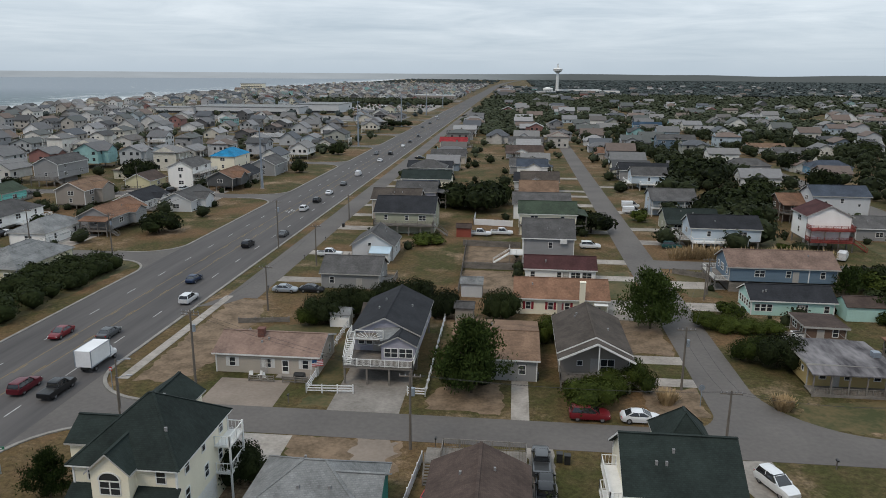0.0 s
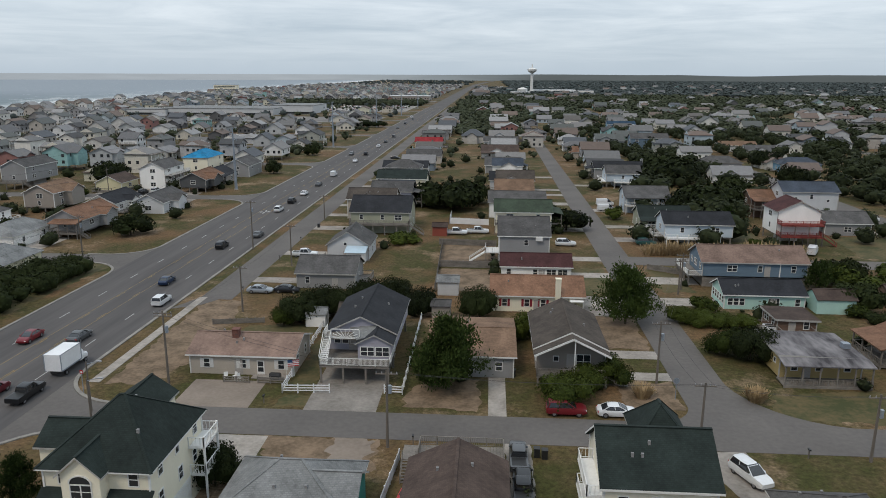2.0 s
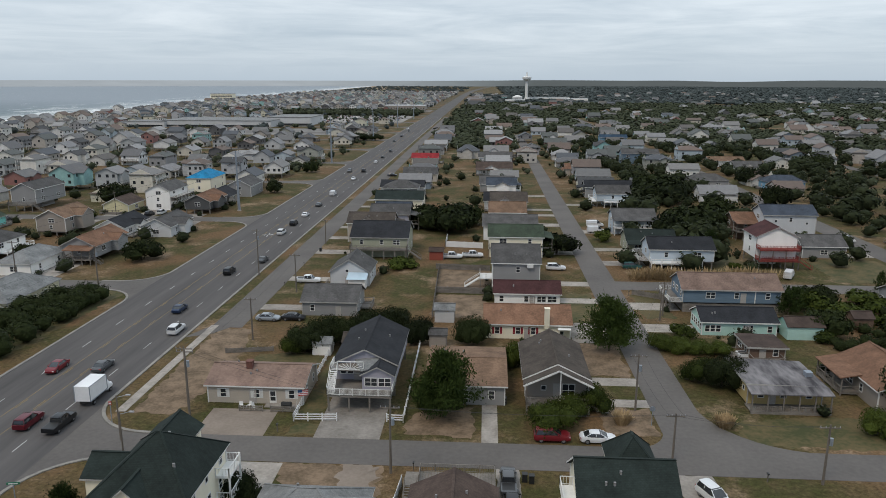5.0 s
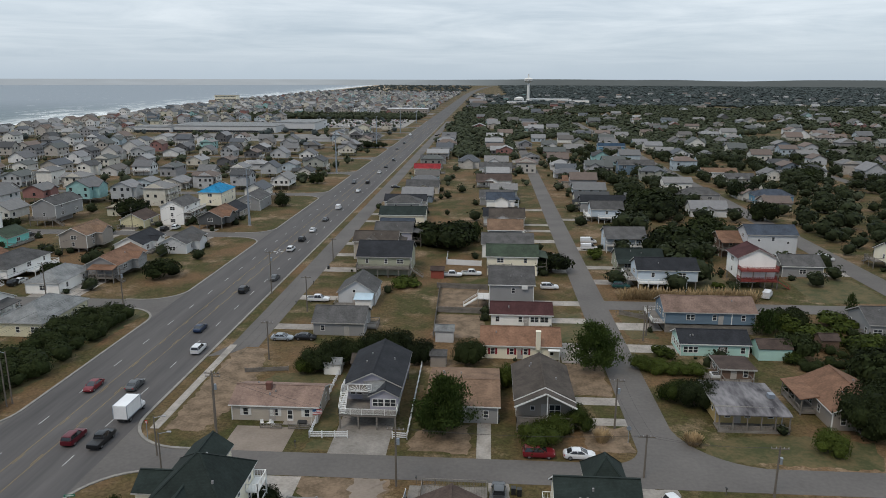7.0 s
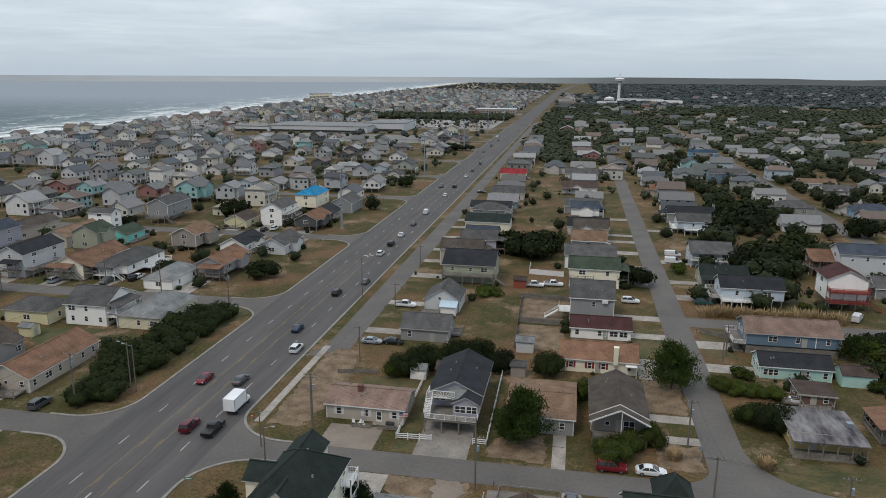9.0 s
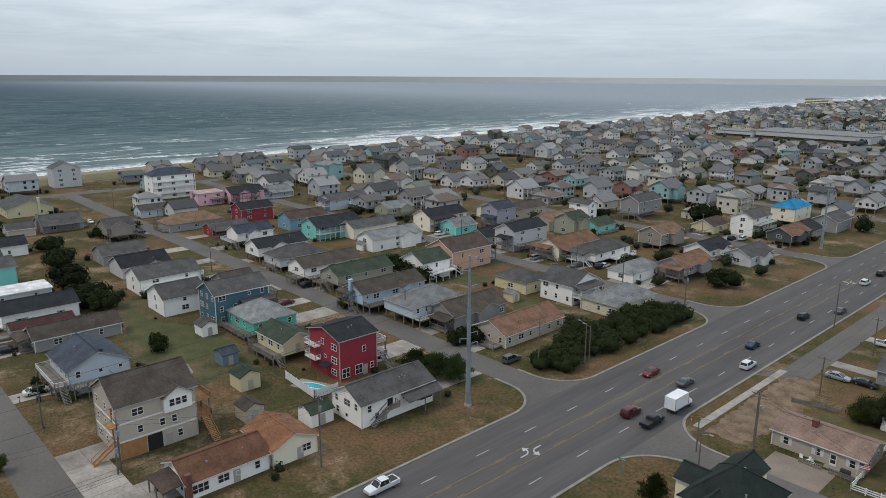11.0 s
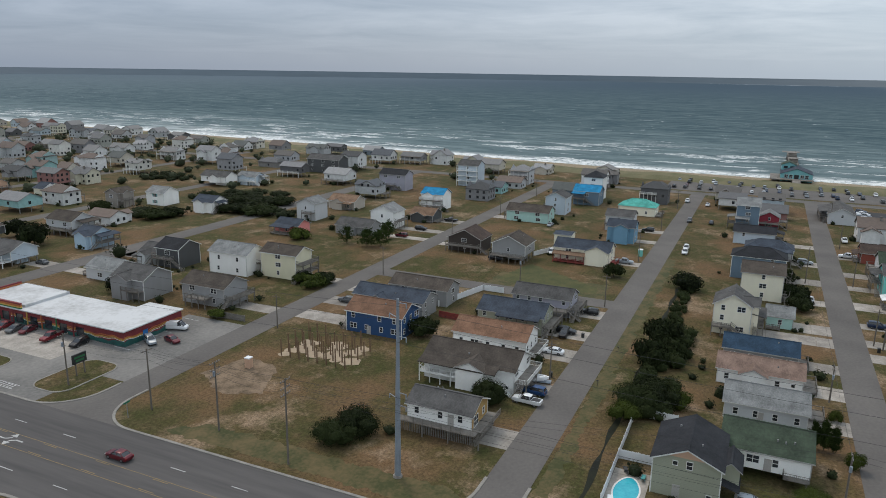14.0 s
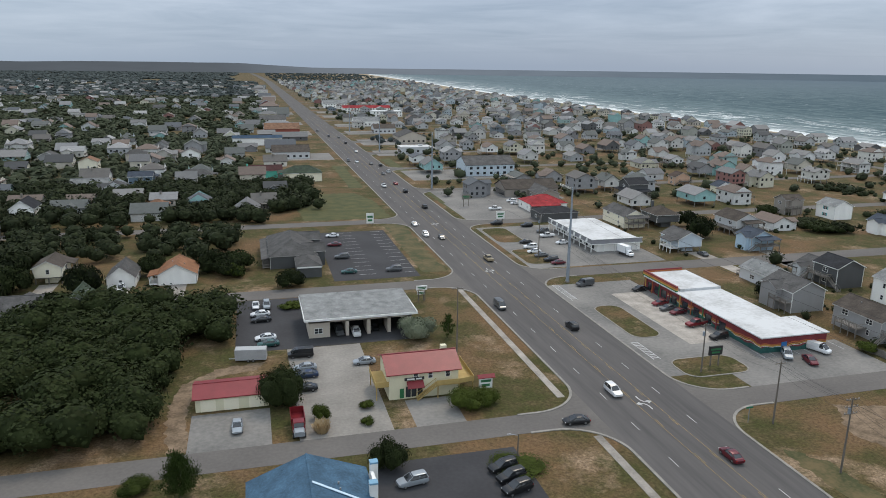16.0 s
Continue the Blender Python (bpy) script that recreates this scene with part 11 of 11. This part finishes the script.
shed(-128.0, 22.5, 3.6, 5.0, 3.4, "white", "ltgrey", "y")
shed(-153.5, 40.5, 4.2, 3.8, 2.6, "white", "grey")
shed(-196, 118, 3.2, 2.6, 2.3, "white", "ltgrey")
shed(59.6, 122.4, 6.4, 4.6, 2.6, "mint", "brown")
shed(73, 128, 3.6, 3.4, 2.4, "brown", "brown")
shed(-12.0, 176.5, 3.6, 3.0, 2.4, "redbrown", "brown")


# ---- fences ----
RAILM, POSTV = {}, Build().box(-0.07, -0.07, 0, 0.07, 0.07, 1.25).mesh("post", VINYL)


def rail_fence(pts, label="white three-rail vinyl ranch fence", h=1.15):
    th = thing("fence", pts[0][0], pts[0][1], 0, 0, label, "fence", "garden fences")
    ox, oy = pts[0]
    for (x0, y0), (x1, y1) in zip(pts[:-1], pts[1:]):
        L_ = math.hypot(x1 - x0, y1 - y0)
        n = max(1, round(L_ / 2.4))
        for i in range(n + 1):
            f = i / n
            part("post", POSTV, None, th, at=(x0 + (x1 - x0) * f - ox, y0 + (y1 - y0) * f - oy, 0))
        for z in (0.35, 0.7, 1.05):
            part("rail", Build().bar((x0 - ox, y0 - oy, z), (x1 - ox, y1 - oy, z), 0.05, 0.14), VINYL, th)
    return th


def panel_fence(pts, m, label, h=1.7, step=2.4):
    th = thing("fence", pts[0][0], pts[0][1], 0, 0, label, "fence", "garden fences")
    ox, oy = pts[0]
    for (x0, y0), (x1, y1) in zip(pts[:-1], pts[1:]):
        L_ = math.hypot(x1 - x0, y1 - y0)
        n = max(1, round(L_ / step))
        for i in range(n):
            a, c = i / n, (i + 1) / n
            b = Build()
            k = 14
            tx, ty = (x1 - x0) / L_, (y1 - y0) / L_
            prof = []
            for j in range(k):
                fa, fc = a + (c - a) * j / k, a + (c - a) * (j + 0.9) / k
                fd = a + (c - a) * (j + 1) / k
                prof += [(fa, 0.025), (fc, 0.025), (fc, 0.008), (fd, 0.008)]
            top = [h - 0.03 * ((j // 4) % 3) for j in range(len(prof))]
            for s in (-1, 1):
                for f, o in prof:
                    b.v += [(x0 + (x1 - x0) * f - ox - ty * o * s, y0 + (y1 - y0) * f - oy + tx * o * s, 0.03)]
                for (f, o), zt in zip(prof, top):
                    b.v += [(x0 + (x1 - x0) * f - ox - ty * o * s, y0 + (y1 - y0) * f - oy + tx * o * s, zt)]
            m_ = len(prof)
            for j in range(m_ - 1):
                b.f += [(j + 1, j, m_ + j, m_ + j + 1), (2 * m_ + j, 2 * m_ + j + 1, 3 * m_ + j + 1, 3 * m_ + j), (m_ + j + 1, m_ + j, 3 * m_ + j, 3 * m_ + j + 1)]
            b.f += [(0, 2 * m_, 3 * m_, m_), (3 * m_ - 1, m_ - 1, 2 * m_ - 1, 4 * m_ - 1)]
            part("panel", b, m, th)
        for i in range(n + 1):
            f = i / n
            b = Build().box(x0 + (x1 - x0) * f - ox - 0.07, y0 + (y1 - y0) * f - oy - 0.07, 0, x0 + (x1 - x0) * f - ox + 0.07, y0 + (y1 - y0) * f - oy + 0.07, h + 0.1)
            part("post", b, m, th)
    return th


rail_fence([(-19.6, 83.1), (-25.6, 82.7), (-26.0, 114.5)])
rail_fence([(-12.6, 83.4), (-10.3, 83.3), (-10.6, 114.5)])
panel_fence([(-10.4, 190.7), (0.2, 189.4)], VINYL, "white vinyl privacy fence panels")
panel_fence([(-10.4, 190.7), (-10.4, 200)], VINYL, "white vinyl privacy fence panels")
panel_fence([(-90, -45.2), (-120.3, -45.5), (-120.3, -38)], VINYL, "white vinyl privacy fence round the pool")
panel_fence([(-104, -45.2), (-104, -39.2)], VINYL, "white vinyl privacy fence panels")
panel_fence([(-118, 41.0), (-106.2, 40.2), (-106.2, 45.6)], VINYL, "white vinyl privacy fence round the pool")
panel_fence([(-160, -103.5), (-179.0, -98.1), (-179, -92)], VINYL, "white vinyl privacy fence panels")
panel_fence([(-153, -100), (-152.3, -93.3)], WOODRED, "red painted timber fence panels")
panel_fence([(-222.8, -97), (-233, -93), (-233, -88)], VINYL, "white vinyl privacy fence panels")
panel_fence([(-11.4, 166), (2.1, 165)], WOODGREY, "weathered grey timber fence panels", 1.5)
panel_fence([(-9.9, 145.6), (2.6, 145.2)], WOODGREY, "weathered grey timber fence panels", 1.5)
panel_fence([(-9.6, 128), (-10.6, 165.5)], WOODGREY, "weathered grey timber fence panels", 1.5)
panel_fence([(-8.7, 67.6), (-9.6, 56.0)], VINYL, "white vinyl fence panels beside the brown roof", 1.2)
panel_fence([(-128, -150), (-128, -141)], WOODGREY, "weathered grey timber fence panels", 1.6)
panel_fence([(40, 143), (33.5, 147)], WOODGREY, "weathered grey timber fence panels", 1.2)
panel_fence([(-44, 107), (-36, 108.5)], WOODGREY, "low weathered post-and-rail fence", 0.9)


# ---- pools ----
def pool(x, y, w, d, rz, pad_w, pad_d):
    th = thing("swimming_pool", x, y, 0, radians(rz), "turquoise swimming pool in a pale concrete terrace", "pool")
    n = 28
    ring = [(w / 2 * math.cos(6.2832 * i / n) * (1 + 0.12 * math.cos(12.566 * i / n)), d / 2 * math.sin(6.2832 * i / n) * (1 - 0.12 * math.cos(6.283 * i / n))) for i in range(n)]
    part("terrace", Build().box(-pad_w / 2, -pad_d / 2, -0.1, pad_w / 2, pad_d / 2, 0.06), CONCRETE, th)
    part("water", Build().slab([(a, b_, 0.075) for a, b_ in ring], 0.05), POOLW, th)
    cp = Build()
    for (a, b_), (c, e) in zip(ring, ring[1:] + ring[:1]):
        cp.bar((a, b_, 0.08), (c, e, 0.08), 0.25, 0.06)
    part("coping", cp, TRIM, th)


pool(-94.4, -42.4, 8.0, 3.9, 0, 13, 5.6)
pool(-111.0, 43.3, 6.0, 2.2, 24, 9, 4.0)


def lounger(x, y, rz, m):
    th = thing("sun_lounger", x, y, 0.06, radians(rz), "slatted sun lounger on the pool terrace", "lounger")
    part("seat", Build().box(-0.9, -0.3, 0.28, 0.5, 0.3, 0.36), m, th)
    part("backrest", Build().slab([(0.5, -0.3, 0.36), (1.1, -0.3, 0.8), (1.1, 0.3, 0.8), (0.5, 0.3, 0.36)], 0.07), m, th)
    for px in (-0.8, 0.4):
        for py in (-0.25, 0.25):
            part("leg", Build().box(px - 0.03, py - 0.03, 0, px + 0.03, py + 0.03, 0.28), m, th)


lounger(-100.5, -43.5, 20, BLACKP)
lounger(-99.2, -40.6, 0, WALLS["teal"])
lounger(-91.5, -44.2, 10, VINYL)

# ---- building site: timber piles on sand ----
SAND = mat("pale_sand", (0.38, 0.30, 0.21), (0.27, 0.21, 0.15), 0.95, scale=0.5, fine=5, bump=0.3)
b = Build()
pr2 = random.Random(3)
for i in range(26):
    cx, cy = pr2.uniform(-126, -115), pr2.uniform(-121, -104)
    r = pr2.uniform(1.0, 2.4)
    b.poly([(cx + r * math.cos(a) * pr2.uniform(0.7, 1.2), cy + r * math.sin(a) * pr2.uniform(0.7, 1.2), 0.01 + i * 0.0015) for a in [6.283 * k / 11 for k in range(11)]])
tagged(setting("sand_patch", b, SAND, "pale disturbed sand on the building site", "sand"))
pile_m = Build().tube((0, 0, -0.2), (0, 0, 4.2), 0.15, 0.15, 7).mesh("pile", mat("pile_wood", (0.20, 0.125, 0.075), (0.11, 0.07, 0.042), 0.9, scale=1.0, fine=8, stretch=(1, 1, 0.2)))
site = thing("house_foundation", -120, -112, 0, 0, "rows of bare timber foundation piles on sand", "piles")
for i in range(5):
    for j in range(8):
        po = part("timber_post", pile_m, None, site, at=(-5 + i * 2.6, -8 + j * 2.3, 0))
        po.scale.z = pr2.uniform(0.75, 1.1)
pt = thing("portable_toilet", -106.5, -122.2, 0, 0, "beige portable toilet with white roof", "toilet")
part("cabin", Build().box(-0.6, -0.6, 0, 0.6, 0.6, 2.1), WALLS["peach"], pt)
part("roof", Build().box(-0.65, -0.65, 2.1, 0.65, 0.65, 2.3), VINYL, pt)
pt = thing("portable_toilet", -240.1, -64.5, 0, 0, "turquoise portable toilet beside the street", "toilet")
part("cabin", Build().box(-0.7, -0.7, 0, 0.7, 0.7, 2.2), WALLS["turq"], pt)
part("roof", Build().box(-0.75, -0.75, 2.2, 0.75, 0.75, 2.4), VINYL, pt)

# ---- boat on a trailer, cargo trailer, flatbed trailer ----
bt = thing("motor_boat", -126.3, -66.8, 0, radians(97), "white motor boat on a trailer beside the drive", "boat")
part("hull", loft(Build(), [(-2.8, .95, .55, 1.2, 1.3, .9), (0.5, 1.05, .5, 1.25, 1.35, 1.0), (2.2, .7, .7, 1.3, 1.42, .65), (3.2, .1, 1.1, 1.4, 1.48, .08)]), VINYL, bt)
part("cockpit", Build().box(-2.2, -0.7, 1.31, 0.6, 0.7, 1.4), BLACKP, bt)
part("windscreen", Build().slab([(0.7, -.7, 1.38), (0.3, -.7, 1.9), (0.3, .7, 1.9), (0.7, .7, 1.38)], 0.03), CARGLASS, bt)
part("trailer_frame", Build().box(-2.6, -0.8, 0.3, 3.6, 0.8, 0.45), STEEL, bt)
for sy in (-0.95, 0.95):
    part("wheel", WHEELFAR, None, bt, at=(-0.8, sy, 0.34))
ct = thing("cargo_trailer", 5.6, -175.5, 0, radians(-8), "plain grey enclosed cargo trailer", "trailer")
part("body", Build().box(-3.2, -1.1, 0.5, 3.2, 1.1, 2.8), mat("trailer_grey", (0.36, 0.37, 0.38), (0.28, 0.29, 0.30), 0.5), ct)
part("drawbar", Build().bar((3.2, 0, 0.5), (4.6, 0, 0.5), 0.12), STEEL, ct)
for px in (-0.5, 0.5):
    for sy in (-1.0, 1.0):
        part("wheel", WHEELFAR, None, ct, at=(px, sy, 0.34))


# ---- wheeled bins, letter boxes, street signs ----
BINM = Build().box(-0.3, -0.32, 0, 0.3, 0.32, 0.95).box(-0.34, -0.36, 0.95, 0.34, 0.38, 1.05).mesh("body", BLACKP)


def bin_(x, y, rz=0):
    th = thing("wheeled_bin", x, y, 0.02, radians(rz), "black wheeled rubbish bin beside the road", "bin", "wheeled bins")
    part("body", BINM, None, th)


for x, y in ((5.8, 69.3), (6.6, 69.0), (-44.6, 182.8), (-118, -64), (-117, -65), (-130, -64.2), (-92, -11.4), (3.9, 90), (-155, -63.6), (-140, 1.0), (-176, -0.8), (16.6, 167), (-133, 71)):
    bin_(x, y)


def street_sign(x, y, rz, m, label, w=0.9, hgt=0.25):
    th = thing("street_sign", x, y, 0, radians(rz), label, "sign", "street signs")
    part("post", Build().box(-0.04, -0.04, 0, 0.04, 0.04, 2.9), STEEL, th)
    part("plate", Build().box(-w / 2, -0.02, 2.75, w / 2, 0.02, 2.75 + hgt), m, th)
    part("lettering", Build().box(-w * 0.36, -0.03, 2.75 + hgt * 0.3, w * 0.36, -0.022, 2.75 + hgt * 0.65), TRIM, th)


SIGNG = mat("sign_green", (0.02, 0.16, 0.09), (0.015, 0.12, 0.07), 0.5)
SIGNR = mat("sign_red", (0.42, 0.02, 0.02), (0.34, 0.015, 0.015), 0.5)
street_sign(-51.0, 60.5, 10, SIGNG, "green street name sign on a steel post", 1.4, 0.32)
street_sign(-79.5, -127.0, 0, SIGNG, "green street name sign on a steel post", 1.4, 0.32)
stop = thing("stop_sign", 24.0, 84.5, 0, 0, "octagonal stop sign with bare grey back on a post", "sign", "street signs")
part("post", Build().box(-0.04, -0.04, 0, 0.04, 0.04, 2.9), STEEL, stop)
octo = [(0.4 * math.cos(radians(22.5 + 45 * i)), 0.4 * math.sin(radians(22.5 + 45 * i))) for i in range(8)]
ob8 = Build().poly([(u, 0.045, 2.5 + v) for u, v in octo]).poly([(u, 0.06, 2.5 + v) for u, v in octo][::-1])
for i in range(8):
    (u0, v0), (u1, v1) = octo[i], octo[(i + 1) % 8]
    ob8.poly([(u0, 0.045, 2.5 + v0), (u0, 0.06, 2.5 + v0), (u1, 0.06, 2.5 + v1), (u1, 0.045, 2.5 + v1)])
part("plate", ob8, STEEL, stop)
part("face", Build().poly([(u * 0.97, 0.064, 2.5 + v * 0.97) for u, v in octo][::-1]), SIGNR, stop)
street_sign(-50.5, 80.5, 0, SIGNR, "red marker post sign beside the kerb", 0.4, 0.5)

# ---- reeds along the cross street ----
rg = random.Random(31)
b = Build()
for i in range(34):
    reed_build(b, 36.5 + i, 160.0 + rg.uniform(-0.8, 0.8), rg.uniform(2.2, 3.2), 2.0, 46, rg)
ob = new("reed_hedge", b.mesh("reed_hedge", REEDLEAF))
tagged(ob, "long row of tall tan feathery reeds", "reeds", kind="stuff")

# ---- ditch beside the street ----
b = Build()
for i in range(40):
    x0, x1 = -86 - i * 3.0, -86 - (i + 1) * 3.0
    e = [(x, -47.7 + 0.3 * math.sin(x * 0.31), -48.5 + 0.3 * math.sin(x * 0.47 + 1)) for x in (x0, x1)]
    b.poly([(e[0][0], e[0][1], 0.012), (e[0][0], e[0][2], 0.012), (e[1][0], e[1][2], 0.012), (e[1][0], e[1][1], 0.012)][::-1])
setting("ditch", b, mat("ditch_water", (0.010, 0.011, 0.008), (0.022, 0.024, 0.014), 0.6, spec=0.08), "narrow dark drainage ditch beside the street", "ditch")

# ---- overhead wires ----
WIREM = mat("cable_black", (0.02, 0.02, 0.02), (0.03, 0.03, 0.03), 0.6)


def wire(a, b_, sag=0.5, r=0.014):
    bld = Build()
    a, b_ = Vector(a), Vector(b_)
    n = 8
    pts = [a.lerp(b_, i / n) - Vector((0, 0, sag * 4 * (i / n) * (1 - i / n))) for i in range(n + 1)]
    d = (b_ - a).normalized()
    s = Vector((-d.y, d.x, 0)) * r
    u = Vector((0, 0, r))
    for p in pts:
        bld.v += [tuple(p - s - u * 0.6), tuple(p + s - u * 0.6), tuple(p + u)]
    for i in range(n):
        bld.f += [(3 * i + j, 3 * i + (j + 1) % 3, 3 * i + 3 + (j + 1) % 3, 3 * i + 3 + j) for j in range(3)]
    ob = new("power_line", bld.mesh("power_line", WIREM))
    return tagged(ob, "thin black overhead power cable", "cable")


chain = [(-83.4, -240, 13), (-83.6, -147.8, 10.6), (-83.6, -125.6, 11.6), (-82.9, -109.4, 12.5), (-79.2, -92.2, 14.2), (-84.5, 27.4, 12.1), (-86.3, 82.6, 10.7), (-86.2, 142.8, 10.1), (-88, 200, 10)]
for p, q in zip(chain[:-1], chain[1:]):
    for du_, dz in ((-1.1, 0), (0.5, 0), (1.1, 0), (0, -1.8)):
        wire((p[0] + du_, p[1], p[2] + dz), (q[0] + du_, q[1], q[2] + dz), 0.9)
steel = [(-84.2, -377.7, 27), (-83.9, -213.2, 27), (-83.6, -75.0, 27.5), (-84.6, 60.1, 28), (-88.0, 242.5, 21)]
for p, q in zip(steel[:-1], steel[1:]):
    for du_, dz in ((0.6, 0.3), (-0.6, -2.4), (0.6, -5.2), (0.6, -14)):
        wire((p[0] + du_, p[1], p[2] + dz), (q[0] + du_, q[1], q[2] + dz), 2.0, 0.02)
for ch in ([(-41.3, 84.6, 9.7), (-10.3, 70.1, 8.8), (24.4, 74.7, 6.5), (40.9, 70.8, 7.5)], [(-41.3, 84.6, 9.7), (-41.4, 113.7, 7.9), (-41.2, 143.9, 8.7), (-45.2, 192.1, 7.0)], [(24.4, 74.7, 6.5), (22.7, 89.1, 8.5), (36.8, 132.7, 6.9)],
           [(-84.5, 27.4, 11), (-104.5, 3.4, 8.4), (-104.0, -13.0, 8.6), (-142.3, -12.7, 7.3), (-229.7, -14.2, 11)], [(-104.5, 3.4, 8.4), (-177.7, 0.2, 8.7)], [(-79.2, -92.2, 12.5), (-104, -13, 8.2)]):
    for p, q in zip(ch[:-1], ch[1:]):
        for du_ in (-0.9, 0.9):
            wire((p[0] + du_, p[1], p[2]), (q[0] + du_, q[1], q[2]), 0.6)


# ---- letter boxes ----
BOXM = Build().box(-0.1, -0.24, 1.0, 0.1, 0.24, 1.16).mesh("box", BLACKP)
LPOST = Build().box(-0.05, -0.05, 0, 0.05, 0.05, 1.0).mesh("post", POLEWOOD)
for x, y in ((-27.0, 79.6), (-45.0, 124.5), (-45.0, 148.0), (-45.0, 166.0), (24.2, 118.0), (32.6, 146.0), (-7.6, 70.9), (-130.0, -54.6), (-150.0, -54.4), (-126.0, -1.6), (-142.0, -1.8), (-160.0, -11.0), (34.6, 71.0)):
    th = thing("letter_box", x, y, 0, 0, "small dark letter box on a timber post", "letter box", "letter boxes")
    part("post", LPOST, None, th)
    part("box", BOXM, None, th)

# ---- patio things before the ranch house ----
gr = thing("barbecue_grill", -27.6, 86.4, 0, 0, "dark covered barbecue grill on the patio", "grill")
part("body", rounded_box(0.75, 0.35, 0.35, 1.05), BLACKP, gr)
part("stand", Build().box(-0.6, -0.25, 0, -0.54, 0.25, 0.36).box(0.54, -0.25, 0, 0.6, 0.25, 0.36).box(-0.6, -0.25, 0.3, 0.6, 0.25, 0.36), STEEL, gr)
CHAIRW = mat("white_plastic_chair", (0.68, 0.68, 0.66), (0.58, 0.58, 0.56), 0.4)
for x, y, a in ((-34.2, 86.2, 20), (-33.1, 86.4, -30), (-32.2, 86.0, 60)):
    th = thing("patio_chair", x, y, 0, radians(a), "white plastic patio chair on the terrace", "chair", "patio chairs")
    part("seat", Build().box(-0.27, -0.27, 0.4, 0.27, 0.27, 0.45), CHAIRW, th)
    part("backrest", Build().slab([(-0.27, 0.24, 0.45), (0.27, 0.24, 0.45), (0.25, 0.36, 0.95), (-0.25, 0.36, 0.95)], 0.04), CHAIRW, th)
    for lx in (-0.24, 0.24):
        for ly in (-0.24, 0.24):
            part("leg", Build().box(lx - 0.025, ly - 0.025, 0, lx + 0.025, ly + 0.025, 0.4), CHAIRW, th)
fl2 = thing("house_flag", -26.4, 87.4, 0, radians(15), "striped red and white flag with blue corner", "flag")
part("pole", Build().tube((0, 0, 0), (0.25, 0, 2.6), 0.03, 0.025, 8), TRIM, fl2)
for i in range(7):
    part("stripe", Build().box(0.25, -0.01, 1.55 + i * 0.13, 1.75, 0.01, 1.55 + (i + 1) * 0.13), SIGNR if i % 2 == 0 else VINYL, fl2)
part("canton", Build().box(0.25, -0.02, 2.07, 0.9, 0.02, 2.46), WALLS["royal"], fl2)

# ---- red kayak by the stairs, pallets and picnic table on the building plot ----
ky = thing("kayak", -7.6, 61.0, 0.05, radians(80), "bright red plastic kayak lying beside the stairs", "kayak")
part("hull", loft(Build(), [(-1.7, .05, .18, .28, .34, .03), (-0.9, .32, .02, .26, .36, .26), (0.9, .32, .02, .26, .36, .26), (1.7, .05, .18, .28, .34, .03)], True), mat("kayak_red", (0.45, 0.02, 0.03), (0.36, 0.015, 0.02), 0.4), ky)
part("cockpit", Build().box(-0.5, -0.2, 0.3, 0.4, 0.2, 0.375), BLACKP, ky)
for x, y, a in ((-104.6, 22.6, 15), (-103.2, 25.2, -20), (-106.6, 19.8, 40)):
    th = thing("timber_pallet", x, y, 0, radians(a), "new pine timber pallet lying on bare ground", "pallet", "timber pallets")
    for k in range(5):
        part("board", Build().box(-0.6, -0.55 + k * 0.24, 0.1, 0.6, -0.41 + k * 0.24, 0.13), WOODNEW, th)
    for px in (-0.52, 0.0, 0.52):
        part("bearer", Build().box(px - 0.05, -0.55, 0, px + 0.05, 0.55, 0.1), WOODNEW, th)
